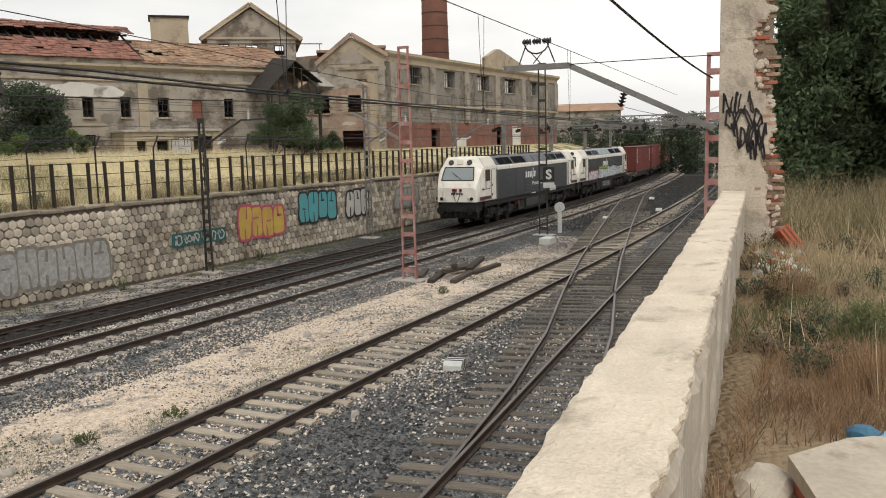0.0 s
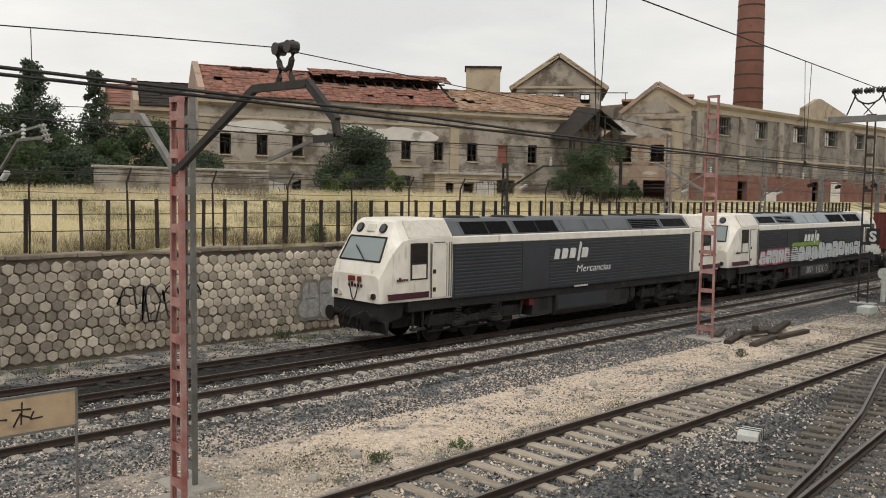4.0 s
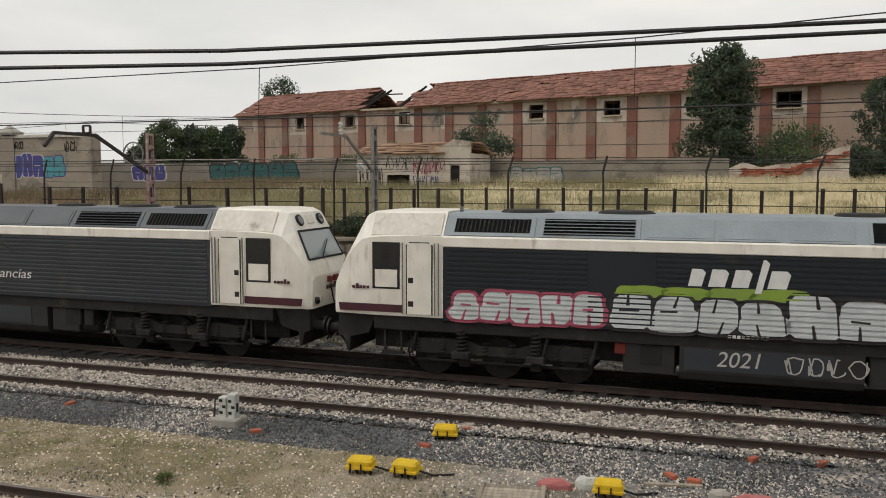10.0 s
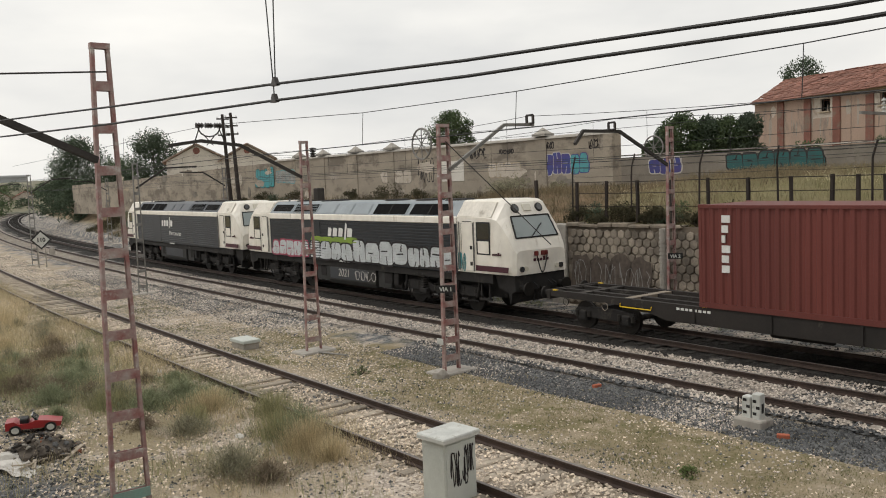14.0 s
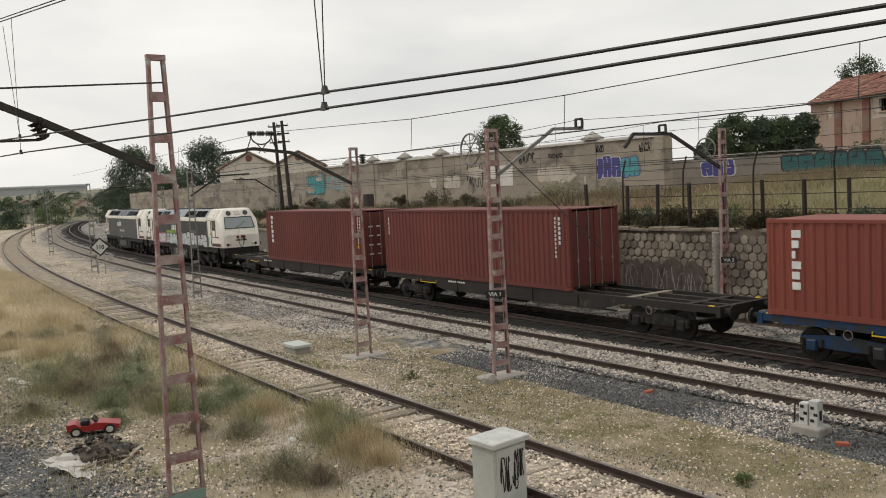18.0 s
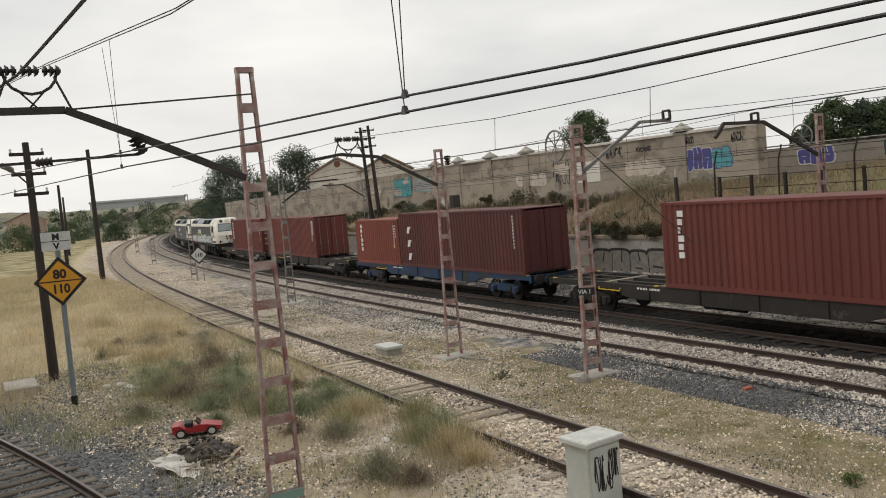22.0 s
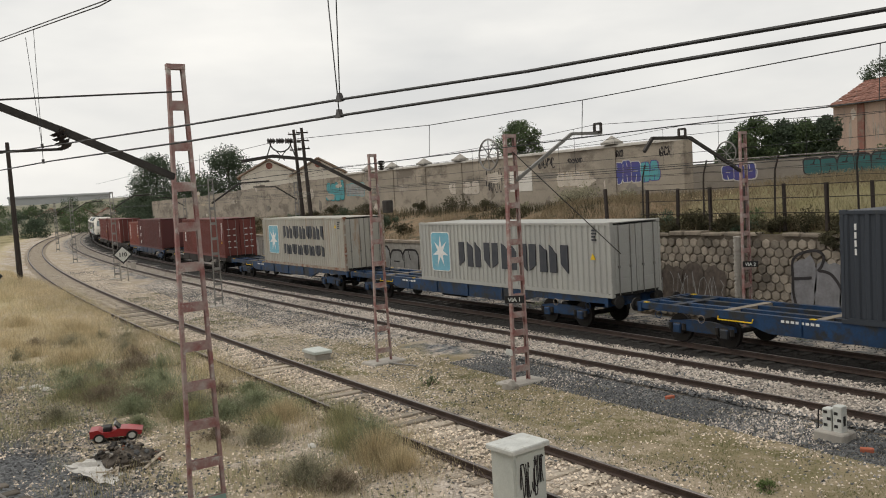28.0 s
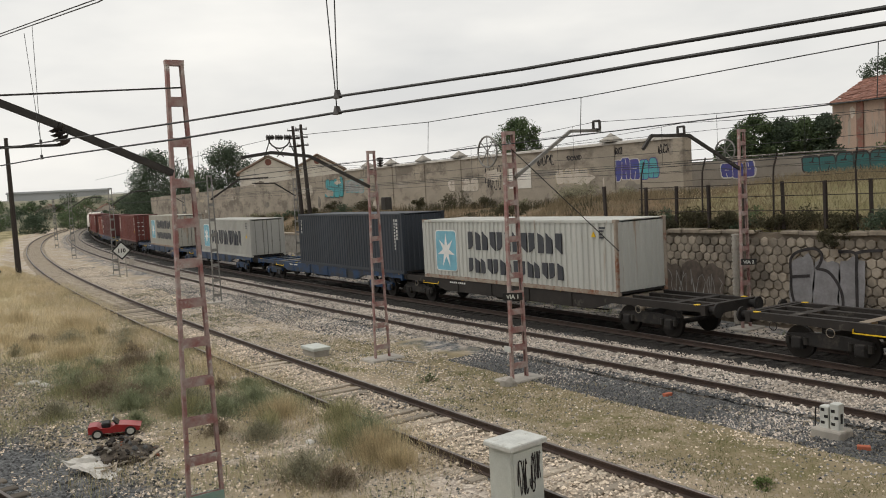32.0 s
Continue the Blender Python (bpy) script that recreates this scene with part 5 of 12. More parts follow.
    part("cab_step", Shape().box(min(X(1.1), X(1.7)), -1.35, 0.55, max(X(1.1), X(1.7)), -1.2, 0.62).box(min(X(1.15), X(1.2)), -1.3, 0.55, max(X(1.15), X(1.2)), -1.24, 1.4).box(min(X(1.6), X(1.65)), -1.3, 0.55, max(X(1.6), X(1.65)), -1.24, 1.4), M["under"], a)
    return c


def locomotive(label, side, roof, grille, tagged_side):
    t = thing("locomotive", label, "locomotive", group="locomotives of the freight train")
    # the grey body, with its ribbed side as real corrugation
    sec = [(-1.39, 1.47), (-1.43, 1.51), (-1.43, 3.36), (1.43, 3.36), (1.43, 1.51), (1.39, 1.47)]
    b = part("body", Shape().prism(sec, -HALF, HALF, 0), M[side], t, "ribbed dark grey body side")
    for sy in (-1, 1):
        ribs = Shape()
        z = 1.56
        while z < 3.30:
            o = [(sy * 1.425, z), (sy * 1.448, z + 0.012), (sy * 1.448, z + 0.07), (sy * 1.425, z + 0.086)]
            for a, c in ((-HALF + 0.12, -HALF + 3.6), (-HALF + 5.2, HALF - 0.12)):
                ribs.prism(o, a, c, 0)
            z += 0.122
        part("ribbed_panel", ribs, M[side], b)["kind"] = "stuff"
        y0, y1 = sorted((sy * 1.425, sy * 1.447))
        part("service_door", Shape().box(-HALF + 3.62, y0, 1.56, -HALF + 5.18, y1, 3.32), M[side], b)
        part("cant_rail", Shape().prism([(sy * 1.43, 3.36), (sy * 1.462, 3.38), (sy * 1.455, 3.6), (sy * 1.42, 3.64)], -HALF, HALF, 0), M["loco_white"], b, "cream-white band under the roof")
        lab = Shape()
        for k in range(9):
            lab.box(-0.95 + 0.1 * k, y0, 1.46, -0.88 + 0.1 * k, sy * 1.452 if sy > 0 else y1, 1.53) if sy > 0 else lab.box(-0.95 + 0.1 * k, sy * 1.436, 1.46, -0.88 + 0.1 * k, sy * 1.40, 1.53)
        part("number_marking", lab, M["white_mark"], b)
    roof_sec = [(-1.42, 3.62), (-1.02, 4.12), (-0.9, 4.2), (0.9, 4.2), (1.02, 4.12), (1.42, 3.62)]
    r = part("roof", Shape().prism(roof_sec, -HALF, HALF, 0), M[roof], t, "grey sloping roof with louvre hatches")
    # hatches along the slope, leading end first
    ang = math.atan2(4.12 - 3.62, 0.40)
    for sy in (-1, 1):
        def slope(u, w, lift):     # u along, w from 0 at the eave to 1 at the top
            y = 1.42 - 0.40 * w
            z = 3.62 + 0.50 * w
            return (u, sy * (y + lift * math.sin(ang)), z + lift * math.cos(ang))
        def panel(u0, u1, w0, w1, lift, cut=0.0):
            q = [slope(u0, w0, lift), slope(u1, w0, lift), slope(u1 - cut, w1, lift), slope(u0 + cut, w1, lift)]
            lo = [slope(u0, w0, -0.01), slope(u1, w0, -0.01), slope(u1, w1, -0.01), slope(u0, w1, -0.01)]
            return Shape().add(q + lo, [(0, 1, 2, 3), (7, 6, 5, 4), (0, 4, 5, 1), (1, 5, 6, 2), (2, 6, 7, 3), (3, 7, 4, 0)])
        for u0, u1, kind in ((-7.2, -4.6, "black"), (-4.4, -1.9, "black"), (-1.6, -0.3, "flat"), (-0.1, 1.2, "flat"), (1.3, 2.85, "flat"), (2.95, 5.35, "louvre"), (5.45, 7.6, "grille")):
            if tagged_side:          # the second one runs the other way round
                u0, u1 = -u1, -u0
            h = part("roof_hatch", panel(u0, u1, 0.06, 0.97, 0.02), M[roof], r)
            if kind == "black":
                part("dark_grille", panel(u0 + 0.07, u1 - 0.07, 0.1, 0.93, 0.028), M["grille_black"], h)
                part("grille_bar", panel((u0 + u1) / 2 - 0.03, (u0 + u1) / 2 + 0.03, 0.1, 0.93, 0.036), M["under"], h)
            elif kind == "grille":
                part("dark_grille", panel(u0 + 0.12, u1 - 0.12, 0.22, 0.86, 0.028), M["grille_black"], h)
                bars = Shape()
                for u in np.arange(u0 + 0.2, u1 - 0.15, 0.11):
                    bars.beam(slope(u, 0.22, 0.032), slope(u, 0.86, 0.032), 0.03, 0.012)
                part("grille_grid", bars, M["under"], h)
            elif kind == "louvre":
                part("dark_grille", panel(u0 + 0.12, u1 - 0.12, 0.16, 0.9, 0.028), M["grille_black"], h)
                bars = Shape()
                for w in np.arange(0.2, 0.92, 0.15):
                    bars.beam(slope(u0 + 0.12, w, 0.05), slope(u1 - 0.12, w, 0.05), 0.045, 0.02)
                part("louvre", bars, M[roof], h)
            else:
                part("hatch_panel", panel(u0 + 0.08, u1 - 0.08, 0.14, 0.9, 0.03), M[grille], h)
    for u, rr in ((-5.9, 0.62), (-3.4, 0.62), (1.9, 0.5), (4.3, 0.55), (6.3, 0.55)):
        f = part("roof_fan", Shape().rod((u, 0, 4.18), (u, 0, 4.27), rr + 0.12, 18, rr), M["under"], r, "black roof fan housing")
    part("roof_horn", Shape().rod((-7.6, -0.3, 4.2), (-7.6, -0.3, 4.34), 0.05, 8), M["steel"], r)
    for sx in (-1, 1):
        cab(t, sx, side, sx < 0)
    # frame, tank and bogies
    part("frame_sill", Shape().box(-HALF - 0.01, -1.36, 1.2, HALF + 0.01, 1.36, 1.47).box(-HALF - 1.9, -1.37, 1.2, -HALF - 0.01, 1.37, 1.555).box(HALF + 0.01, -1.37, 1.2, HALF + 1.9, 1.37, 1.555), M["under"], t)
    # added dark filler: closes the gaps and deepens the shade under the body
    part("frame_core", Shape().box(-HALF - 2.1, -0.8, 0.62, HALF + 2.1, 0.8, 1.2), M["under"], t)
    for x, w in ((2.0, 1.0), (-3.3, 1.2)):
        part("battery_box", Shape().bev(x, -1.28, 0.5, x + w, 1.28, 1.19, 0.03), M["tank"], t)
    tk = part("fuel_tank", Shape().prism([(-1.28, 0.42), (-1.36, 0.6), (-1.36, 1.2), (1.36, 1.2), (1.36, 0.6), (1.28, 0.42)], -2.0, 1.9, 0), M["tank"], t, "dark grey fuel tank")
    part("tank_panel", Shape().box(-1.9, -1.375, 0.66, 1.3, -1.355, 1.16), M["loco_grey"], tk)
    for k, (x, w) in enumerate(((-2.9, 0.5), (2.5, 0.6), (3.2, 0.35), (-3.5, 0.4))):
        part("equipment_box", Shape().bev(x, -1.3, 0.7 if k != 3 else 0.92, x + w * (0.7 if k == 3 else 1), -0.8, 1.18, 0.03), M["red_part" if k == 3 else "under"], t)
    part("air_tank", Shape().rod((2.2, -1.0, 0.62), (3.6, -1.0, 0.62), 0.18, 12), M["under"], t)
    for bx in (-6.35, 6.35):
        bg = part("bogie", Shape().prism([(bx - 2.5, 0.75), (bx - 2.3, 0.98), (bx - 0.9, 1.02), (bx - 0.5, 0.86), (bx + 0.5, 0.86), (bx + 0.9, 1.02), (bx + 2.3, 0.98), (bx + 2.5, 0.75), (bx + 2.2, 0.62), (bx - 2.2, 0.62)], -1.22, -1.08)
                  .prism([(bx - 2.5, 0.75), (bx - 2.3, 0.98), (bx - 0.9, 1.02), (bx + 0.9, 1.02), (bx + 2.3, 0.98), (bx + 2.5, 0.75), (bx + 2.2, 0.62), (bx - 2.2, 0.62)], 1.08, 1.22).box(bx - 1.9, -1.1, 0.5, bx + 1.9, 1.1, 0.8), M["under"], t, "grimy three-axle bogie")
        for dx in (-1.8, 0.0, 1.8):
            wheelset(bg, bx + dx, 0.53, True)
        for dx in (-2.15, -1.45, -0.35, 0.35, 1.45, 2.15):
            part("coil_spring", coil(bx + dx, -1.16, 0.62, 0.95, 0.08, 4), M["spring"], bg)
        for dx in (-0.95, 0.95):
            part("coil_spring", coil(bx + dx, -1.26, 0.72, 1.3, 0.13, 6), M["spring"], bg, "large side spring")
            part("spring_seat", Shape().bev(bx + dx - 0.24, -1.42, 0.55, bx + dx + 0.24, -1.08, 0.72, 0.03), M["under"], bg)
        for dx in (-1.1, 1.1, -2.3, 2.3):
            part("damper", Shape().rod((bx + dx, -1.28, 0.6), (bx + dx + 0.15, -1.28, 1.2), 0.045, 8), M["under"], bg)
        part("sand_pipe", Shape().tube([(bx - 2.4, -1.0, 1.1), (bx - 2.5, -0.95, 0.6), (bx - 2.42, -0.9, 0.15)], 0.03, 6), M["under"], bg)
        part("brake_rigging", Shape().rod((bx - 2.2, -1.1, 0.42), (bx + 2.2, -1.1, 0.42), 0.035, 6).box(bx - 1.05, -1.16, 0.3, bx - 0.8, -1.02, 0.66).box(bx + 0.8, -1.16, 0.3, bx + 1.05, -1.02, 0.66), M["under"], bg)
    # the operator's mark: a row of rounded bars with one tall stroke, and the word under it
    logo = Shape()
    shift = 0.0 if tagged_side else -0.45
    for x, w, z0, z1 in ((-1.85, 0.3, 2.62, 3.02), (-1.41, 0.36, 2.62, 3.02), (-0.91, 0.36, 2.62, 3.02), (-0.41, 0.14, 2.5, 3.26), (-0.15, 0.4, 2.62, 3.02)):
        x, k = x + shift, (z1 - z0) * 0.22
        logo.add([(x, -1.4535, z0), (x + w, -1.4535, z0), (x + w + k, -1.4535, z1 - 0.08), (x + w + k - 0.08, -1.4535, z1), (x + k, -1.4535, z1)], [(0, 1, 2, 3, 4)])
    part("operator_mark", logo, M["white_mark"], b, "white operator mark of rounded strokes")
    if not tagged_side:
        c = bpy.data.curves.new("side_word", "FONT")
        c.body, c.size, c.extrude, c.shear = "Mercancías", 0.40, 0.003, 0.18
        tmp = bpy.data.objects.new("side_word", c)
        me = bpy.data.meshes.new_from_object(tmp)
        me.materials.append(M["white_mark"])
        bpy.data.objects.remove(tmp)
        wd = new("side_word", me)
        wd.parent = b
        wd.matrix_local = pose(-0.9, -1.4535, 2.05, 90, 0, 0) @ Matrix.Diagonal((1.3, 1, 1, 1))
        wd["label"] = "white lettering"
    else:
        bands = []
        z = 1.438
        while z < 2.6:       # the face of a rib, then the groove over it
            bands += [(z, z + 0.084, -1.4485), (z + 0.084, z + 0.122, -1.4305)]
            z += 0.122
        for name, seed, a, c, lo, hi, line, k in (("silver_piece", 31, -HALF + 0.2, -HALF + 4.0, 1.56, 2.3, "graffiti_pink", 5), ("chrome_piece", 37, -HALF + 4.15, -HALF + 8.0, 1.52, 2.36, "graffiti_black", 4),
                                                  ("chrome_piece", 38, -HALF + 8.05, HALF - 3.3, 1.5, 2.5, "graffiti_black", 4), ("round_piece", 43, HALF - 3.2, HALF - 0.25, 1.54, 2.42, "graffiti_black", 4)):
            piece(name, b, seed, a, lo, c, hi, -1.449, "graffiti_pale", line, k, 0.10, bands=bands)
        part("green_spray", blob_letters(Shape(), 51, -3.4, 2.3, 0.6, 2.6, -1.4492, 4, 1.2), M["graffiti_green"], b)
        part("teal_spray", blob_letters(Shape(), 53, HALF + 0.05, 1.6, HALF + 0.55, 2.3, -1.468, 2, 1.0), M["graffiti_teal"], b)
        yr = Shape()
        strokes(yr, 61, 0.25, 0.68, 2.0, 1.12, -1.378, 0.03, 4)
        part("chalk_scrawl", yr, M["graffiti_white"], tk)
        c = bpy.data.curves.new("chalk_year", "FONT")
        c.body, c.size, c.extrude, c.shear = "2021", 0.5, 0.002, 0.2
        tmp = bpy.data.objects.new("chalk_year", c)
        me = bpy.data.meshes.new_from_object(tmp)
        me.materials.append(M["graffiti_white"])
        bpy.data.objects.remove(tmp)
        yw = new("chalk_year", me)
        yw.parent = tk
        yw.matrix_local = pose(-1.2, -1.38, 0.78, 90, 0, 0)
    return t


LOCOS = [locomotive("dark grey and cream freight locomotive with white operator mark", "loco_grey", "roof_grey", "roof_grey", False),
         locomotive("dark locomotive with cream cabs covered in silver graffiti", "loco_dark", "roof_pale", "roof_pale", True)]


def corrugated(s, x0, x1, z0, z1, y, sy, pitch=0.28, depth=0.036):
    n = int((x1 - x0) / pitch)
    p = (x1 - x0) / n
    xs = []
    for i in range(n):
        a = x0 + i * p
        xs += [(a, 0), (a + p * 0.34, 0), (a + p * 0.5, depth), (a + p * 0.84, depth)]
    xs.append((x1, 0))
    v = [(x, y - sy * d, z) for x, d in xs for z in (z0, z1)]
    return s.add(v, [(2 * i, 2 * i + 2, 2 * i + 3, 2 * i + 1) for i in range(len(xs) - 1)])


def container(label, length, height, paint, marks, rusty=False, doors=1):
    """A corrugated box with corner posts, castings, rails, doors with lock rods at one end (doors: 1 faces away from the locomotives)."""
    t = thing("shipping_container", label, "container", group="containers of the freight train")
    L, w, h = length / 2, 1.219, height
    s = Shape()
    for sy in (-1, 1):
        corrugated(s, -L + 0.1, L - 0.1, 0.14, h - 0.1, sy * (w - 0.015), sy)
    part("side_panel", s, M[paint], t)
    f = Shape()
    n = 8
    p = (2 * w - 0.2) / n
    ys = []
    for i in range(n):
        a = -w + 0.1 + i * p
        ys += [(a, 0), (a + p * 0.34, 0), (a + p * 0.5, 0.036), (a + p * 0.84, 0.036)]
    ys.append((w - 0.1, 0))
    f.add([(doors * (-L + 0.03 + d), y, z) for y, d in ys for z in (0.14, h - 0.1)], [(2 * i, 2 * i + 2, 2 * i + 3, 2 * i + 1) for i in range(len(ys) - 1)])
    part("front_wall", f, M[paint], t)
    part("roof", Shape().box(-L + 0.05, -w + 0.03, h - 0.05, L - 0.05, w - 0.03, h - 0.02), M[paint], t)
    part("floor", Shape().box(-L + 0.05, -w + 0.03, 0.05, L - 0.05, w - 0.03, 0.14), M["under"], t)
    edge = M["worn_edge"] if rusty else M[paint]
    rod_paint = paint if "anthra" in paint or "dark" in paint else "steel"
    for sx in (-1, 1):
        for sy in (-1, 1):
            a, c = sorted((sx * L, sx * (L - 0.12)))
            d, e = sorted((sy * w, sy * (w - 0.12)))
            part("corner_post", Shape().bev(a, d, 0.12, c, e, h - 0.12, 0.02), edge if (rusty and sx > 0) else M[paint], t)
            for z in (0, h - 0.118):
                a2, c2 = sorted((sx * (L + 0.004), sx * (L - 0.178)))
                d2, e2 = sorted((sy * (w + 0.004), sy * (w - 0.162)))
                part("corner_casting", Shape().bev(a2, d2, z, c2, e2, z + 0.118, 0.012), edge if rusty else M[paint], t)
    for sy in (-1, 1):
        d, e = sorted((sy * w, sy * (w - 0.08)))
        part("bottom_rail", Shape().box(-L + 0.17, d, 0.0, L - 0.17, e, 0.15), edge if rusty else M[paint], t)
        part("top_rail", Shape().box(-L + 0.17, d, h - 0.11, L - 0.17, e, h - 0.03), M[paint], t)
    for sy in (-1, 1):
        d, e = sorted((sy * 0.02, sy * (w - 0.12)))
        dr = Shape().box(L - 0.06, d, 0.14, L - 0.02, e, h - 0.12)
        for k in range(5):
            z = 0.3 + k * (h - 0.6) / 5
            dr.prism([(d + 0.08, z), (e - 0.08, z), (e - 0.08, z + (h - 0.6) / 6.2), (d + 0.08, z + (h - 0.6) / 6.2)], L - 0.02, L - 0.003, 0)
        turn = Matrix.Diagonal((doors, 1, 1, 1))
        door = part("door", dr.turned(turn), M[paint], t)
        for y in (0.3, 0.85):
            part("lock_rod", Shape().rod((L + 0.02, sy * y, 0.08), (L + 0.02, sy * y, h - 0.08), 0.018, 6).box(L - 0.01, sy * y - 0.04, 1.0, L + 0.04, sy * y + 0.04, 1.08).turned(turn), M[rod_paint], door)
        for z in (0.35, 0.95, h - 0.95, h - 0.35):
            part("hinge", Shape().box(L - 0.03, sy * (w - 0.06) - 0.05, z - 0.05, L + 0.012, sy * (w - 0.06) + 0.05, z + 0.05).turned(turn), M[paint], door)
    marks(t, L, w, h)
    return t


def side_bars(L, w, x0, z0, sizes, vertical=True, y=None, gap=0.05, paint="white_mark", t=None, name="lettering_bars"):
    s = Shape()
    yy = -(w + 0.002)
    p = z0
    for a, b in sizes:
        if vertical:
            s.box(x0, yy - 0.004, p - b, x0 + a, yy + 0.04, p)
            p -= b + gap
        else:
            s.box(p, yy - 0.004, x0, p + a, yy + 0.04, x0 + b)
            p += a + gap
    part(name, s, M[paint], t)["kind"] = "stuff"


def marks_column(t, L, w, h):
    """An upright brand column near the front, small data bars near the doors."""
    side_bars(L, w, -L + 0.76, h - 0.3, [(0.26, 0.2), (0.2, 0.2), (0.1, 0.2), (0.26, 0.2), (0.22, 0.2), (0.24, 0.2)], t=t, gap=0.075, name="brand_column")
    side_bars(L, w, L - 0.62, h - 0.35, [(0.05, 0.1)] * 9, t=t, name="data_marking")
    side_bars(L, w, L - 0.42, h - 0.35, [(0.05, 0.1)] * 5, t=t, name="data_marking")
    s = Shape()
    for k in range(4):
        for y in (-0.95, -0.5, 0.35, 0.75):
            s.box(L + 0.001, y, 0.7 + 0.45 * k, L + 0.006, y + 0.22, 0.76 + 0.45 * k)
    part("door_marking", s, M["white_mark"], t)["kind"] = "stuff"
    part("hazard_label", Shape().prism([(L - 0.75, 1.02), (L - 0.55, 1.02), (L - 0.65, 1.2)], -w - 0.006, -w + 0.03), M["yellow"], t)


def marks_plain(t, L, w, h):
    side_bars(L, w, L - 0.75, h - 0.3, [(0.05, 0.1)] * 10, t=t, name="data_marking")
    side_bars(L, w, L - 0.55, h - 0.3, [(0.08, 0.12)] * 6, t=t, name="data_marking")
    side_bars(L, w, -L + 0.4, h - 0.35, [(0.05, 0.16)] * 4, t=t, name="data_marking")


def marks_shapes(t, L, w, h):
    s = Shape()
    for k in range(3):
        z = h - 0.75 - 0.72 * k
        s.prism([(-L + 0.95, z - 0.36), (-L + 1.2, z - 0.36), (-L + 1.42, z), (-L + 1.1, z)], -w - 0.005, -w + 0.04)
    part("brand_shape", s, M["white_mark"], t, "three slanted white brand shapes")
    side_bars(L, w, L - 0.75, h - 0.3, [(0.05, 0.1)] * 10, t=t, name="data_marking")


def star_panel(t, L, w, x0, x1, z0, z1):
    """A pale blue panel with rounded corners and a pale rim, and a seven-pointed star on it."""
    def ring(g, r=0.15):
        a0, a1, b0, b1 = x0 - g, x1 + g, z0 - g, z1 + g
        return [(cx + r * math.cos(radians(q)), cz + r * math.sin(radians(q))) for cx, cz, q0 in ((a1 - r, b1 - r, 0), (a0 + r, b1 - r, 90), (a0 + r, b0 + r, 180), (a1 - r, b0 + r, 270)) for q in range(q0, q0 + 91, 30)]
    part("panel_rim", Shape().prism(ring(0.035), -w - 0.003, -w + 0.03), M["white_mark"], t)
    part("blue_panel", Shape().prism(ring(0.0), -w - 0.006, -w + 0.03), M["sky_blue"], t, "pale blue emblem panel")
    cx, cz, r = (x0 + x1) / 2, (z0 + z1) / 2, min(x1 - x0, z1 - z0) * 0.44
    pts = [(cx + math.sin(math.pi * k / 7) * (r if k % 2 == 0 else r * 0.36), -w - 0.010, cz + math.cos(math.pi * k / 7) * (r * 1.15 if k % 2 == 0 else r * 0.36)) for k in range(14)]
    part("star", Shape().add(pts + [(cx, -w - 0.010, cz)], [(k, (k + 1) % 14, 14) for k in range(14)]), M["white_mark"], t, "white star")


def block_letters(t, w, x0, z0, x1, z1, n, seed):
    """A brand line as plain shapes of its size and weight: pairs of cut upright bars, joined by no form of any letter."""
    p = (x1 - x0) / n
    y0, y1 = -w - 0.006, -w + 0.04
    for k in range(n):
        a, b = x0 + k * p + p * 0.07, x0 + (k + 1) * p - p * 0.07
        st, cut = (b - a) * 0.38, (z1 - z0) * (0.22 if (k + seed) % 2 else 0.32)
        if (k + seed) % 2:
            outlines = ([(a, z0), (a + st, z0 + cut), (a + st, z1), (a, z1)], [(b - st, z0), (b, z0), (b, z1 - cut), (b - st, z1)])
        else:
            outlines = ([(a, z0), (a + st, z0), (a + st, z1 - cut), (a, z1)], [(b - st, z0 + cut), (b, z0), (b, z1), (b - st, z1)])
        for o in outlines:
            part("brand_bar", Shape().prism(o, y0, y1), M["letter_dark"], t, "dark brand bar")


def marks_two_lines(t, L, w, h):
    star_panel(t, L, w, -L + 1.1, -L + 2.65, h - 2.2, h - 0.5)
    block_letters(t, w, -L + 3.5, h - 1.25, -L + 9.5, h - 0.5, 6, 3)
    block_letters(t, w, -L + 3.5, h - 2.2, -L + 9.5, h - 1.6, 7, 5)
    side_bars(L, w, L - 0.8, h - 0.25, [(0.25, 0.06), (0.2, 0.06), (0.15, 0.06), (0.2, 0.06)], t=t, paint="letter_dark", name="data_marking")
    part("hazard_label", Shape().prism([(L - 1.2, h - 0.6), (L - 1.0, h - 0.6), (L - 1.1, h - 0.42)], -w - 0.006, -w + 0.03), M["yellow"], t)


def marks_one_line(t, L, w, h):
    star_panel(t, L, w, -L + 1.0, -L + 2.4, h - 2.1, h - 0.45)
    block_letters(t, w, -L + 3.05, h - 1.85, -L + 10.1, h - 0.82, 6, 3)
    side_bars(L, w, L - 0.9, h - 0.25, [(0.25, 0.06), (0.2, 0.06), (0.15, 0.06), (0.2, 0.06)], t=t, paint="letter_dark", name="data_marking")
    part("hazard_label", Shape().prism([(L - 1.0, h - 1.3), (L - 0.76, h - 1.3), (L - 0.88, h - 1.08)], -w - 0.006, -w + 0.03), M["yellow"], t)


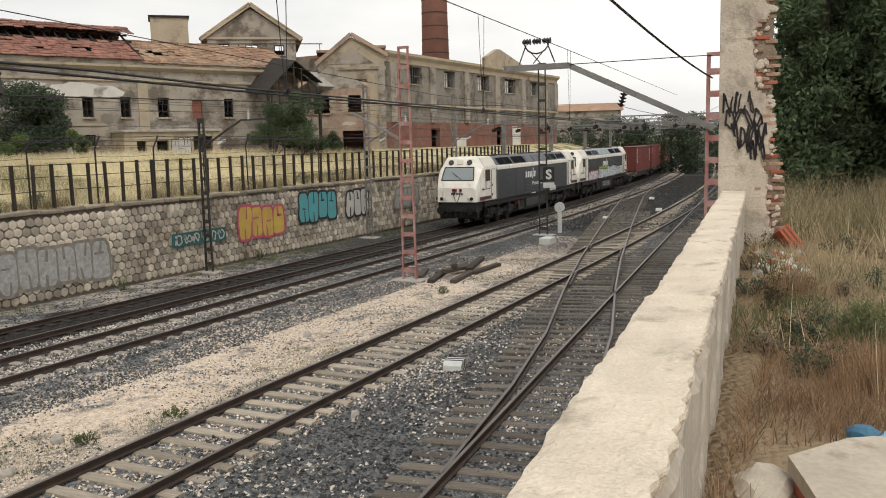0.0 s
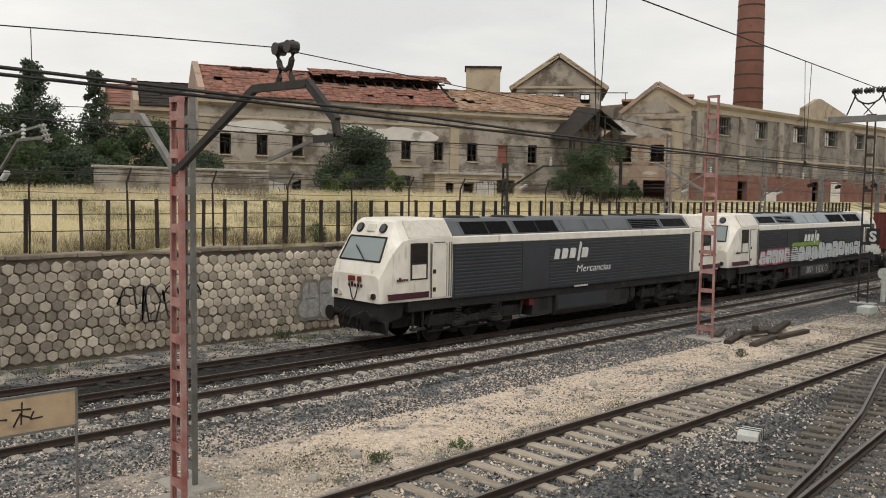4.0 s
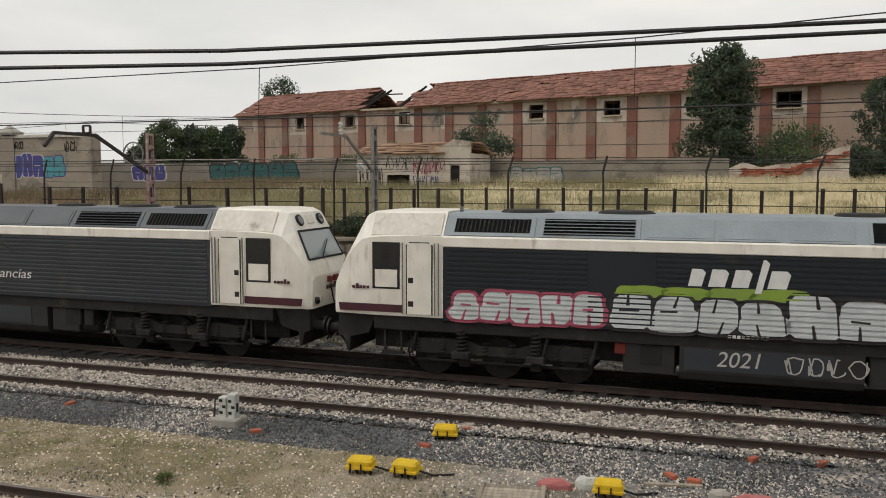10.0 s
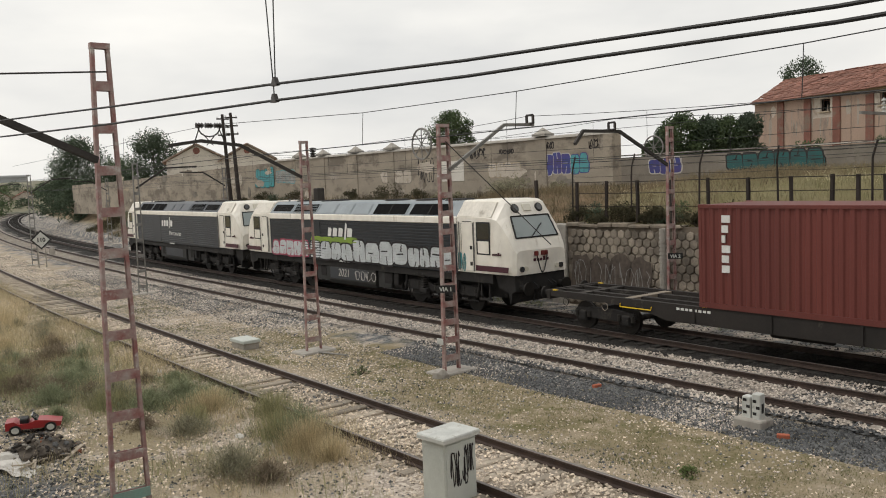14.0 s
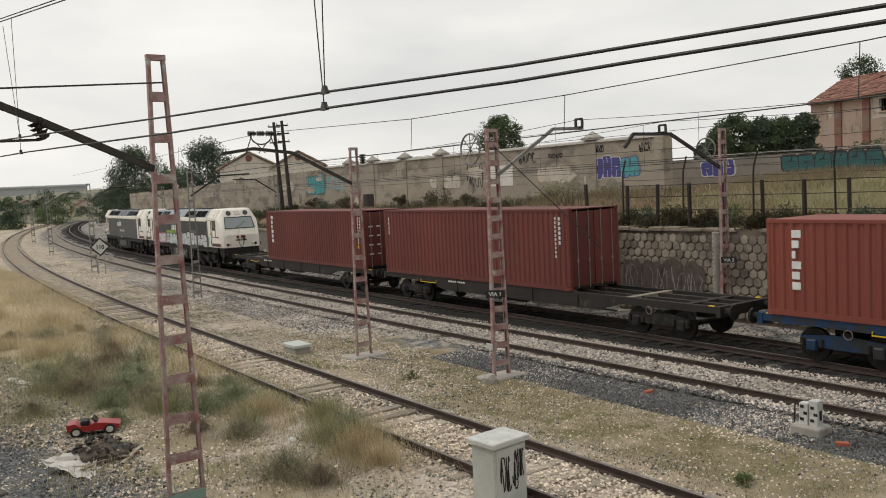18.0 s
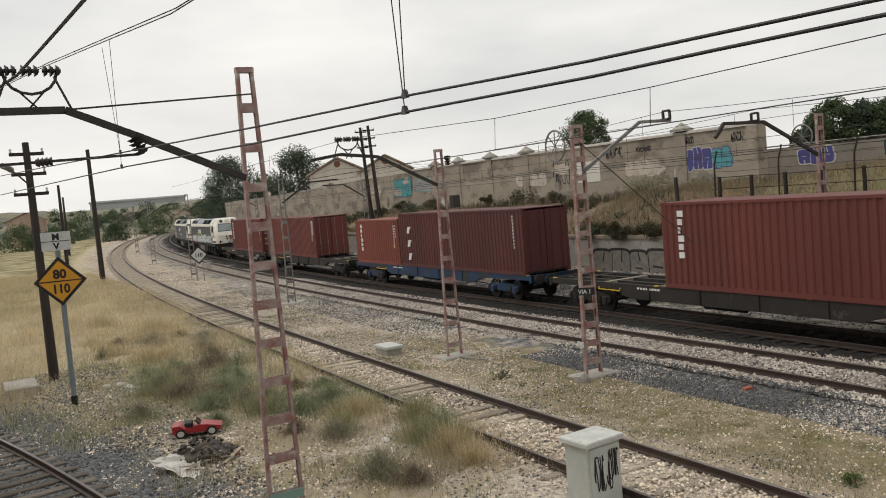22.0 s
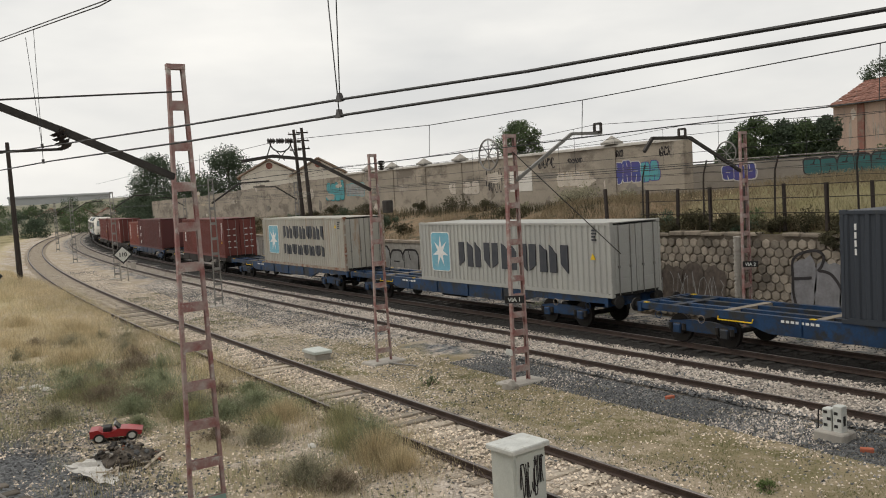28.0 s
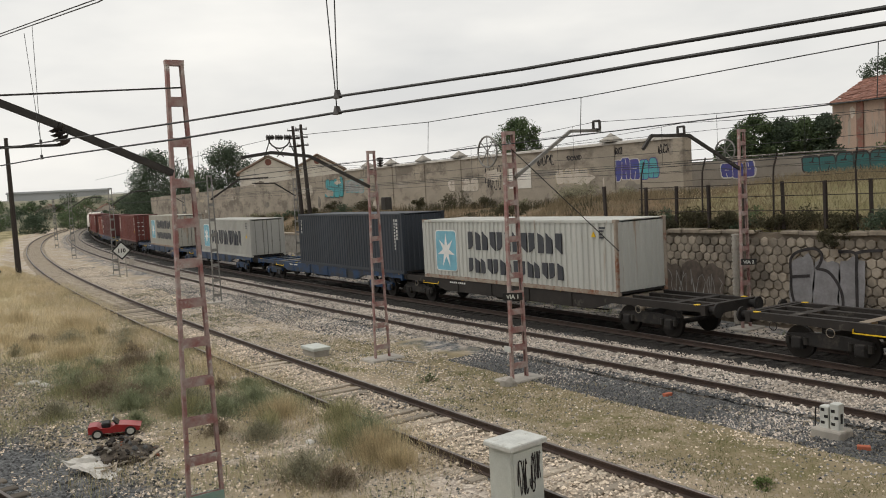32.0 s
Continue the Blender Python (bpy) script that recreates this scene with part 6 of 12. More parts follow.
def flat_wagon(label, paint):
    """A 60-foot container flat: side sills with a deeper middle, cross members, spigots, buffers and two bogies."""
    t = thing("flat_wagon", label, "wagon", group="container flats of the freight train")
    L = 9.55
    for sy in (-1, 1):
        y0, y1 = sorted((sy * 1.18, sy * 1.02))
        part("side_sill", Shape().prism([(-L, 0.98), (-L, 1.18), (L, 1.18), (L, 0.98), (5.6, 0.94), (4.6, 0.66), (-4.6, 0.66), (-5.6, 0.94)], y0, y1), M[paint], t)
        y2, y3 = sorted((sy * 0.5, sy * 0.3))
        part("centre_sill", Shape().box(-L, y2, 0.86, L, y3, 1.16), M[paint], t)
        part("grab_rail", Shape().tube([(-6.3, sy * 1.2, 1.02), (-6.3, sy * 1.24, 0.92), (-5.1, sy * 1.24, 0.92), (-5.1, sy * 1.2, 1.02)], 0.02, 5), M["yellow"], t)
        for x in (-3.6, -1.2, 1.2, 3.6):
            part("sill_rib", Shape().box(x - 0.04, min(sy * 1.19, sy * 1.215), 0.68, x + 0.04, max(sy * 1.19, sy * 1.215), 1.16), M[paint], t)
        for x in (-8.6, -6.9, 6.9, 8.6):
            part("hand_wheel" if abs(x) < 7 else "tie_ring", Shape().tube([(x + 0.12 * math.cos(a), sy * 1.25, 0.86 + 0.12 * math.sin(a)) for a in np.linspace(0, 2 * math.pi, 13)], 0.012, 5), M["deck" if abs(x) < 7 else paint], t)
        mk = Shape()
        for k in range(8):
            mk.box(-4.2 + 0.15 * k, min(sy * 1.178, sy * 1.19), 1.02, -4.1 + 0.15 * k, max(sy * 1.178, sy * 1.19), 1.09)
        part("number_marking", mk, M["white_mark"], t)
    for x in (-9.4, -8.2, -6.2, -3.2, -0.2, 2.8, 5.8, 8.2, 9.4):
        part("cross_member", Shape().box(x - 0.14, -1.03, 1.02, x + 0.14, 1.03, 1.165), M[paint if abs(x) > 7 else "deck"], t)
    for x in (-9.2, -3.25, 3.0, 9.2):
        for sy in (-1, 1):
            part("twist_lock", Shape().bev(x - 0.09, sy * 1.12 - 0.06, 1.17, x + 0.09, sy * 1.12 + 0.06, 1.2, 0.008), M["yellow"], t)
    for sx in (-1, 1):
        hs = part("head_stock", Shape().box(min(sx * L, sx * (L - 0.16)), -1.2, 0.88, max(sx * L, sx * (L - 0.16)), 1.2, 1.19), M[paint], t)
        for y in (-0.95, 0.95):
            part("buffer", Shape().rod((sx * L, y, 1.04), (sx * (L + 0.26), y, 1.04), 0.11, 10).rod((sx * (L + 0.26), y, 1.04), (sx * (L + 0.32), y, 1.04), 0.22, 14), M["under"], hs)
        bx = sx * 7.1
        bg = part("bogie", Shape().box(bx - 0.15, -1.0, 0.55, bx + 0.15, 1.0, 0.85), M["under"], t, "two-axle bogie")
        frame_paint = M[paint if paint == "blue_wagon" else "under"]
        for y in (-1.0, 1.0):
            part("bogie_frame", Shape().prism([(bx - 1.25, 0.52), (bx - 1.2, 0.68), (bx - 0.4, 0.76), (bx + 0.4, 0.76), (bx + 1.2, 0.68), (bx + 1.25, 0.52), (bx + 0.5, 0.4), (bx - 0.5, 0.4)], y - 0.06, y + 0.06), frame_paint, bg)
            for dx in (-0.9, 0.9):
                part("axle_box", Shape().bev(bx + dx - 0.15, y - 0.13 if y < 0 else y + 0.02, 0.33, bx + dx + 0.15, y - 0.02 if y < 0 else y + 0.13, 0.6, 0.03), frame_paint, bg)
                for ds in (-0.27, 0.27):
                    part("spring", Shape().rod((bx + dx + ds, y * 1.06, 0.42), (bx + dx + ds, y * 1.06, 0.62), 0.07, 8), M["spring"], bg)
        for dx in (-0.9, 0.9):
            wheelset(bg, bx + dx, 0.46, True)
    part("brake_gear", Shape().rod((-5, -0.7, 0.6), (5, -0.7, 0.6), 0.03, 6).rod((-1.5, -0.6, 0.62), (0.2, -0.6, 0.62), 0.16, 12), M["under"], t)
    return t


WAGON_AT = [51.9, 71.9, 92.3, 112.6, 133.0, 152.4, 172.9, 190.6, 211.2]          # middles, counted back from the leading body's front
BLUE, BROWN = "blue container flat wagon with yellow fittings", "grimy brown container flat wagon"
WAGONS = [flat_wagon(BLUE if k in (2, 4, 5, 6) else BROWN, "blue_wagon" if k in (2, 4, 5, 6) else "brown_wagon") for k in range(9)]
RED = "rust-red corrugated shipping container"
BOXES = [  # front edge, label, length, height, paint, marks
    (48.5, RED + " with upright white lettering", 12.3, 2.9, "box_red", marks_column, False),
    (62.65, RED + " with pale data marks", 12.6, 2.9, "box_red", marks_plain, False),
    (83.1, "short orange-red shipping container with white lettering column", 6.06, 2.59, "box_orange", marks_column, False),
    (89.3, "dark red shipping container with slanted white shapes", 12.19, 2.9, "box_dark_red", marks_shapes, False),
    (109.9, RED + " with white lettering column", 12.19, 2.9, "box_red", marks_column, False),
    (130.3, "worn cream shipping container with blue star panel, rust streaks", 12.19, 2.9, "box_cream", marks_two_lines, True),
    (150.0, "pale grey shipping container with blue star panel", 12.19, 2.59, "box_grey", marks_one_line, False),
    (170.5, "anthracite grey corrugated shipping container", 12.19, 2.9, "box_anthracite", marks_plain, False, -1),
    (184.4, "weathered white shipping container with blue star panel and rusty corner", 12.19, 2.59, "box_white", marks_two_lines, True, -1),
    (206.0, "plain yellow corrugated shipping container", 12.19, 2.59, "box_yellow", marks_plain, False),
]
CONTAINERS = [(a + ln / 2, container(lab, ln, h, *rest)) for a, lab, ln, h, *rest in BOXES]

TRAIN_TIMES = [(0, 49.50), (0.5, 46.20), (1, 42.80), (1.5, 39.15), (2, 35.49), (2.5, 31.82), (3, 28.23), (3.5, 24.47), (5.5, 8.68), (6, 4.74), (6.5, 0.51), (7, -3.58), (7.5, -7.50), (8, -11.66), (8.5, -15.88), (9, -20.32), (9.5, -24.53), (10, -28.55), (10.5, -32.82), (11, -37.33), (11.5, -41.70), (12, -45.95), (12.5, -50.02), (13, -54.15), (13.5, -58.47), (14, -62.75), (14.5, -66.98), (16.5, -84.02), (17, -88.21), (17.5, -92.58), (18, -96.89), (18.5, -101.39), (19, -105.81), (19.5, -109.99), (20, -114.30), (20.5, -118.57), (21, -122.83), (21.5, -127.12), (22, -131.43), (22.5, -135.74), (23, -140.04), (23.5, -144.31), (24, -148.56), (24.5, -152.73), (25, -157.18), (25.5, -161.87), (27.5, -178.65), (28, -182.82), (28.5, -187.00), (29, -191.18), (29.5, -195.41), (30, -199.75), (30.5, -204.27), (31, -208.60), (31.5, -212.67), (32, -216.85)]
_xs = np.arange(-330, 400, 0.5)
_ys = np.array([y_main(x) for x in _xs])
_arc = np.concatenate([[0], np.cumsum(np.hypot(0.5, np.diff(_ys)))])
_arc -= np.interp(0, _xs, _arc)


def on_track(s, lift=0.0, base=7.0):
    """The pose on the main track at arc length s: a chord between two points base metres either side."""
    def at(u):
        x = float(np.interp(u, _arc, _xs))
        return Vector((x, y_main(x), lift))
    a, b, c = at(s - base), at(s + base), at(s)
    d = b - a
    return Matrix.Translation((a + b) / 2 * 0.5 + c * 0.5) @ Matrix.Rotation(math.atan2(d.y, d.x), 4, "Z")


def train_front(t):
    ts, ss = [p[0] for p in TRAIN_TIMES], [p[1] for p in TRAIN_TIMES]
    return float(np.interp(t, ts, ss))


def motions():
    times = [p[0] for p in TRAIN_TIMES]
    smooth = {t: train_front(t) for t in times}
    for k, loco in enumerate(LOCOS):
        walk(loco, [(t, on_track(smooth[t] + LG / 2 + LENGTH * k, 0.0, 6.3)) for t in times])
    for mid, wagon in zip(WAGON_AT, WAGONS):
        walk(wagon, [(t, on_track(smooth[t] + mid, 0.0, 7.1)) for t in times])
    for mid, box in CONTAINERS:
        deck = min(WAGON_AT, key=lambda m: abs(m - mid))
        off = mid - deck
        walk(box, [(t, on_track(smooth[t] + deck, 1.19, 7.1) @ Matrix.Translation((off, 0, 0))) for t in times])

# ---- catenary masts, wires, fence ----
def put_on(x, y):
    return ground_z(x, y)


def insulator(parent, a, b, r=0.075, pale=False, n=4):
    a, b = Vector(a), Vector(b)
    s = Shape().rod(a, b, r * 0.35, 8)
    for k in range(n):
        p = a.lerp(b, (k + 0.5) / n)
        d = (b - a).normalized() * 0.025
        s.rod(p - d, p + d, r, 10, r * 0.6)
    return part("insulator", s, M["ceramic_pale" if pale else "ceramic"], parent, "ribbed ceramic insulator")


def lattice_mast(label, x, y, top, w0=0.6, w1=0.3, paint="mast_red2", rung=0.62, turn=0.0, leg=0.095, second=None, group="lattice masts along the line"):
    """A mast of two channel legs tied by flat battens, tapering to the top; its legs stand across the track."""
    z0 = put_on(x, y) - 0.1
    t = thing("catenary_mast", label, "mast", Matrix.Translation((x, y, z0)) @ Matrix.Rotation(radians(turn), 4, "Z"), group)
    h = top - z0
    part("footing", Shape().bev(-0.4, -w0 / 2 - 0.35, -0.2, 0.4, w0 / 2 + 0.35, 0.16, 0.04), M["concrete"], t)
    for sy in (-1, 1):
        g, k = leg * 0.5, leg * 0.14          # an open channel, its back outwards
        prof = [(-g, sy * k), (g, sy * k), (g, -sy * leg * 0.45), (g - k, -sy * leg * 0.45), (g - k, 0.0), (k - g, 0.0), (k - g, -sy * leg * 0.45), (-g, -sy * leg * 0.45)]
        s = Shape().add([(px, sy * w / 2 + py, z) for w, z in ((w0, 0.0), (w1, h)) for px, py in prof], [(i, (i + 1) % 8, 8 + (i + 1) % 8, 8 + i) for i in range(8)] + [tuple(range(8)), tuple(range(8, 16))])
        part("leg", s, M[paint], t)
    z = 0.5
    while z < h - 0.1:
        w = w0 + (w1 - w0) * z / h
        part("batten", Shape().box(-leg * 0.55, -w / 2, z - 0.075, -leg * 0.4, w / 2, z + 0.075).box(leg * 0.4, -w / 2, z - 0.075, leg * 0.55, w / 2, z + 0.075), M[paint], t)
        z += rung
    part("cap", Shape().box(-leg * 0.58, -w1 / 2 - 0.02, h - 0.09, leg * 0.58, w1 / 2 + 0.02, h), M[paint], t)
    return t


def arm(t, pts, r, paint="dark_steel", name="cantilever_arm"):
    """A cantilever of straight bars given in world places, under a mast."""
    inv = t.matrix_world.inverted()
    q = [inv @ Vector(p) for p in pts]
    s = Shape()
    for a, b in zip(q, q[1:]):
        s.beam(a, b, r, r * 1.25)
    return part(name, s, M[paint], t)


def crown(t, at, along=(1, 0, 0)):
    """Three short insulators in a row over a hoop, above an arm."""
    inv = t.matrix_world.inverted()
    c, d = Vector(at), Vector(along)
    hoop = Shape().tube([inv @ (c + d * 0.34 * math.cos(a) + Vector((0, 0, 0.0 + 0.3 * math.sin(a)))) for a in np.linspace(math.pi, 2 * math.pi, 9)], 0.022, 5)
    hoop.rod(inv @ (c + d * 0.3 - Vector((0, 0, 0.06))), inv @ (c + d * 0.5 - Vector((0, 0, 0.55))), 0.018, 5).rod(inv @ (c - d * 0.3 - Vector((0, 0, 0.06))), inv @ (c - d * 0.5 - Vector((0, 0, 0.55))), 0.018, 5)
    hoop.rod(inv @ (c + d * 0.2 - Vector((0, 0, 0.22))), inv @ (c - d * 0.1 - Vector((0, 0, 0.55))), 0.014, 5).rod(inv @ (c - d * 0.2 - Vector((0, 0, 0.22))), inv @ (c + d * 0.1 - Vector((0, 0, 0.55))), 0.014, 5)
    part("hoop", hoop, M["dark_steel"], t)
    for k in (-1, 0, 1):
        insulator(t, inv @ (c + d * (0.28 * k - 0.12) + Vector((0, 0, 0.02))), inv @ (c + d * (0.28 * k + 0.12) + Vector((0, 0, 0.02))), 0.085, n=3)


def box_yoke(t, at):
    """The small square insulator frame on the end of an arm."""
    inv = t.matrix_world.inverted()
    c = Vector(at)
    q = [inv @ (c + Vector((dx, 0, dz))) for dx, dz in ((-0.13, 0), (0.13, 0), (0.13, 0.24), (-0.13, 0.24), (-0.13, 0))]
    s = Shape()
    for a, b in zip(q, q[1:]):
        s.beam(a, b, 0.06, 0.06)
    part("yoke", s, M["ceramic"], t)


def pulley(t, at, r):
    inv = t.matrix_world.inverted()
    c = Vector(at)
    ring = Shape().tube([inv @ (c + Vector((r * math.cos(a), 0, r * math.sin(a)))) for a in np.linspace(0, 2 * math.pi, 25)], 0.028, 5)
    for a in np.linspace(0, math.pi, 5)[:-1]:
        ring.rod(inv @ (c + Vector((r * math.cos(a), 0, r * math.sin(a)))), inv @ (c - Vector((r * math.cos(a), 0, r * math.sin(a)))), 0.014, 4)
    return part("tension_wheel", ring, M["steel"], t, "spoked tensioning wheel")


def plate(t, x, y, z, w, h, text, back="black", ink="white_plate", size=0.16, turn=0):
    p = part("plate", Shape().box(-w / 2, -0.012, -h / 2, w / 2, 0.012, h / 2), M[back], t, at=pose(x, y, z, 0, 0, turn))
    if text:
        words("plate_text", text, size, M[ink], p, pose(0, -0.018, -size * 0.36, 90, 0, 0))
    return p


def words(name, text, size, material, parent, m, squeeze=1.0):
    c = bpy.data.curves.new(name, "FONT")
    c.body, c.size, c.extrude, c.align_x, c.resolution_u, c.offset = text, size, 0.003, "CENTER", 3, 0.006 * size / 0.16
    tmp = bpy.data.objects.new(name, c)
    me = bpy.data.meshes.new_from_object(tmp)
    me.materials.append(material)
    bpy.data.objects.remove(tmp)
    bpy.data.curves.remove(c)
    ob = new(name, me)
    ob.parent = parent
    ob.matrix_local = m @ Matrix.Diagonal((squeeze, 1, 1, 1))
    return ob


# the pair of masts before the field of pale gravel, with a crank arm over the side track
m1 = lattice_mast("red and white flaking lattice mast with crank arm", 7.12, 13.13, 6.64, 0.42, 0.3, "mast_red")
arm(m1, [(7.1, 13.1, 5.42), (7.05, 10.59, 6.57), (7.05, 9.25, 6.54), (7.05, 8.62, 6.02)], 0.085)
arm(m1, [(7.05, 8.66, 6.04), (7.05, 8.6, 5.82), (7.05, 9.1, 5.80)], 0.07)
arm(m1, [(7.05, 9.1, 5.80), (7.05, 10.2, 5.55)], 0.035, "steel", "steady_arm")
arm(m1, [(7.1, 13.2, 5.45), (7.4, 15.1, 6.45), (7.4, 16.4, 6.5)], 0.09, "steel")
inv = m1.matrix_world.inverted()
for dy in (-1, 1):          # two bowed legs under a lobed clamp
    part("bracket_leg", Shape().tube([inv @ Vector((7.05, 9.8 + dy * o, z)) for o, z in ((0.19, 6.57), (0.14, 6.68), (0.12, 6.8), (0.16, 6.9), (0.19, 6.98), (0.13, 7.06))], 0.042, 7), M["dark_steel"], m1)
    part("clamp_disc", Shape().rod(inv @ Vector((6.97, 9.8 + dy * 0.15, 7.06)), inv @ Vector((7.13, 9.8 + dy * 0.15, 7.06)), 0.085, 12), M["ceramic"], m1)
part("bracket_rung", Shape().tube([inv @ Vector((7.05, 9.68, 6.82)), inv @ Vector((7.05, 9.8, 6.76)), inv @ Vector((7.05, 9.92, 6.82))], 0.03, 6), M["dark_steel"], m1)
part("clamp", Shape().rod(inv @ Vector((7.05, 9.62, 7.1)), inv @ Vector((7.05, 9.98, 7.09)), 0.055, 10), M["dark_steel"], m1)
m1b = lattice_mast("grey steel lattice mast on a concrete footing", 7.72, 13.9, 6.83, 0.4, 0.3, "steel")
m2 = lattice_mast("slim red and white lattice mast on gravel", 29.6, 15.8, 8.85, 0.62, 0.42, "mast_red", 0.72)
arm(m2, [(29.6, 16.0, 5.3), (29.6, 18.2, 6.4)], 0.07, "steel")
ms = lattice_mast("dark lattice mast with white letter sign", 46.1, 16.1, 9.4, 0.5, 0.42, "dark_steel", 0.9)
plate(ms, -0.3, -0.45, 3.6, 0.62, 0.78, "S", "black", "white_plate", 0.72, turn=-70)
plate(ms, -0.3, -0.45, 2.98, 0.62, 0.3, "", "white_plate", turn=-70)
part("white_notice", Shape().box(-0.45, -0.6, 2.7, 0.45, -0.56, 2.95), M["white_plate"], ms)
mr = lattice_mast("wide brick-red lattice mast beside the parapet", 22.8, 3.16, 7.2, 0.5, 0.42, "mast_red", 0.55, 0, 0.13)
arm(mr, [(22.75, 3.2, 5.32), (22.3, 6.82, 7.07), (22.2, 8.6, 7.07)], 0.12, "steel")
crown(mr, (22.2, 7.67, 7.72), (0, 1, 0))
inv = mr.matrix_world.inverted()
insulator(mr, inv @ Vector((22.5, 5.4, 6.3)), inv @ Vector((22.5, 5.5, 5.95)), 0.11)
ma = lattice_mast("tall leaning red lattice mast with flaking paint", -14.2, 4.85, 7.4, 0.62, 0.26, "mast_red2", 0.66)
arm(ma, [(-13.9, 4.6, 5.57), (-13.4, 2.87, 6.28), (-13.4, 1.96, 6.67), (-13.4, 0.2, 6.66)], 0.08)
part("painted_batten", Shape().box(-0.064, -0.3, 0.42, -0.053, 0.3, 0.58).box(0.053, -0.3, 0.42, 0.064, 0.3, 0.58), M["teal_paint"], ma, "batten with faded teal paint")
crown(ma, (-13.4, 1.56, 7.2), (0, 1, 0))
inv = ma.matrix_world.inverted()
insulator(ma, inv @ Vector((-13.4, 2.85, 6.25)), inv @ Vector((-13.4, 2.95, 6.0)), 0.12)
arm(ma, [(-13.4, 2.9, 6.0), (-13.4, 1.0, 5.94)], 0.03, name="registration_arm")
insulator(ma, inv @ Vector((-13.4, 1.72, 5.96)), inv @ Vector((-13.4, 1.5, 5.95)), 0.07)
arm(ma, [(-14.1, 4.9, 6.95), (-13.4, 1.9, 6.67)], 0.02, name="stay_wire")
mb = lattice_mast("red flaking lattice mast with spoked tension wheel and platform plate", -18.3, 15.1, 6.56, 0.55, 0.34, "mast_red2", 0.5, 0, 0.11)
arm(mb, [(-18.2, 15.2, 5.31), (-18.2, 17.3, 6.55), (-18.2, 18.5, 6.57)], 0.07, "steel")
box_yoke(mb, (-18.2, 18.35, 6.6))
pulley(mb, (-18.8, 14.75, 6.05), 0.42)
plate(mb, 0.27, -0.32, 2.47, 0.52, 0.2, "VIA 1", "black", "white_plate", 0.15, turn=48)
plate(mb, -0.02, -0.36, 1.0, 0.26, 0.16, "", "white_plate")
arm(mb, [(-18.4, 15.0, 6.3), (-16.2, 17.0, 3.2)], 0.02, name="stay_wire")
mc = lattice_mast("grey and red lattice mast with long crank arm", -23.8, 13.95, 6.43, 0.55, 0.25, "mast_red2", 0.7, 0, 0.085)
arm(mc, [(-23.75, 13.8, 5.3), (-23.7, 11.76, 6.3), (-23.7, 10.54, 6.43), (-23.7, 9.6, 6.3)], 0.075)
crown(mc, (-23.7, 10.82, 6.85), (0, 1, 0))
inv = mc.matrix_world.inverted()
insulator(mc, inv @ Vector((-23.5, 14.1, 6.2)), inv @ Vector((-23.5, 14.1, 5.9)), 0.12)
part("signal_box", Shape().bev(-0.15, 0.35, 4.9, 0.15, 0.6, 5.3, 0.03), M["dark_steel"], mc)
md = lattice_mast("red lattice mast before the stone wall with tension wheel", -18.4, 25.4, 6.6, 0.45, 0.3, "mast_red2", 0.6)
arm(md, [(-18.4, 25.3, 5.24), (-18.4, 22.68, 6.41), (-18.4, 20.9, 6.41), (-18.4, 20.5, 6.0)], 0.08)
box_yoke(md, (-18.4, 22.3, 6.45))
pulley(md, (-19.0, 25.3, 5.9), 0.4)
plate(md, 0.42, -0.36, 2.48, 0.5, 0.2, "VIA 2", "black", "white_plate", 0.15, turn=40)
for x, top, paint in ((28.95, 6.45, "dark_steel"), (42.6, 8.5, "steel"), (7.8, 6.8, "steel"), (-10.1, 6.7, "steel"), (54.8, 8.5, "steel")):
    m = lattice_mast("grey lattice mast at the foot of the stone wall", x, y_wall(x) - 0.75, top, 0.4, 0.28, paint)
    yy = y_wall(x) - 0.75
    arm(m, [(x, yy, 5.2), (x, yy - 2.2, 6.3), (x, yy - 3.9, 6.3)], 0.06, paint)
    inv = m.matrix_world.inverted()
    insulator(m, inv @ Vector((x, yy - 2.6, 6.3)), inv @ Vector((x, yy - 2.6, 6.7)), 0.07, True)
    insulator(m, inv @ Vector((x, yy - 0.9, 5.3)), inv @ Vector((x, yy - 1.3, 5.5)), 0.09, True)
    if x == 7.8:
        for dy in (-0.5, -0.75):
            insulator(m, inv @ Vector((x + 1.1, yy + dy, 6.85)), inv @ Vector((x + 1.3, yy + dy, 6.35)), 0.09, True)
        arm(m, [(x, yy, 6.4), (x + 1.2, yy - 0.6, 6.85)], 0.05, "steel")
# lighter masts far along both ways
for x, dy, top in ((-44, -3.0, 6.5), (-70, -3.2, 6.6), (-98, -3.2, 6.6), (-130, -3.2, 6.7), (-58, 3.6, 6.5), (-92, 3.6, 6.5), (-165, -3.0, 6.7)):
    m = lattice_mast("distant grey lattice mast along the curve", x, (y_second(x) + dy) if dy < 0 else y_main(x) + dy, top, 0.45, 0.25, "steel", 0.8, 0, 0.08)
    yy = (y_second(x) + dy) if dy < 0 else y_main(x) + dy
    s = 1 if dy < 0 else -1
    arm(m, [(x, yy, 5.2), (x, yy + s * 1.6, 6.2), (x, yy + s * 3.3, 6.25)], 0.07)
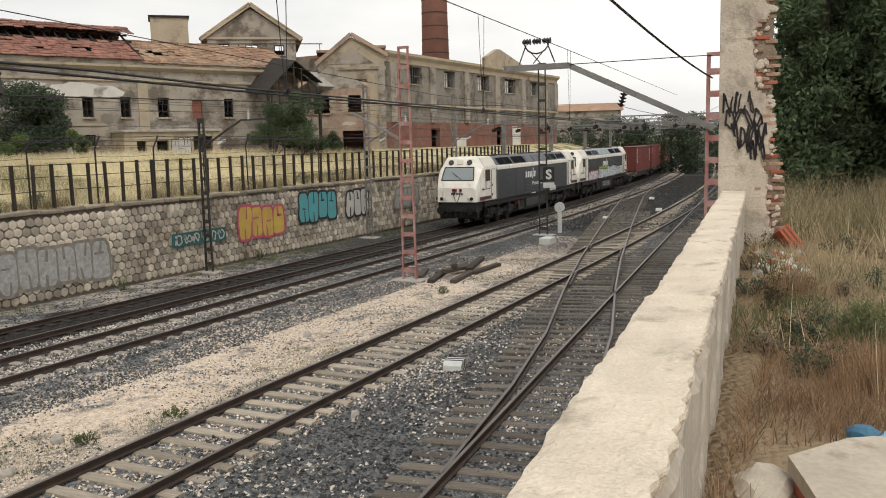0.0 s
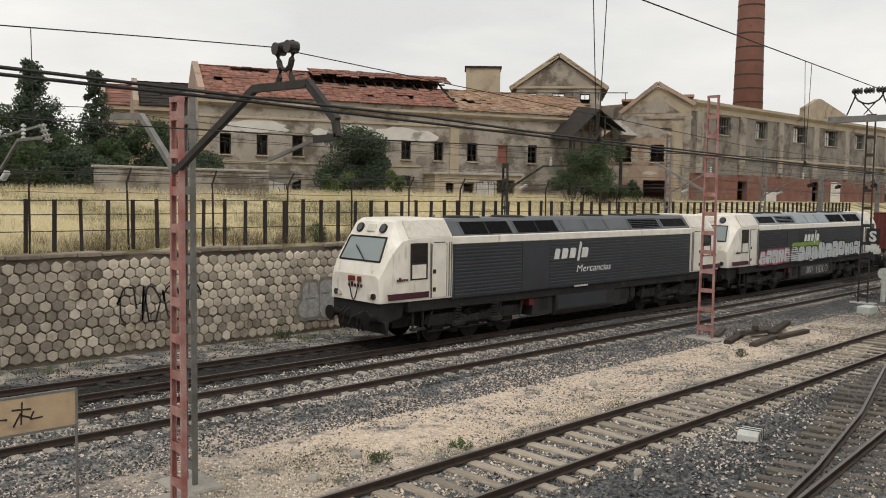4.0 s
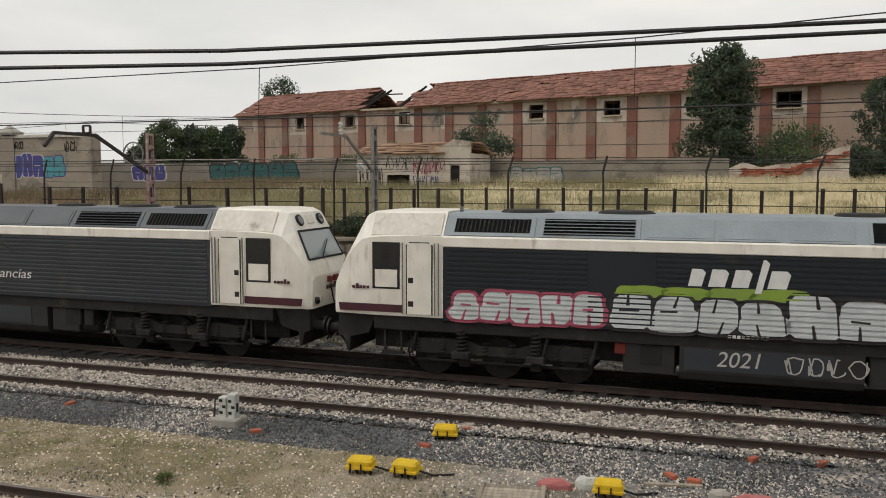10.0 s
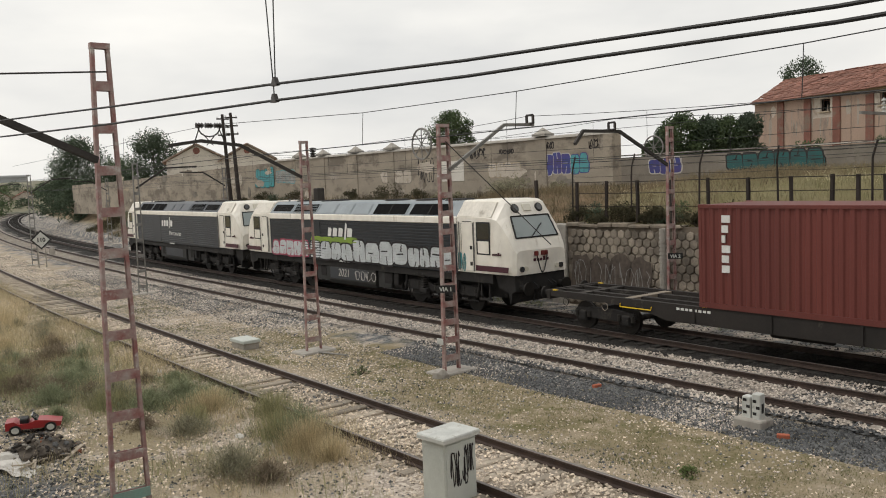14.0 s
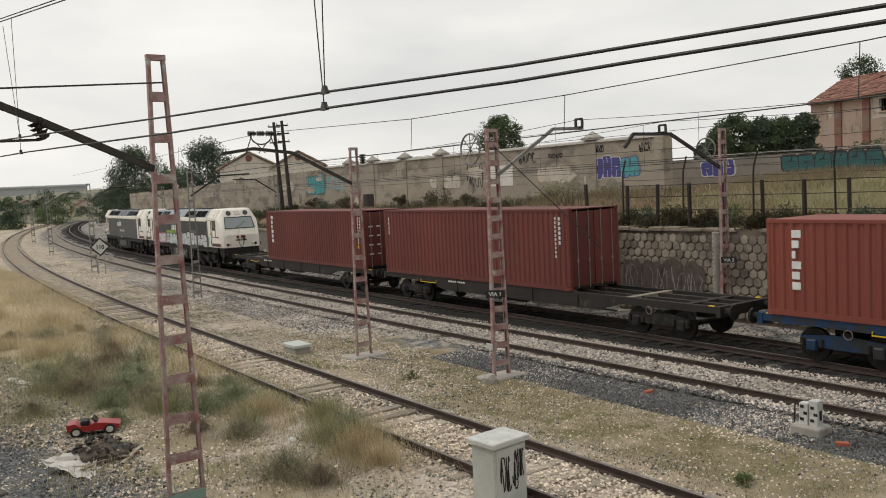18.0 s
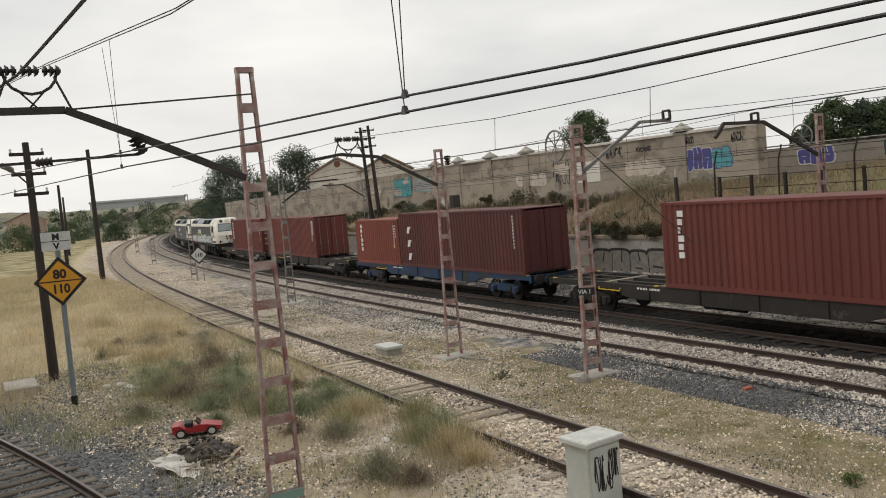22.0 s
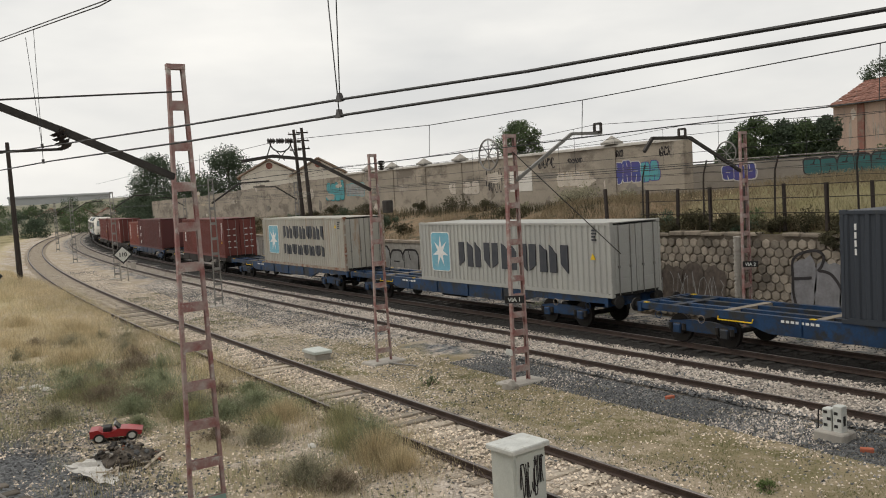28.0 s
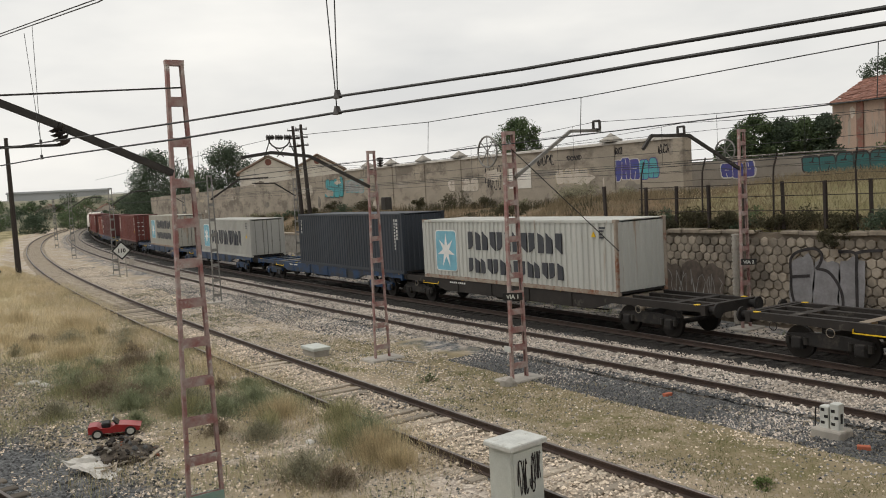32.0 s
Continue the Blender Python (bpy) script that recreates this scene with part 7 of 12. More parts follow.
for x in (66, 80, 95, 112, 130, 150, 175, 205):     # gantries over the yard throat
    t = thing("signal_gantry", "green-grey lattice gantry spanning the tracks", "gantry", group="gantries over the far tracks")
    ya, yb, z = y_old(min(x, 150)) - 5, y_main(x) + 4.2, 6.2
    for y in (ya, yb):
        part("post", Shape().box(x - 0.15, y - 0.15, -0.3, x + 0.15, y + 0.15, z + 0.6), M["steel"], t)
    truss = Shape().beam((x, ya, z), (x, yb, z), 0.1, 0.1).beam((x, ya, z + 0.6), (x, yb, z + 0.6), 0.1, 0.1)
    n = 12
    for k in range(n):
        a, b = ya + (yb - ya) * k / n, ya + (yb - ya) * (k + 1) / n
        truss.beam((x, a, z), (x, (a + b) / 2, z + 0.6), 0.05, 0.05).beam((x, (a + b) / 2, z + 0.6), (x, b, z), 0.05, 0.05)
    part("truss", truss, M["steel"], t)
    for k in range(4):
        y = ya + (yb - ya) * (0.2 + 0.2 * k)
        insulator(t, (x, y, z), (x, y, z - 0.5), 0.1)


def wire(name, label, pts, r, sag=0.0, drops=None, low=None, n=14):
    """A hanging wire through the given places, with droppers down to a lower wire."""
    line = [Vector(pts[0])]
    for a, b in zip(pts, pts[1:]):
        a, b = Vector(a), Vector(b)
        line += [a.lerp(b, u) - Vector((0, 0, 4 * sag * u * (1 - u))) for u in np.linspace(0, 1, n if sag else 3)[1:]]
    s = Shape().tube(line, r, 5)
    ob = solid(name, s, M["wire"], label, "wire", group="overhead wires")
    return ob


def span(line, dy, z, x0, x1, step):
    return [(x, line(x) + dy, z) for x in np.arange(x0, x1 + 1, step)]


NEAR_A = [(75, 7.55), (40, 5.55), (22, 5.55), (5.67, 5.60), (4.2, 5.625), (2.8, 5.62), (1.5, 5.626), (0.6, 5.63), (-0.9, 5.61), (-1.8, 5.60), (-2.8, 5.622), (-3.5, 5.635), (-5.08, 5.693), (-7.4, 5.757), (-11.2, 5.885), (-16, 6.05), (-30, 6.5)]
NEAR_B = [(75, 7.5), (40, 5.5), (22, 5.52), (5.68, 5.575), (2.8, 5.598), (0.6, 5.595), (-0.9, 5.565), (-1.8, 5.548), (-2.8, 5.558), (-3.5, 5.56), (-5.11, 5.595), (-7.4, 5.622), (-11.3, 5.71), (-15, 5.75), (-30, 5.9)]
NEAR_M = [(40, 7.0), (22, 6.95), (16.9, 6.93), (10, 6.89), (6, 6.87), (0, 6.95), (-4, 7.0), (-9.2, 7.10), (-11.5, 7.29), (-15.3, 7.6), (-30, 8.6)]


def over_near(x):
    return 3.48 + 0.1 * x


for rows in (NEAR_A, NEAR_B):
    wire("contact_cable", "thick black twin contact wire over the near track", [(x, over_near(x), z) for x, z in rows], 0.0085)
for dy, rows in ((0.0, NEAR_M), (0.06, NEAR_M[6:])):
    wire("messenger_cable", "stranded messenger wire over the near track", [(x, over_near(x) + dy, z + dy) for x, z in rows], 0.007)
wire("head_wire", "twisted earth wire from mast to mast", [(22.75, 3.25, 6.57), (9.07, 2.67, 7.07), (-13.4, 1.4, 7.16), (-44, -4, 7.2)], 0.02, 0.1)
wire("tie_wire", "taut tie wire between arm and mast", [(22.23, 6.77, 7.09), (22.72, 3.26, 7.13)], 0.012)
wire("messenger_wire", "thin messenger wire over the side track", [(60, 12.0, 6.3), (38, 11.3, 6.25), (22.2, 10.8, 6.5), (9.77, 10.4, 7.03), (7.2, 10.4, 7.16), (5.5, 10.5, 7.08), (1.8, 10.5, 6.85), (-0.8, 10.5, 6.71), (-5.7, 10.5, 6.55), (-10.7, 10.5, 6.49), (-15.3, 10.5, 6.52), (-23.7, 10.82, 6.88), (-62, 14, 7.0)], 0.008)
wire("contact_wire", "thin contact wire over the side track", [(22.2, 8.6, 6.1), (7.05, 10.0, 5.9), (-23.7, 10.5, 5.85), (-62, 13.6, 5.9)], 0.009, 0.02)
wire("messenger_wire", "thin messenger wire over the second track", [(x, y_second(x), 6.82) for x in (-130, -98, -70, -44, -18.3, 7.5, 33, 60, 94)], 0.008, 0.35)
wire("contact_wire", "contact wire over the second track", span(y_second, 0.1, 5.45, -114, 94, 26), 0.010, 0.01)
wire("messenger_wire", "thin messenger wire over the main track", [(x, y_main(x), 6.8) for x in (-130, -98, -70, -44, -18.3, 7.5, 33, 60, 94)], 0.008, 0.35)
wire("contact_wire", "contact wire over the main track", span(y_main, -0.1, 5.45, -114, 94, 26), 0.010, 0.01)
for k, z in enumerate((7.12, 6.76, 6.1, 5.72, 5.36)):
    wire("line_wire", "thin telegraph wire along the stone wall", span(y_wall, -0.8 + 0.15 * (k % 2), z, -84, 96, 18), 0.009, 0.06)
for x in (17.4, 11.7, 6.4, 0.9, -5.1, -11.55):
    t = thing("dropper", "forked dropper wires with black clamps on the contact wires", "wire", group="droppers of the near track")
    for rows, dx in ((NEAR_A, 0.006), (NEAR_B, -0.012)):
        z = float(np.interp(x + dx, [p[0] for p in rows[::-1]], [p[1] for p in rows[::-1]]))
        zm = float(np.interp(x, [p[0] for p in NEAR_M[::-1]], [p[1] for p in NEAR_M[::-1]]))
        lean = (0.075 if dx > 0 else -0.11) if x > -10 else (-0.5 if dx > 0 else 0.1)
        part("dropper_wire", Shape().rod((x + dx, over_near(x), z), (x + dx + lean, over_near(x), zm), 0.004, 4), M["wire"], t)
        part("clamp", Shape().prism([(x + dx - 0.035, z - 0.012), (x + dx + 0.035, z - 0.012), (x + dx + 0.008, z + 0.04), (x + dx - 0.008, z + 0.04)], over_near(x) - 0.014, over_near(x) + 0.014), M["ceramic"], t)
for x, z in ((-15.3, 6.52), (-10.7, 6.49), (-5.7, 6.55), (-0.8, 6.71), (4.0, 6.98), (15.0, 6.8), (-30, 6.9)):
    solid("dropper_wire", Shape().rod((x, 10.5, z), (x, 10.45, 5.87), 0.006, 4), M["wire"], "thin dropper between messenger and contact wire", "wire", group="overhead wires")
for line in (y_second, y_main):
    for k in range(14):
        x = -66 + 5.2 * k
        u = ((x + 18.3) / 25.8) % 1.0
        solid("dropper_wire", Shape().rod((x, line(x), 6.81 - 1.4 * u * (1 - u)), (x, line(x), 5.45), 0.005, 4), M["wire"], "thin dropper between messenger and contact wire", "wire", group="overhead wires")


# ---- wires and hanging insulators over the yard throat ----
for k in range(9):
    a, z = 2.0 + 2.7 * k, 5.5 + 0.55 * ((k * 5) % 3)
    wire("yard_wire", "dark contact and messenger wire over the yard", [(46, y_old(46) - 3 + a * 0.75, z + 0.2), (66, y_old(66) - 4 + a * 0.85, z), (95, y_old(95) - 4 + a * 0.9, z), (130, y_old(130) - 4 + a * 0.9, z + 0.1)], 0.016, 0.15)
for x in (58, 66, 73, 80, 88):
    for k in range(5):
        y = y_old(x) - 2.5 + 3.9 * k + 0.6 * math.sin(x + k)
        t = thing("hanging_insulator", "dark ribbed insulator hanging on the yard wires", "insulator", pose(x, y, 5.9), "insulators over the yard")
        insulator(t, (-0.35, 0, 0), (0.35, 0, 0.1), 0.13)
        part("strap", Shape().rod((0, 0, 0), (0, 0, 0.45), 0.03, 6), M["dark_steel"], t)


# ---- old-rail fence on the stone wall ----
def make_fence():
    t = thing("fence", "fence of dark old rail posts with thin rails on the wall", "fence", kind="structure")
    post = Shape().prism([(-0.045, -0.05), (0.045, -0.05), (0.045, -0.035), (0.012, -0.02), (0.012, 0.03), (0.03, 0.04), (0.03, 0.055), (-0.03, 0.055), (-0.03, 0.04), (-0.012, 0.03), (-0.012, -0.02), (-0.045, -0.035)], 0, 1.62, 2).mesh("post", M["fence"])
    rng = random.Random(21)
    xs = list(np.arange(-23.9, -13.4, 1.55)) + list(np.arange(-13.29, 75, 0.825))
    for x in xs:
        part("post", post, None, t, at=pose(x, y_wall(x) + 0.42, 3.12, rng.uniform(-1.2, 1.2), rng.uniform(-1.2, 1.2), rng.uniform(-10, 10)) @ Matrix.Diagonal((1.15, 1.15, rng.uniform(0.98, 1.02), 1)))
    for z in (4.70, 4.26, 3.75):
        part("rail_bar", Shape().tube([(x, y_wall(x) + 0.36, z + rng.uniform(-0.01, 0.01)) for x in np.arange(-24.2, 75.2, 1.6)], 0.014, 4), M["fence"], t)
    part("post", post, None, t, at=pose(-25.6, y_wall(-25.6) - 0.02, 0.0, 0, -2, 5) @ Matrix.Diagonal((1.3, 1.3, 3.0, 1)))
    return t


make_fence()


def make_barbed_fence():
    t = thing("barbed_fence", "tall bent-top posts carrying strands of barbed wire", "fence", kind="structure")
    rng = random.Random(23)
    for x in np.arange(-24.44, 40, 3.06):
        y = y_wall(x) + 0.75
        lean = rng.uniform(-0.12, 0.12)
        part("bent_post", Shape().tube([(x, y, 3.0), (x + lean * 0.3, y, 4.9), (x + lean * 0.5, y, 5.25), (x + lean + 0.18, y - 0.1, 5.75)], 0.035, 6), M["fence"], t)
    for z, dy in ((4.95, 0.0), (5.3, 0.0), (5.55, -0.05), (5.72, -0.1)):
        part("strand", Shape().tube([(x, y_wall(x) + 0.75 + dy, z - 0.05 * math.sin((x + 27.5) / 3.06 * math.pi) ** 2) for x in np.arange(-24.44, 40, 1.02)], 0.007, 4), M["fence"], t)
    return t


make_barbed_fence()

# ---- small things beside the tracks ----
def drop(x, y, lift=0.0):
    return Matrix.Translation((x, y, ground_z(x, y) + lift))


def board_sign():
    t = thing("notice_board", "tan notice board on two thin posts with black scrawl", "sign", drop(4.55, 14.42))
    part("board", Shape().bev(-1.33, -0.02, 1.35, 1.33, 0.02, 1.95, 0.006), M["board"], t)
    f = Shape()
    for a, b in (((-1.35, 0, 1.34), (1.35, 0, 1.34)), ((-1.35, 0, 1.96), (1.35, 0, 1.96)), ((-1.35, 0, 1.34), (-1.35, 0, 1.96)), ((1.35, 0, 1.34), (1.35, 0, 1.96))):
        f.beam(a, b, 0.05, 0.04)
    part("frame", f, M["steel"], t)
    for x in (-1.35, 1.35):
        part("post", Shape().rod((x, 0.0, -0.1), (x, 0, 1.96), 0.026, 8), M["steel"], t)
        part("foot", rubble_shape(random.Random(int(x * 9)), 0.2, 0.16, 0.1), M["concrete"], t)
    s = Shape()
    segs = [[(-0.5, 1.80), (-0.78, 1.62), (-0.62, 1.62), (-0.8, 1.45)], [(-0.42, 1.78), (-0.56, 1.6), (-0.46, 1.48), (-0.34, 1.6), (-0.40, 1.78)], [(-0.26, 1.85), (-0.27, 1.45)], [(-0.2, 1.85), (-0.22, 1.45)],
            [(-0.26, 1.65), (0.02, 1.75), (0.1, 1.62), (-0.05, 1.52), (-0.12, 1.65), (0.25, 1.62)], [(0.48, 1.87), (0.46, 1.5)], [(0.32, 1.76), (0.62, 1.74)], [(0.46, 1.7), (0.34, 1.48)], [(0.46, 1.66), (0.6, 1.6)], [(0.66, 1.7), (0.6, 1.57), (0.8, 1.58)]]
    for g in segs:
        for a, b in zip(g, g[1:]):
            s.beam((a[0], -0.024, a[1]), (b[0], -0.024, b[1]), 0.006, 0.026)
    part("scrawl", s, M["graffiti_black"], t, "black spray scrawl")
    return t


board_sign()


def track_box(x, y, turn, label="yellow plastic track connection box on short legs"):
    t = thing("track_box", label, "box", drop(x, y) @ Matrix.Rotation(radians(turn), 4, "Z"), "yellow boxes beside the track")
    part("cover", Shape().bev(-0.235, -0.155, 0.12, 0.235, 0.155, 0.29, 0.045), M["yellow"], t)
    part("rim", Shape().bev(-0.255, -0.175, 0.11, 0.255, 0.175, 0.16, 0.01), M["yellow"], t)
    for dx in (-0.16, 0.04):
        part("strap", Shape().box(dx, -0.19, 0.05, dx + 0.025, -0.176, 0.22), M["under"], t)
    for dx in (-0.2, -0.06, 0.07, 0.2):
        part("leg", Shape().rod((dx, -0.06, -0.05), (dx, -0.06, 0.12), 0.022, 6), M["under"], t)
    part("cable", Shape().tube([(0.23, 0, 0.14), (0.45, 0.15, 0.03), (0.8, 0.35, 0.02)], 0.02, 5), M["black"], t)
    return t


for x, y, a in ((-5.85, 14.2, 4), (-5.0, 14.25, -3), (-1.42, 14.35, 2), (-4.95, 16.5, 10)):
    track_box(x, y, a)


def relay_cabinet():
    t = thing("relay_cabinet", "pale grey trackside cabinet with black scrawls and flat lid", "cabinet", drop(-10.95, 8.95) @ Matrix.Rotation(radians(94), 4, "Z"))
    part("body", Shape().bev(-0.36, -0.27, 0.0, 0.36, 0.27, 1.10, 0.02), M["cabinet"], t)
    part("lid", Shape().bev(-0.42, -0.33, 1.10, 0.42, 0.33, 1.18, 0.02), M["white_plate"], t, "paler flat lid")
    part("door", Shape().box(-0.32, -0.282, 0.1, 0.32, -0.268, 1.05), M["cabinet"], t)
    part("plinth", Shape().bev(-0.5, -0.4, -0.3, 0.5, 0.4, 0.04, 0.03), M["concrete"], t)
    part("scrawl", strokes(strokes(Shape(), 77, -0.26, 0.3, 0.14, 0.95, -0.288, 0.022, 3), 79, 0.05, 0.45, 0.3, 1.02, -0.29, 0.02, 2), M["graffiti_black"], t, "black marker scrawl")
    return t


relay_cabinet()


def marker_block():
    t = thing("signal_marker", "white twin block marker with black squares on concrete foot", "marker", drop(-9.75, 16.1))
    part("foot", Shape().bev(-0.32, -0.25, -0.1, 0.32, 0.25, 0.18, 0.03), M["concrete"], t)
    for dx, h in ((-0.2, 0.62), (0.02, 0.7)):
        b = part("block", Shape().bev(dx, -0.1, 0.18, dx + 0.19, 0.1, h, 0.015), M["white_plate"], t)
        for k in range(3):
            part("black_square", Shape().box(dx + 0.03 + 0.07 * (k % 2), -0.105, 0.26 + 0.13 * k, dx + 0.11 + 0.07 * (k % 2), -0.095, 0.32 + 0.13 * k), M["black"], b)
        part("side_square", Shape().box(dx + 0.185, -0.04, 0.3, dx + 0.195, 0.04, 0.5), M["black"], b)
    part("rod", Shape().tube([(-0.25, 0.1, 0.5), (-0.4, 0.1, 0.52), (-0.42, 0.1, 0)], 0.015, 5), M["under"], t)
    return t


marker_block()


def sign_posts():
    t = thing("speed_sign", "orange diamond speed sign with white plate on blue-grey post", "sign", drop(-27.4, 2.95) @ Matrix.Rotation(radians(78), 4, "Z"))
    part("post", Shape().rod((0, 0, -0.1), (0, 0, 4.7), 0.075, 10), M["post_blue"], t)
    part("post_foot", Shape().rod((0, 0, -0.1), (0, 0, 0.28), 0.095, 10), M["black"], t)
    part("rim", Shape().prism([(-0.72, 3.7), (0, 2.98), (0.72, 3.7), (0, 4.42)], -0.12, -0.085), M["black"], t)
    d = part("diamond", Shape().prism([(-0.6, 3.7), (0, 3.1), (0.6, 3.7), (0, 4.3)], -0.135, -0.12), M["orange_plate"], t)
    part("bar", Shape().box(-0.6, -0.142, 3.685, 0.6, -0.134, 3.72), M["black"], d)
    words("upper_number", "80", 0.36, M["black"], d, pose(0, -0.142, 3.79, 90, 0, 0))
    words("lower_number", "110", 0.36, M["black"], d, pose(0, -0.142, 3.36, 90, 0, 0), 0.9)
    p = part("plate", Shape().box(-0.4, -0.12, 4.6, 0.4, -0.085, 5.14), M["white_plate"], t, "white plate lettered M over V")
    part("plate_line", Shape().box(-0.4, -0.126, 4.86, 0.4, -0.119, 4.88), M["black"], p)
    words("plate_letter", "M", 0.26, M["black"], p, pose(0, -0.126, 4.91, 90, 0, 0))
    words("plate_letter", "V", 0.26, M["black"], p, pose(0, -0.126, 4.64, 90, 0, 0))
    t = thing("speed_sign", "white diamond speed board with black rim on low frame", "sign", drop(-67.0, 16.6) @ Matrix.Rotation(radians(70), 4, "Z"))
    part("frame", Shape().rod((-0.25, 0, -0.1), (-0.25, 0, 1.5), 0.05, 6).rod((0.25, 0, -0.1), (0.25, 0, 1.5), 0.05, 6).rod((-0.3, 0, 0.9), (0.3, 0, 0.9), 0.04, 6), M["concrete"], t)
    part("rim", Shape().prism([(-0.72, 2.05), (0, 1.33), (0.72, 2.05), (0, 2.77)], -0.08, -0.05), M["black"], t)
    d = part("diamond", Shape().prism([(-0.58, 2.05), (0, 1.47), (0.58, 2.05), (0, 2.63)], -0.095, -0.08), M["white_plate"], t)
    words("number", "110", 0.42, M["black"], d, pose(0, -0.1, 1.9, 90, 0, 0), 0.95)
    part("side_box", Shape().bev(0.5, -0.2, 0.9, 0.85, 0.1, 1.4, 0.03), M["concrete"], t)


sign_posts()


def wood_pole(x, y, h, label, lean=0.0, arms=0, lamp=False, r=0.13):
    t = thing("utility_pole", label, "pole", drop(x, y) @ Matrix.Rotation(radians(lean), 4, "Y"), "wooden poles beside the line")
    part("pole", Shape().rod((0, 0, -0.2), (0, 0, h), r, 8, r * 0.65), M["pole_wood"], t)
    for k in range(arms):
        z = h - 0.4 - 0.7 * k
        a = part("cross_arm", Shape().box(-0.06, -0.55, z - 0.05, 0.06, 0.55, z + 0.05), M["pole_wood"], t)
        for sy in (-0.5, 0.5):
            insulator(a, (0, sy, z + 0.05), (0, sy, z + 0.2), 0.05, True, 2)
    if lamp:
        part("lamp_bracket", Shape().tube([(0, 0, h - 1.7), (0.2, -0.1, h - 1.45), (0.9, -0.45, h - 1.2), (1.3, -0.65, h - 1.12)], 0.03, 6), M["dark_steel"], t)
        part("lamp_head", Shape().tube([(1.2, -0.6, h - 1.12), (1.4, -0.7, h - 1.08), (1.75, -0.88, h - 1.05)], 0.1, 8), M["steel"], t, "grey street lamp head")
    return t


wood_pole(-32.3, 2.85, 8.3, "dark leaning telegraph pole with cross arms and a street lamp", -5.5, 3, True, 0.17)
wood_pole(-79.2, 11.1, 11.6, "dark bare telegraph pole in dry grass", -3.5, 0, False, 0.24)
wood_pole(-105, 11.0, 9.5, "distant dark telegraph pole", -2.0, 0, False, 0.22)
wood_pole(-150, 16.0, 9.5, "distant thin telegraph pole", -1.0, 0, False, 0.22)
for x in (-68.65, -67.05):
    wood_pole(x, 32.5, 11.4 - ground_z(x, 32.5), "dark paired telegraph pole with cross arms above the bank", -5.8, 3, False, 0.2)


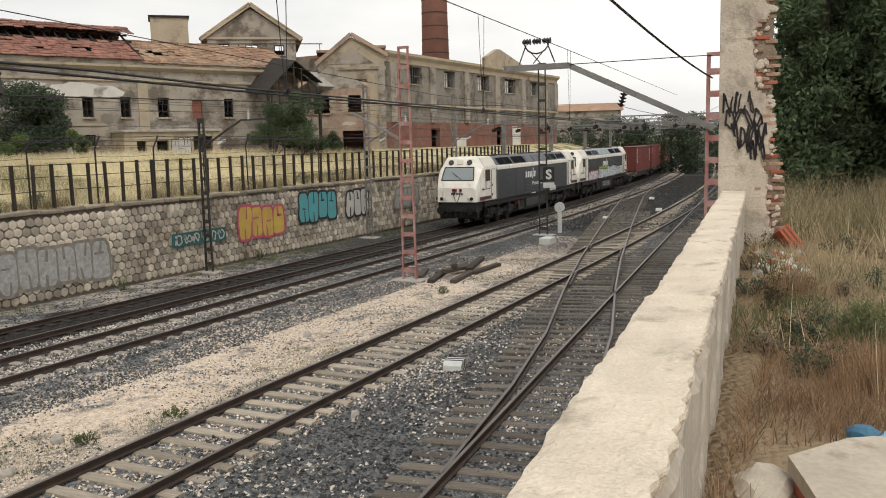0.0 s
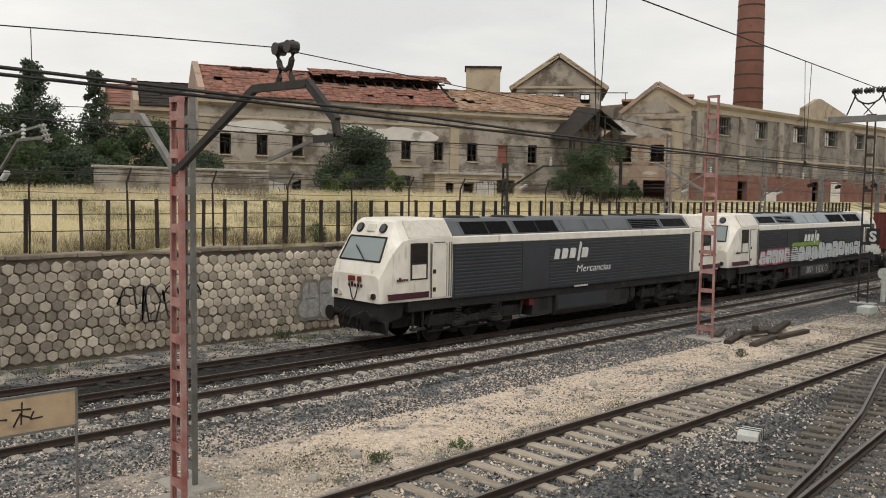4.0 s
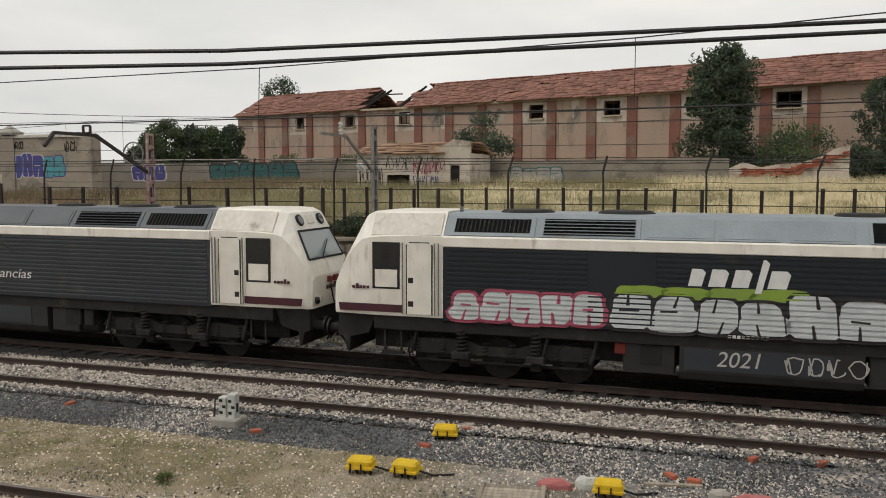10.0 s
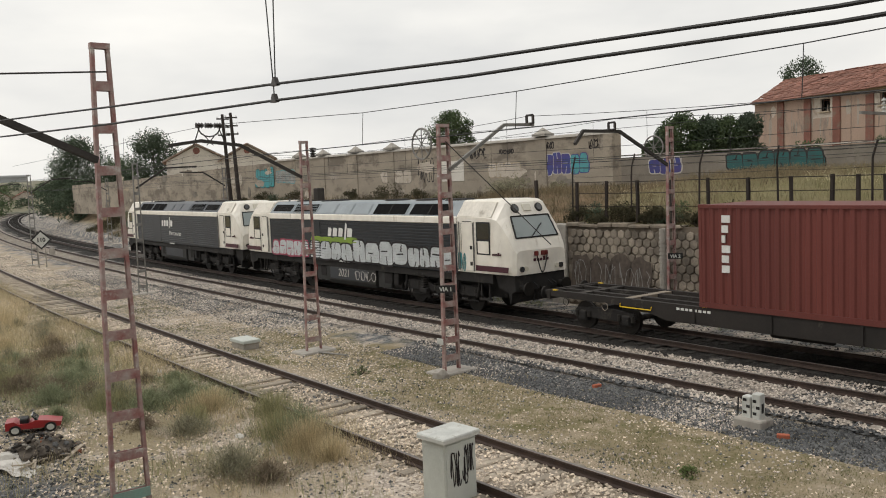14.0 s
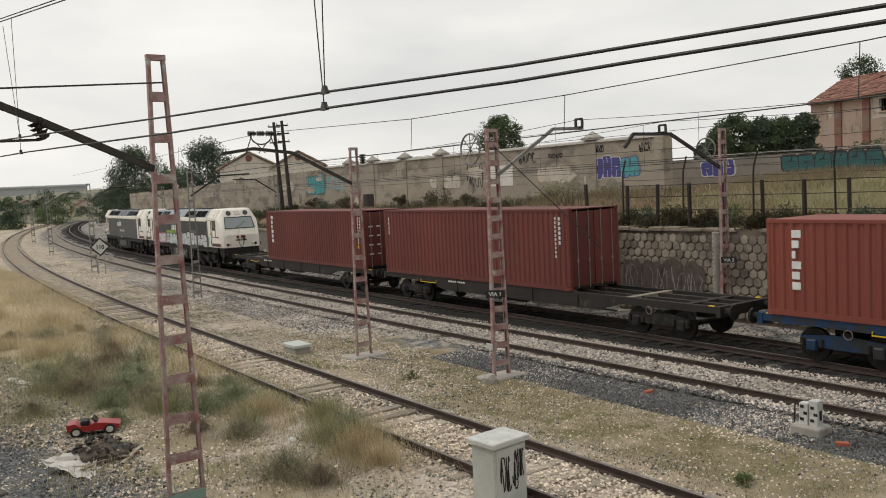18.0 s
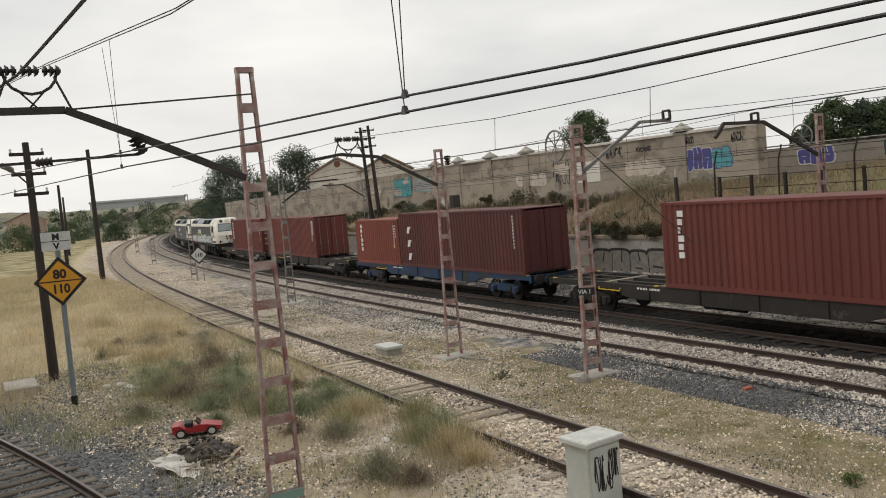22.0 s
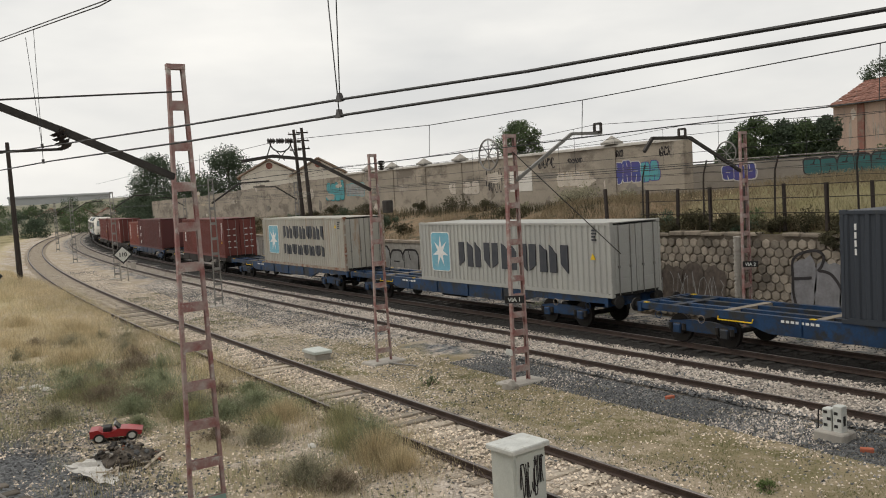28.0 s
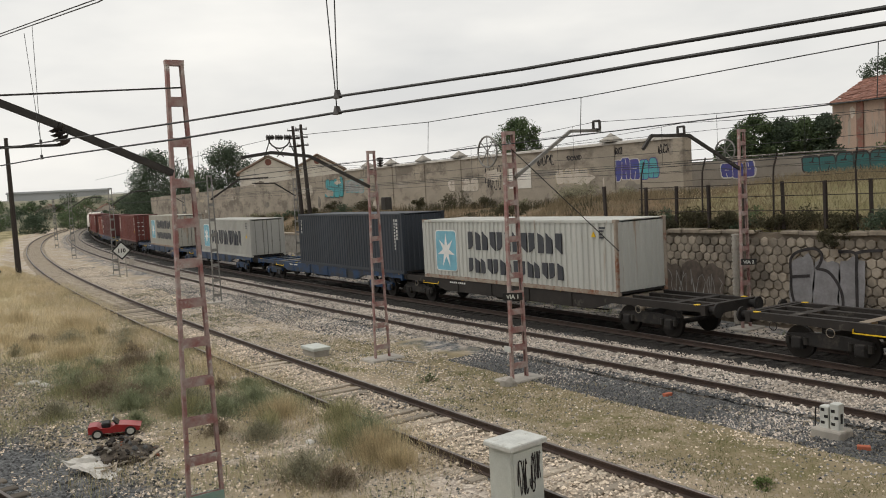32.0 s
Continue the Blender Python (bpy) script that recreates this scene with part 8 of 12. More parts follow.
def junk():
    rng = random.Random(5)
    t = thing("toy_car", "faded red plastic toy sports car", "toy", drop(-21.0, 4.98, 0.02) @ Matrix.Rotation(radians(72), 4, "Z") @ Matrix.Diagonal((0.9, 0.9, 0.78, 1)))
    part("body", Shape().prism([(-0.62, 0.14), (0.62, 0.12), (0.66, 0.24), (0.3, 0.33), (0.05, 0.36), (-0.1, 0.28), (-0.32, 0.29), (-0.42, 0.38), (-0.62, 0.36)], -0.26, 0.26), M["toy"], t)
    part("windscreen", Shape().prism([(0.05, 0.36), (0.12, 0.35), (0.0, 0.5), (-0.03, 0.5)], -0.22, 0.22), M["glass_dark"], t)
    part("seat", Shape().bev(-0.3, -0.18, 0.26, -0.1, 0.18, 0.42, 0.03), M["black"], t)
    for x in (-0.4, 0.4):
        for sy in (-1, 1):
            w = part("wheel", Shape().rod((x, sy * 0.22, 0.13), (x, sy * 0.29, 0.13), 0.14, 14), M["black"], t)
            part("hub", Shape().rod((x, sy * 0.285, 0.13), (x, sy * 0.295, 0.13), 0.09, 10), M["white_plate"], w)
    heap = thing("rubbish_heap", "low heap of dark rubble, planks and scraps", "rubbish", drop(-18.95, 4.6))
    part("mound", rubble_shape(rng, 0.62, 0.6, 0.26, 22), M["heap_soil"], heap)
    for k in range(170):
        a, r = rng.uniform(0, 6.28), 0.85 * math.sqrt(rng.random())
        w = rng.uniform(0.025, 0.09)
        part("scrap", rubble_shape(rng, w, w * rng.uniform(0.5, 0.9), w * 0.6, 5), M[rng.choice(("heap_soil", "heap_soil", "under", "stone_dark", "concrete", "rust", "heap_soil", "brown_wagon"))], heap, at=pose(r * math.cos(a), r * math.sin(a), max(0.0, 0.40 * (1 - (r / 0.72) ** 2)) + 0.01, rng.uniform(-40, 40), rng.uniform(-40, 40), rng.uniform(0, 360)))
    for k in range(9):
        l = rng.uniform(0.15, 0.4)
        part("plank", Shape().box(-l, -0.035, 0, l, 0.035, 0.02), M["wood"], heap, at=pose(rng.uniform(0.1, 0.8), rng.uniform(-0.7, 0.6), 0.07, rng.uniform(-15, 15), rng.uniform(-15, 15), rng.uniform(0, 180)))
    s = Shape()
    n = 13
    for i in range(n):
        for j in range(n):
            u, v = (i - 6) / 6, (j - 6) / 6
            fold = 0.09 * noise.noise((i * 0.55, j * 0.3, 3)) + 0.05 * noise.noise((i * 1.3, j * 0.8, 9))
            s.v.append((u * 0.62 * (1 - 0.3 * v) + 0.12 * noise.noise((j * 0.5, i * 0.4, 2)), v * 0.42 * (1 - 0.35 * u * v) + 0.1 * noise.noise((i * 0.5, 4, j * 0.3)), max(0.015, 0.12 + fold - 0.17 * u)))
    s.f = [(i * n + j, (i + 1) * n + j, (i + 1) * n + j + 1, i * n + j + 1) for i in range(n - 1) for j in range(n - 1)]
    solid("white_rag", s, M["cloth"], "crumpled dirty white sheet on the ground", "cloth", at=drop(-18.35, 4.0, 0.0) @ Matrix.Rotation(radians(40), 4, "Z") @ Matrix.Scale(0.85, 4))
    for x, y, w, d in ((-28.6, 4.7, 0.32, 0.2), (-29.3, 4.5, 0.22, 0.3), (-29.4, 4.1, 0.25, 0.18), (-17.0, 8.1, 0.16, 0.1), (-24.5, 9.2, 0.2, 0.12)):
        solid("litter", rubble_shape(rng, w, d, 0.09, 8), M["cloth"], "pale scrap of litter in the grass", "litter", group="scraps of litter", at=drop(x, y, -0.02))
    solid("concrete_slab", Shape().bev(-0.35, -0.25, 0, 0.35, 0.25, 0.08, 0.02), M["concrete"], "pale broken concrete slab lying flat", "slab", at=drop(-14.9, 4.15, 0.0) @ Matrix.Rotation(radians(30), 4, "Z"))
    solid("concrete_slab", Shape().bev(-0.9, -0.5, 0, 0.9, 0.5, 0.22, 0.04), M["concrete"], "long low concrete plinth in weeds", "slab", at=drop(-31.4, 1.75, 0.0))
    b = thing("cable_box", "low grey concrete cable box with lid", "box", drop(-26.2, 12.75))
    part("base", Shape().bev(-0.45, -0.28, -0.05, 0.45, 0.28, 0.22, 0.02), M["concrete"], b)
    part("lid", Shape().bev(-0.5, -0.32, 0.22, 0.5, 0.32, 0.32, 0.02), M["cabinet"], b)
    solid("yellow_lump", rubble_shape(random.Random(3), 0.16, 0.12, 0.14, 8), M["box_yellow"], "small dull yellow lump by the cable box", "rubble", at=drop(-26.75, 13.3))
    solid("rock", rubble_shape(rng, 0.28, 0.2, 0.22), M["concrete"], "pale rock at the mast's foot", "rock", at=drop(-18.0, 14.45))
    solid("loose_pole", Shape().rod((-0.7, 0, 0.04), (0.7, 0.2, 0.1), 0.03, 6), M["steel"], "short pale pole lying on the ground", "pole", at=drop(-22.8, 13.9))
    # between the board and the yellow boxes
    for x, y, s1, mname in ((0.95, 14.75, 0.42, "pink_rubble"), (-2.35, 14.5, 0.3, "pink_rubble")):
        solid("painted_lump", rubble_shape(rng, s1, s1 * 0.45, 0.16), M[mname], "pink painted lump of rubble", "rubble", group="lumps of rubble", at=drop(x, y))
    for x, y in ((-0.45, 15.6), (-0.05, 15.45), (-8.9, 15.75), (2.2, 16.9), (-4.6, 17.0), (-14.2, 16.4), (-5.2, 15.9), (1.0, 16.8)):
        solid("broken_brick", Shape().bev(-0.12, -0.06, 0, 0.12, 0.06, 0.09, 0.012), M["debris_brick"], "broken orange-red brick on the ballast", "brick", group="loose bricks", at=drop(x, y, 0.0) @ Matrix.Rotation(rng.uniform(0, 3), 4, "Z"))
    solid("grey_lump", rubble_shape(rng, 0.2, 0.15, 0.16), M["concrete"], "grey lump of concrete", "rubble", group="lumps of rubble", at=drop(0.35, 14.85))
    for x, y, a, l in ((-0.4, 15.2, 10, 1.0), (-1.0, 14.2, -40, 0.5), (-0.6, 14.1, 35, 0.6), (-2.0, 14.75, 20, 0.7)):
        solid("loose_plank", Shape().box(-l / 2, -0.05, 0, l / 2, 0.05, 0.035), M["wood"], "weathered plank lying on the stones", "plank", group="loose planks", at=drop(x, y, 0.01) @ Matrix.Rotation(radians(a), 4, "Z"))
    pallet = thing("wooden_hatch", "weathered wooden hatch lying flat", "hatch", drop(-3.0, 13.9) @ Matrix.Rotation(radians(8), 4, "Z"))
    for k in range(5):
        part("board", Shape().bev(-0.5, -0.32 + 0.14 * k, 0.02, 0.5, -0.2 + 0.14 * k, 0.06, 0.008), M["wood"], pallet)
    for dx in (-0.55, 0.5):
        part("batten", Shape().bev(dx, -0.36, 0.0, dx + 0.08, 0.4, 0.08, 0.01), M["wood"], pallet)
    solid("white_scrap", rubble_shape(rng, 0.26, 0.12, 0.2, 7), M["white_plate"], "crushed white sheet metal scrap", "litter", at=drop(-1.8, 14.65))
    pile = thing("sleeper_pile", "heap of old dark wooden sleepers on the gravel", "sleepers", drop(32.0, 15.0) @ Matrix.Rotation(radians(4), 4, "Z"))
    for dx, dy, dz, turn, tip, l in ((-1.4, -0.9, 0.0, 4, 0, 2.5), (0.9, -1.1, 0.0, -5, 0, 2.6), (-1.6, 0.1, 0.0, 10, 0, 2.4), (0.4, 0.2, 0.0, -8, 0, 2.6), (-1.0, 1.0, 0.0, 16, 0, 2.2), (1.2, -0.5, 0.15, 7, -3, 2.6), (-0.3, -0.3, 0.15, -6, 3, 2.5), (0.3, 0.1, 0.31, 22, 2, 2.6)):
        part("old_sleeper", Shape().bev(-l / 2, -0.13, 0, l / 2, 0.13, 0.15, 0.02), M["old_timber"], pile, at=pose(dx, dy, dz, rng.uniform(-4, 4), tip, turn))
    for x, y in ((18.3, 8.4), (56, 15.2), (62, 13.0), (74, 16.2)):
        t = thing("switch_cover", "white ribbed switch cover with dark bands", "cover", drop(x, y) @ Matrix.Rotation(radians(12), 4, "Z"), "switch covers")
        part("cover", Shape().prism([(-0.35, 0.05), (0.35, 0.05), (0.33, 0.18), (0.2, 0.27), (-0.2, 0.27), (-0.33, 0.18)], -0.22, 0.22, 1), M["white_plate"], t)
        for k in range(3):
            part("dark_band", Shape().prism([(-0.17 + 0.16 * k, 0.06), (-0.12 + 0.16 * k, 0.06), (-0.12 + 0.16 * k, 0.277), (-0.17 + 0.16 * k, 0.277)], -0.225, 0.225, 1), M["under"], t)
    t = thing("point_motor", "low grey point motor box by the mast", "box", drop(42.5, 14.6))
    part("box", Shape().bev(-0.5, -0.3, 0, 0.5, 0.3, 0.32, 0.03), M["cabinet"], t)
    t = thing("marker_post", "short white marker post with round top", "post", drop(47.5, 15.6))
    part("post", Shape().rod((0, 0, -0.1), (0, 0, 1.3), 0.13, 8), M["white_plate"], t)
    part("head", Shape().disc((0, 0, 1.5), 0.3, 0.14, 0, 16), M["white_plate"], t)
    for x, y in ((26.8, 13.5), (14.3, 8.7), (11.0, 13.2), (9.5, 12.6), (20.0, 13.9)):
        solid("pale_rock", rubble_shape(rng, rng.uniform(0.1, 0.17), rng.uniform(0.08, 0.14), 0.15, 8), M["concrete"], "single pale rock on the gravel", "rock", group="pale rocks", at=drop(x, y, -0.01))
    solid("white_block", Shape().bev(-0.22, -0.18, 0, 0.22, 0.18, 0.42, 0.03), M["white_plate"], "white painted block stump", "block", at=drop(6.62, 11.75))
    # on the near bank
    s = Shape()
    slab = [(4.3, -0.02), (4.72, -0.1), (5.05, 0.0), (5.36, 0.1), (5.58, -0.05), (5.78, -0.19), (5.95, -0.45), (5.9, -1.0), (5.4, -1.3), (4.2, -1.1)]
    s.prism([(x - 5.0, y + 0.5) for x, y in slab], 0.0, 0.09, 2)
    under = Shape().prism([(x * 0.9 - 4.56, y * 0.9 + 0.47) for x, y in slab], -0.22, 0.0, 2)
    solid("broken_slab", s, M["slab_stone"], "broken concrete slab with brick edge on the bank", "slab", at=Matrix.Translation((5.0, -0.5, 3.31)))
    solid("slab_footing", under, M["debris_brick"], "crumbling brick and earth under the broken slab", "rubble", at=Matrix.Translation((5.0, -0.5, 3.305)))
    solid("broken_slab", rubble_shape(rng, 0.6, 0.42, 0.12, 9), M["slab_stone"], "flat grey broken stone on the bank", "slab", at=Matrix.Translation((5.25, 0.2, 3.18)) @ Matrix.Diagonal((0.62, 0.45, 1.1, 1)))
    bag = thing("blue_bag", "crumpled blue plastic bag with a pale blue end", "bag", Matrix.Translation((5.93, -0.27, 3.36)))
    part("bag_body", rubble_shape(rng, 0.08, 0.11, 0.07, 11), M["blue_cloth"], bag)
    part("bag_end", rubble_shape(rng, 0.05, 0.05, 0.06, 8), M["pale_bag"], bag, "pale blue folded end", at=pose(-0.03, -0.13, 0))
    t = thing("hollow_brick", "orange hollow brick leaning in rubble", "brick", Matrix.Translation((16.0, 0.78, 3.2)) @ Matrix.Rotation(radians(-38), 4, "X") @ Matrix.Rotation(radians(30), 4, "Z"))
    part("block", Shape().bev(-0.16, -0.1, 0, 0.16, 0.1, 0.42, 0.01), M["debris_brick"], t)
    for k in range(2):
        part("groove", Shape().box(-0.165, -0.06 + 0.08 * k, 0.02, -0.155, -0.03 + 0.08 * k, 0.4), M["rust"], t)
    for k in range(44):
        x = 14.2 + rng.uniform(-1.5, 1.3)
        solid("rubble_piece", rubble_shape(rng, rng.uniform(0.05, 0.13), rng.uniform(0.05, 0.1), rng.uniform(0.05, 0.1), 7), M[rng.choice(("concrete", "debris_brick", "plaster", "white_render"))], "small piece of wall rubble", "rubble", group="wall rubble", at=Matrix.Translation((x, y_parapet(x) - 0.35 - rng.uniform(0, 0.7), 3.2)))


M["heap_soil"] = mat("heap_dark_soil", (0.14, 0.118, 0.096), (0.06, 0.05, 0.042), 6, 0.95, bump=0.8, grain=30, rnd=0.4)
M["old_timber"] = mat("old_dark_timber", (0.075, 0.06, 0.048), (0.04, 0.033, 0.028), 3, 0.95, bump=0.8, grain=40, rnd=0.3, stretch=(0.6, 6, 6))
M["pale_bag"] = mat("pale_blue_plastic", (0.30, 0.48, 0.58), (0.22, 0.38, 0.48), 6, 0.45, bump=0.2)
junk()


# ---- graffiti on the walls ----
M["graffiti_faded"] = mat("graffiti_faded_silver", (0.40, 0.40, 0.395), (0.27, 0.262, 0.25), 5, 0.9, bump=0.4, grain=12)
M["graffiti_brown"] = mat("graffiti_dark_brown", (0.07, 0.056, 0.047), (0.135, 0.108, 0.09), 4.5, 0.9, bump=0.2)
M["graffiti_grey"] = mat("graffiti_dark_grey", (0.16, 0.15, 0.14), (0.26, 0.23, 0.19), 5, 0.85, bump=0.2)


def ribbon(pts, w, y):
    """A flat sprayed line of one width through (x, z) places, rounded between them."""
    p = [Vector(q) for q in pts]
    line = []
    for i in range(len(p) - 1):
        a, b, c, d = p[max(0, i - 1)], p[i], p[i + 1], p[min(len(p) - 1, i + 2)]
        line += [0.5 * (2 * b + (c - a) * u + (2 * a - 5 * b + 4 * c - d) * u * u + (3 * b - a - 3 * c + d) * u ** 3) for u in (0, 0.25, 0.5, 0.75)]
    line.append(p[-1])
    s = Shape()
    for i, q in enumerate(line):
        d = (line[min(i + 1, len(line) - 1)] - line[max(i - 1, 0)]).normalized()
        o = Vector((-d.y, d.x)) * w / 2
        s.v += [(q.x + o.x, y, q.y + o.y), (q.x - o.x, y, q.y - o.y)]
    s.f = [(2 * i, 2 * i + 2, 2 * i + 3, 2 * i + 1) for i in range(len(line) - 1)]
    return s


M["graffiti_wash"] = mat("graffiti_grey_wash", (0.24, 0.235, 0.245), (0.17, 0.165, 0.17), 2.5, 0.9, bump=0.5, grain=12)


def wall_graffiti():
    def at(x):
        slope = math.atan((y_wall(x + 0.5) - y_wall(x - 0.5)))
        return Matrix.Translation((x, y_wall(x) - 0.085, 0)) @ Matrix.Rotation(slope, 4, "Z")
    for x, w, z0, z1, fill, line, n, seed, lab in (
            (21.3, 5.6, 0.3, 1.75, "graffiti_faded", "graffiti_grey", 7, 3, "large faded silver graffiti piece on the stones"),
            (33.6, 3.4, 0.75, 2.35, "graffiti_yellow", "graffiti_pink", 4, 5, "yellow and pink graffiti piece on stones"),
            (38.4, 3.5, 1.15, 2.75, "graffiti_teal", "graffiti_black", 4, 7, "teal graffiti piece on pale stones"),
            (42.4, 2.4, 0.95, 2.6, "graffiti_white", "graffiti_black", 3, 9, "white and black graffiti piece"),
            (48.6, 3.2, 1.1, 2.4, "graffiti_silver", "graffiti_grey", 3, 13, "grey graffiti piece on dark stones"),
            (13.0, 3.0, 0.7, 2.0, "graffiti_silver", "graffiti_black", 4, 15, "dark scrawled graffiti tag on stones"),
            (-44.0, 5.0, 0.2, 1.9, "graffiti_silver", "graffiti_black", 3, 23, "grey graffiti arches on concrete"),
            (-28.6, 6.4, 0.3, 1.75, "graffiti_grey", "graffiti_black", 5, 24, "dark grey graffiti piece on concrete"),
            (-83.0, 3.4, 0.5, 1.9, "graffiti_teal", "graffiti_blue", 3, 795, "teal and blue graffiti piece on concrete"),
            (-78.6, 3.6, 0.5, 2.0, "graffiti_white", "graffiti_blue", 4, 796, "pale graffiti piece on concrete"),
            (-74.4, 3.6, 0.5, 1.9, "graffiti_pink", "graffiti_white", 4, 797, "pink and white graffiti piece on concrete"),
            (-70.0, 3.6, 0.5, 2.0, "graffiti_white", "graffiti_silver", 4, 798, "washed-out white graffiti piece on concrete"),
            (-65.4, 3.8, 0.5, 1.9, "graffiti_silver", "graffiti_grey", 4, 799, "grey graffiti piece on concrete")):
        t = thing("graffiti", lab, "graffiti", at(x), "wall graffiti")
        if x == 13.0:
            part("tag_line", strokes(Shape(), seed, -w / 2, z0, w / 2, z1, 0, 0.06, n), M[line], t)
        else:
            y = 0.325 if x < -25 else 0.032 if x == 21.3 else 0.0
            piece("piece", t, seed, -w / 2, z0, w / 2, z1, y, fill, line, n, 0.16)
    t = thing("graffiti", "big thick black sprayed loops over pale grey wash on the stones", "graffiti", at(-16), "wall graffiti")
    part("grey_wash", blob_letters(Shape(), 19, -1.2, 0.2, 1.4, 2.3, -0.004, 3, 1.15), M["graffiti_wash"], t, "thin pale grey wash")["kind"] = "stuff"
    for k, line in enumerate(([(-1.03, 0.58), (-1.14, 1.08), (-1.14, 1.6), (-1.14, 2.11), (-0.88, 2.38), (-0.3, 2.51), (-0.02, 2.34), (-0.08, 2.03), (-0.23, 1.83)],
                              [(-0.18, 1.85), (0.21, 1.76), (0.52, 1.38), (0.67, 0.96), (0.67, 0.5)], [(0.55, 2.43), (1.11, 2.4), (1.14, 1.84), (1.15, 0.6)], [(1.11, 2.39), (1.41, 2.47), (2.0, 2.51)], [(-1.18, 1.53), (-0.45, 1.6)])):
        part("black_loop", ribbon(line, 0.1, -0.012 - 0.002 * k), M["graffiti_black"], t, "thick black sprayed line")
    t = thing("graffiti", "dark brown sprayed wash with thin pale loops on the stones", "graffiti", at(-21.8), "wall graffiti")
    part("brown_wash", blob_letters(Shape(), 83, -2.0, 0.1, 1.9, 1.9, -0.004, 4, 1.2), M["graffiti_brown"], t, "dark brown wash")["kind"] = "stuff"
    part("pale_loop", strokes(Shape(), 85, -1.9, 0.3, 1.9, 1.7, -0.012, 0.022, 5), M["graffiti_silver"], t)["kind"] = "stuff"
    pipe = thing("drain_pipe", "grey ribbed drainpipe against the stone wall", "pipe", Matrix.Translation((-19.2, y_wall(-19.2) - 0.24, 0)))
    part("pipe", Shape().rod((0, 0, -0.25), (0, 0, 2.95), 0.12, 12), M["concrete"], pipe)
    for k in range(20):
        part("rib", Shape().rod((0, 0, 0.05 + 0.15 * k), (0, 0, 0.11 + 0.15 * k), 0.14, 12), M["concrete"], pipe)
    t = thing("graffiti", "dark teal painted panel with white strokes on the stones", "graffiti", at(29.2))
    part("panel", Shape().box(-1.7, -0.012, 0.95, 1.7, 0.02, 1.55), M["graffiti_dkteal"], t)
    part("stroke_layer", strokes(Shape(), 29, -1.6, 1.02, 1.6, 1.48, -0.016, 0.06, 6), M["graffiti_white"], t)


wall_graffiti()


# ---- buildings beyond the cutting ----
def along(p0, p1):
    """A space whose x runs from p0 to p1, y away from the line and z up."""
    d = (Vector(p1) - Vector(p0)).normalized()
    return Matrix(((d.x, -d.y, 0, p0[0]), (d.y, d.x, 0, p0[1]), (0, 0, 1, 0), (0, 0, 0, 1)))


def holed(u0, u1, z0, z1, v0, v1, holes):
    """A wall from v0 to v1 in depth with rectangular openings (ua, ub, za, zb) right through it."""
    us = sorted({u0, u1, *[u for h in holes for u in h[:2] if u0 < u < u1]})
    zs = sorted({z0, z1, *[z for h in holes for z in h[2:4] if z0 < z < z1]})

    def full(i, j):
        if not (0 <= i < len(us) - 1 and 0 <= j < len(zs) - 1):
            return False
        u, z = (us[i] + us[i + 1]) / 2, (zs[j] + zs[j + 1]) / 2
        return not any(h[0] < u < h[1] and h[2] < z < h[3] for h in holes)
    s = Shape()
    index = {}

    def at(i, j, k):
        if (i, j, k) not in index:
            index[i, j, k] = len(s.v)
            s.v.append((us[i], v1 if k else v0, zs[j]))
        return index[i, j, k]
    for i in range(len(us) - 1):
        for j in range(len(zs) - 1):
            if not full(i, j):
                continue
            s.f.append((at(i, j, 0), at(i + 1, j, 0), at(i + 1, j + 1, 0), at(i, j + 1, 0)))
            s.f.append((at(i, j, 1), at(i, j + 1, 1), at(i + 1, j + 1, 1), at(i + 1, j, 1)))
            for di, dj, p, q in ((-1, 0, (0, 1), (0, 0)), (1, 0, (1, 0), (1, 1)), (0, -1, (0, 0), (1, 0)), (0, 1, (1, 1), (0, 1))):
                if not full(i + di, j + dj):
                    s.f.append((at(i + q[0], j + q[1], 0), at(i + p[0], j + p[1], 0), at(i + p[0], j + p[1], 1), at(i + q[0], j + q[1], 1)))
    return s


def courses(rng, u0, u1, low, high, gone=None, seg=0.55, tall=0.36):
    """A tiled slope of stepped courses between two (v, z) edges, broken into short runs that sag and slip a little."""
    s = Shape()
    dv, dz = high[0] - low[0], high[1] - low[1]
    ln = math.hypot(dv, dz)
    n = max(2, round(ln / tall))
    for i in range(n):
        u = u0 + (rng.uniform(-seg, 0) if i % 2 else 0)
        while u < u1 - 0.05:
            w = seg * rng.uniform(0.6, 1.4)
            a, b = max(u, u0 + rng.uniform(-0.06, 0.04)), min(u + w, u1 + rng.uniform(-0.05, 0.06))
            u += w
            if b - a < 0.08 or (gone and gone((a + b) / 2, (i + 0.5) / n)):
                continue
            f0, f1 = i / n - 0.02, (i + 1) / n + 0.03
            j = rng.uniform(-0.025, 0.025)
            q = []
            for f, lift in ((f0, 0.075), (f1, 0.02)):
                v, z = low[0] + dv * f, low[1] + dz * f + lift + j
                q += [(a, v, z - 0.06), (b, v, z - 0.06 + rng.uniform(-0.02, 0.02)), (b, v, z), (a, v, z)]
            s.add(q, [(0, 1, 2, 3), (7, 6, 5, 4), (3, 2, 6, 7), (1, 0, 4, 5), (0, 3, 7, 4), (2, 1, 5, 6)])
    return s


def tiled(name, parent, shape, material, label=""):
    me = raw_mesh(name, shape.v, shape.f, material)
    ob = part(name, me, material, parent, label)
    ob["kind"] = "stuff"
    return ob


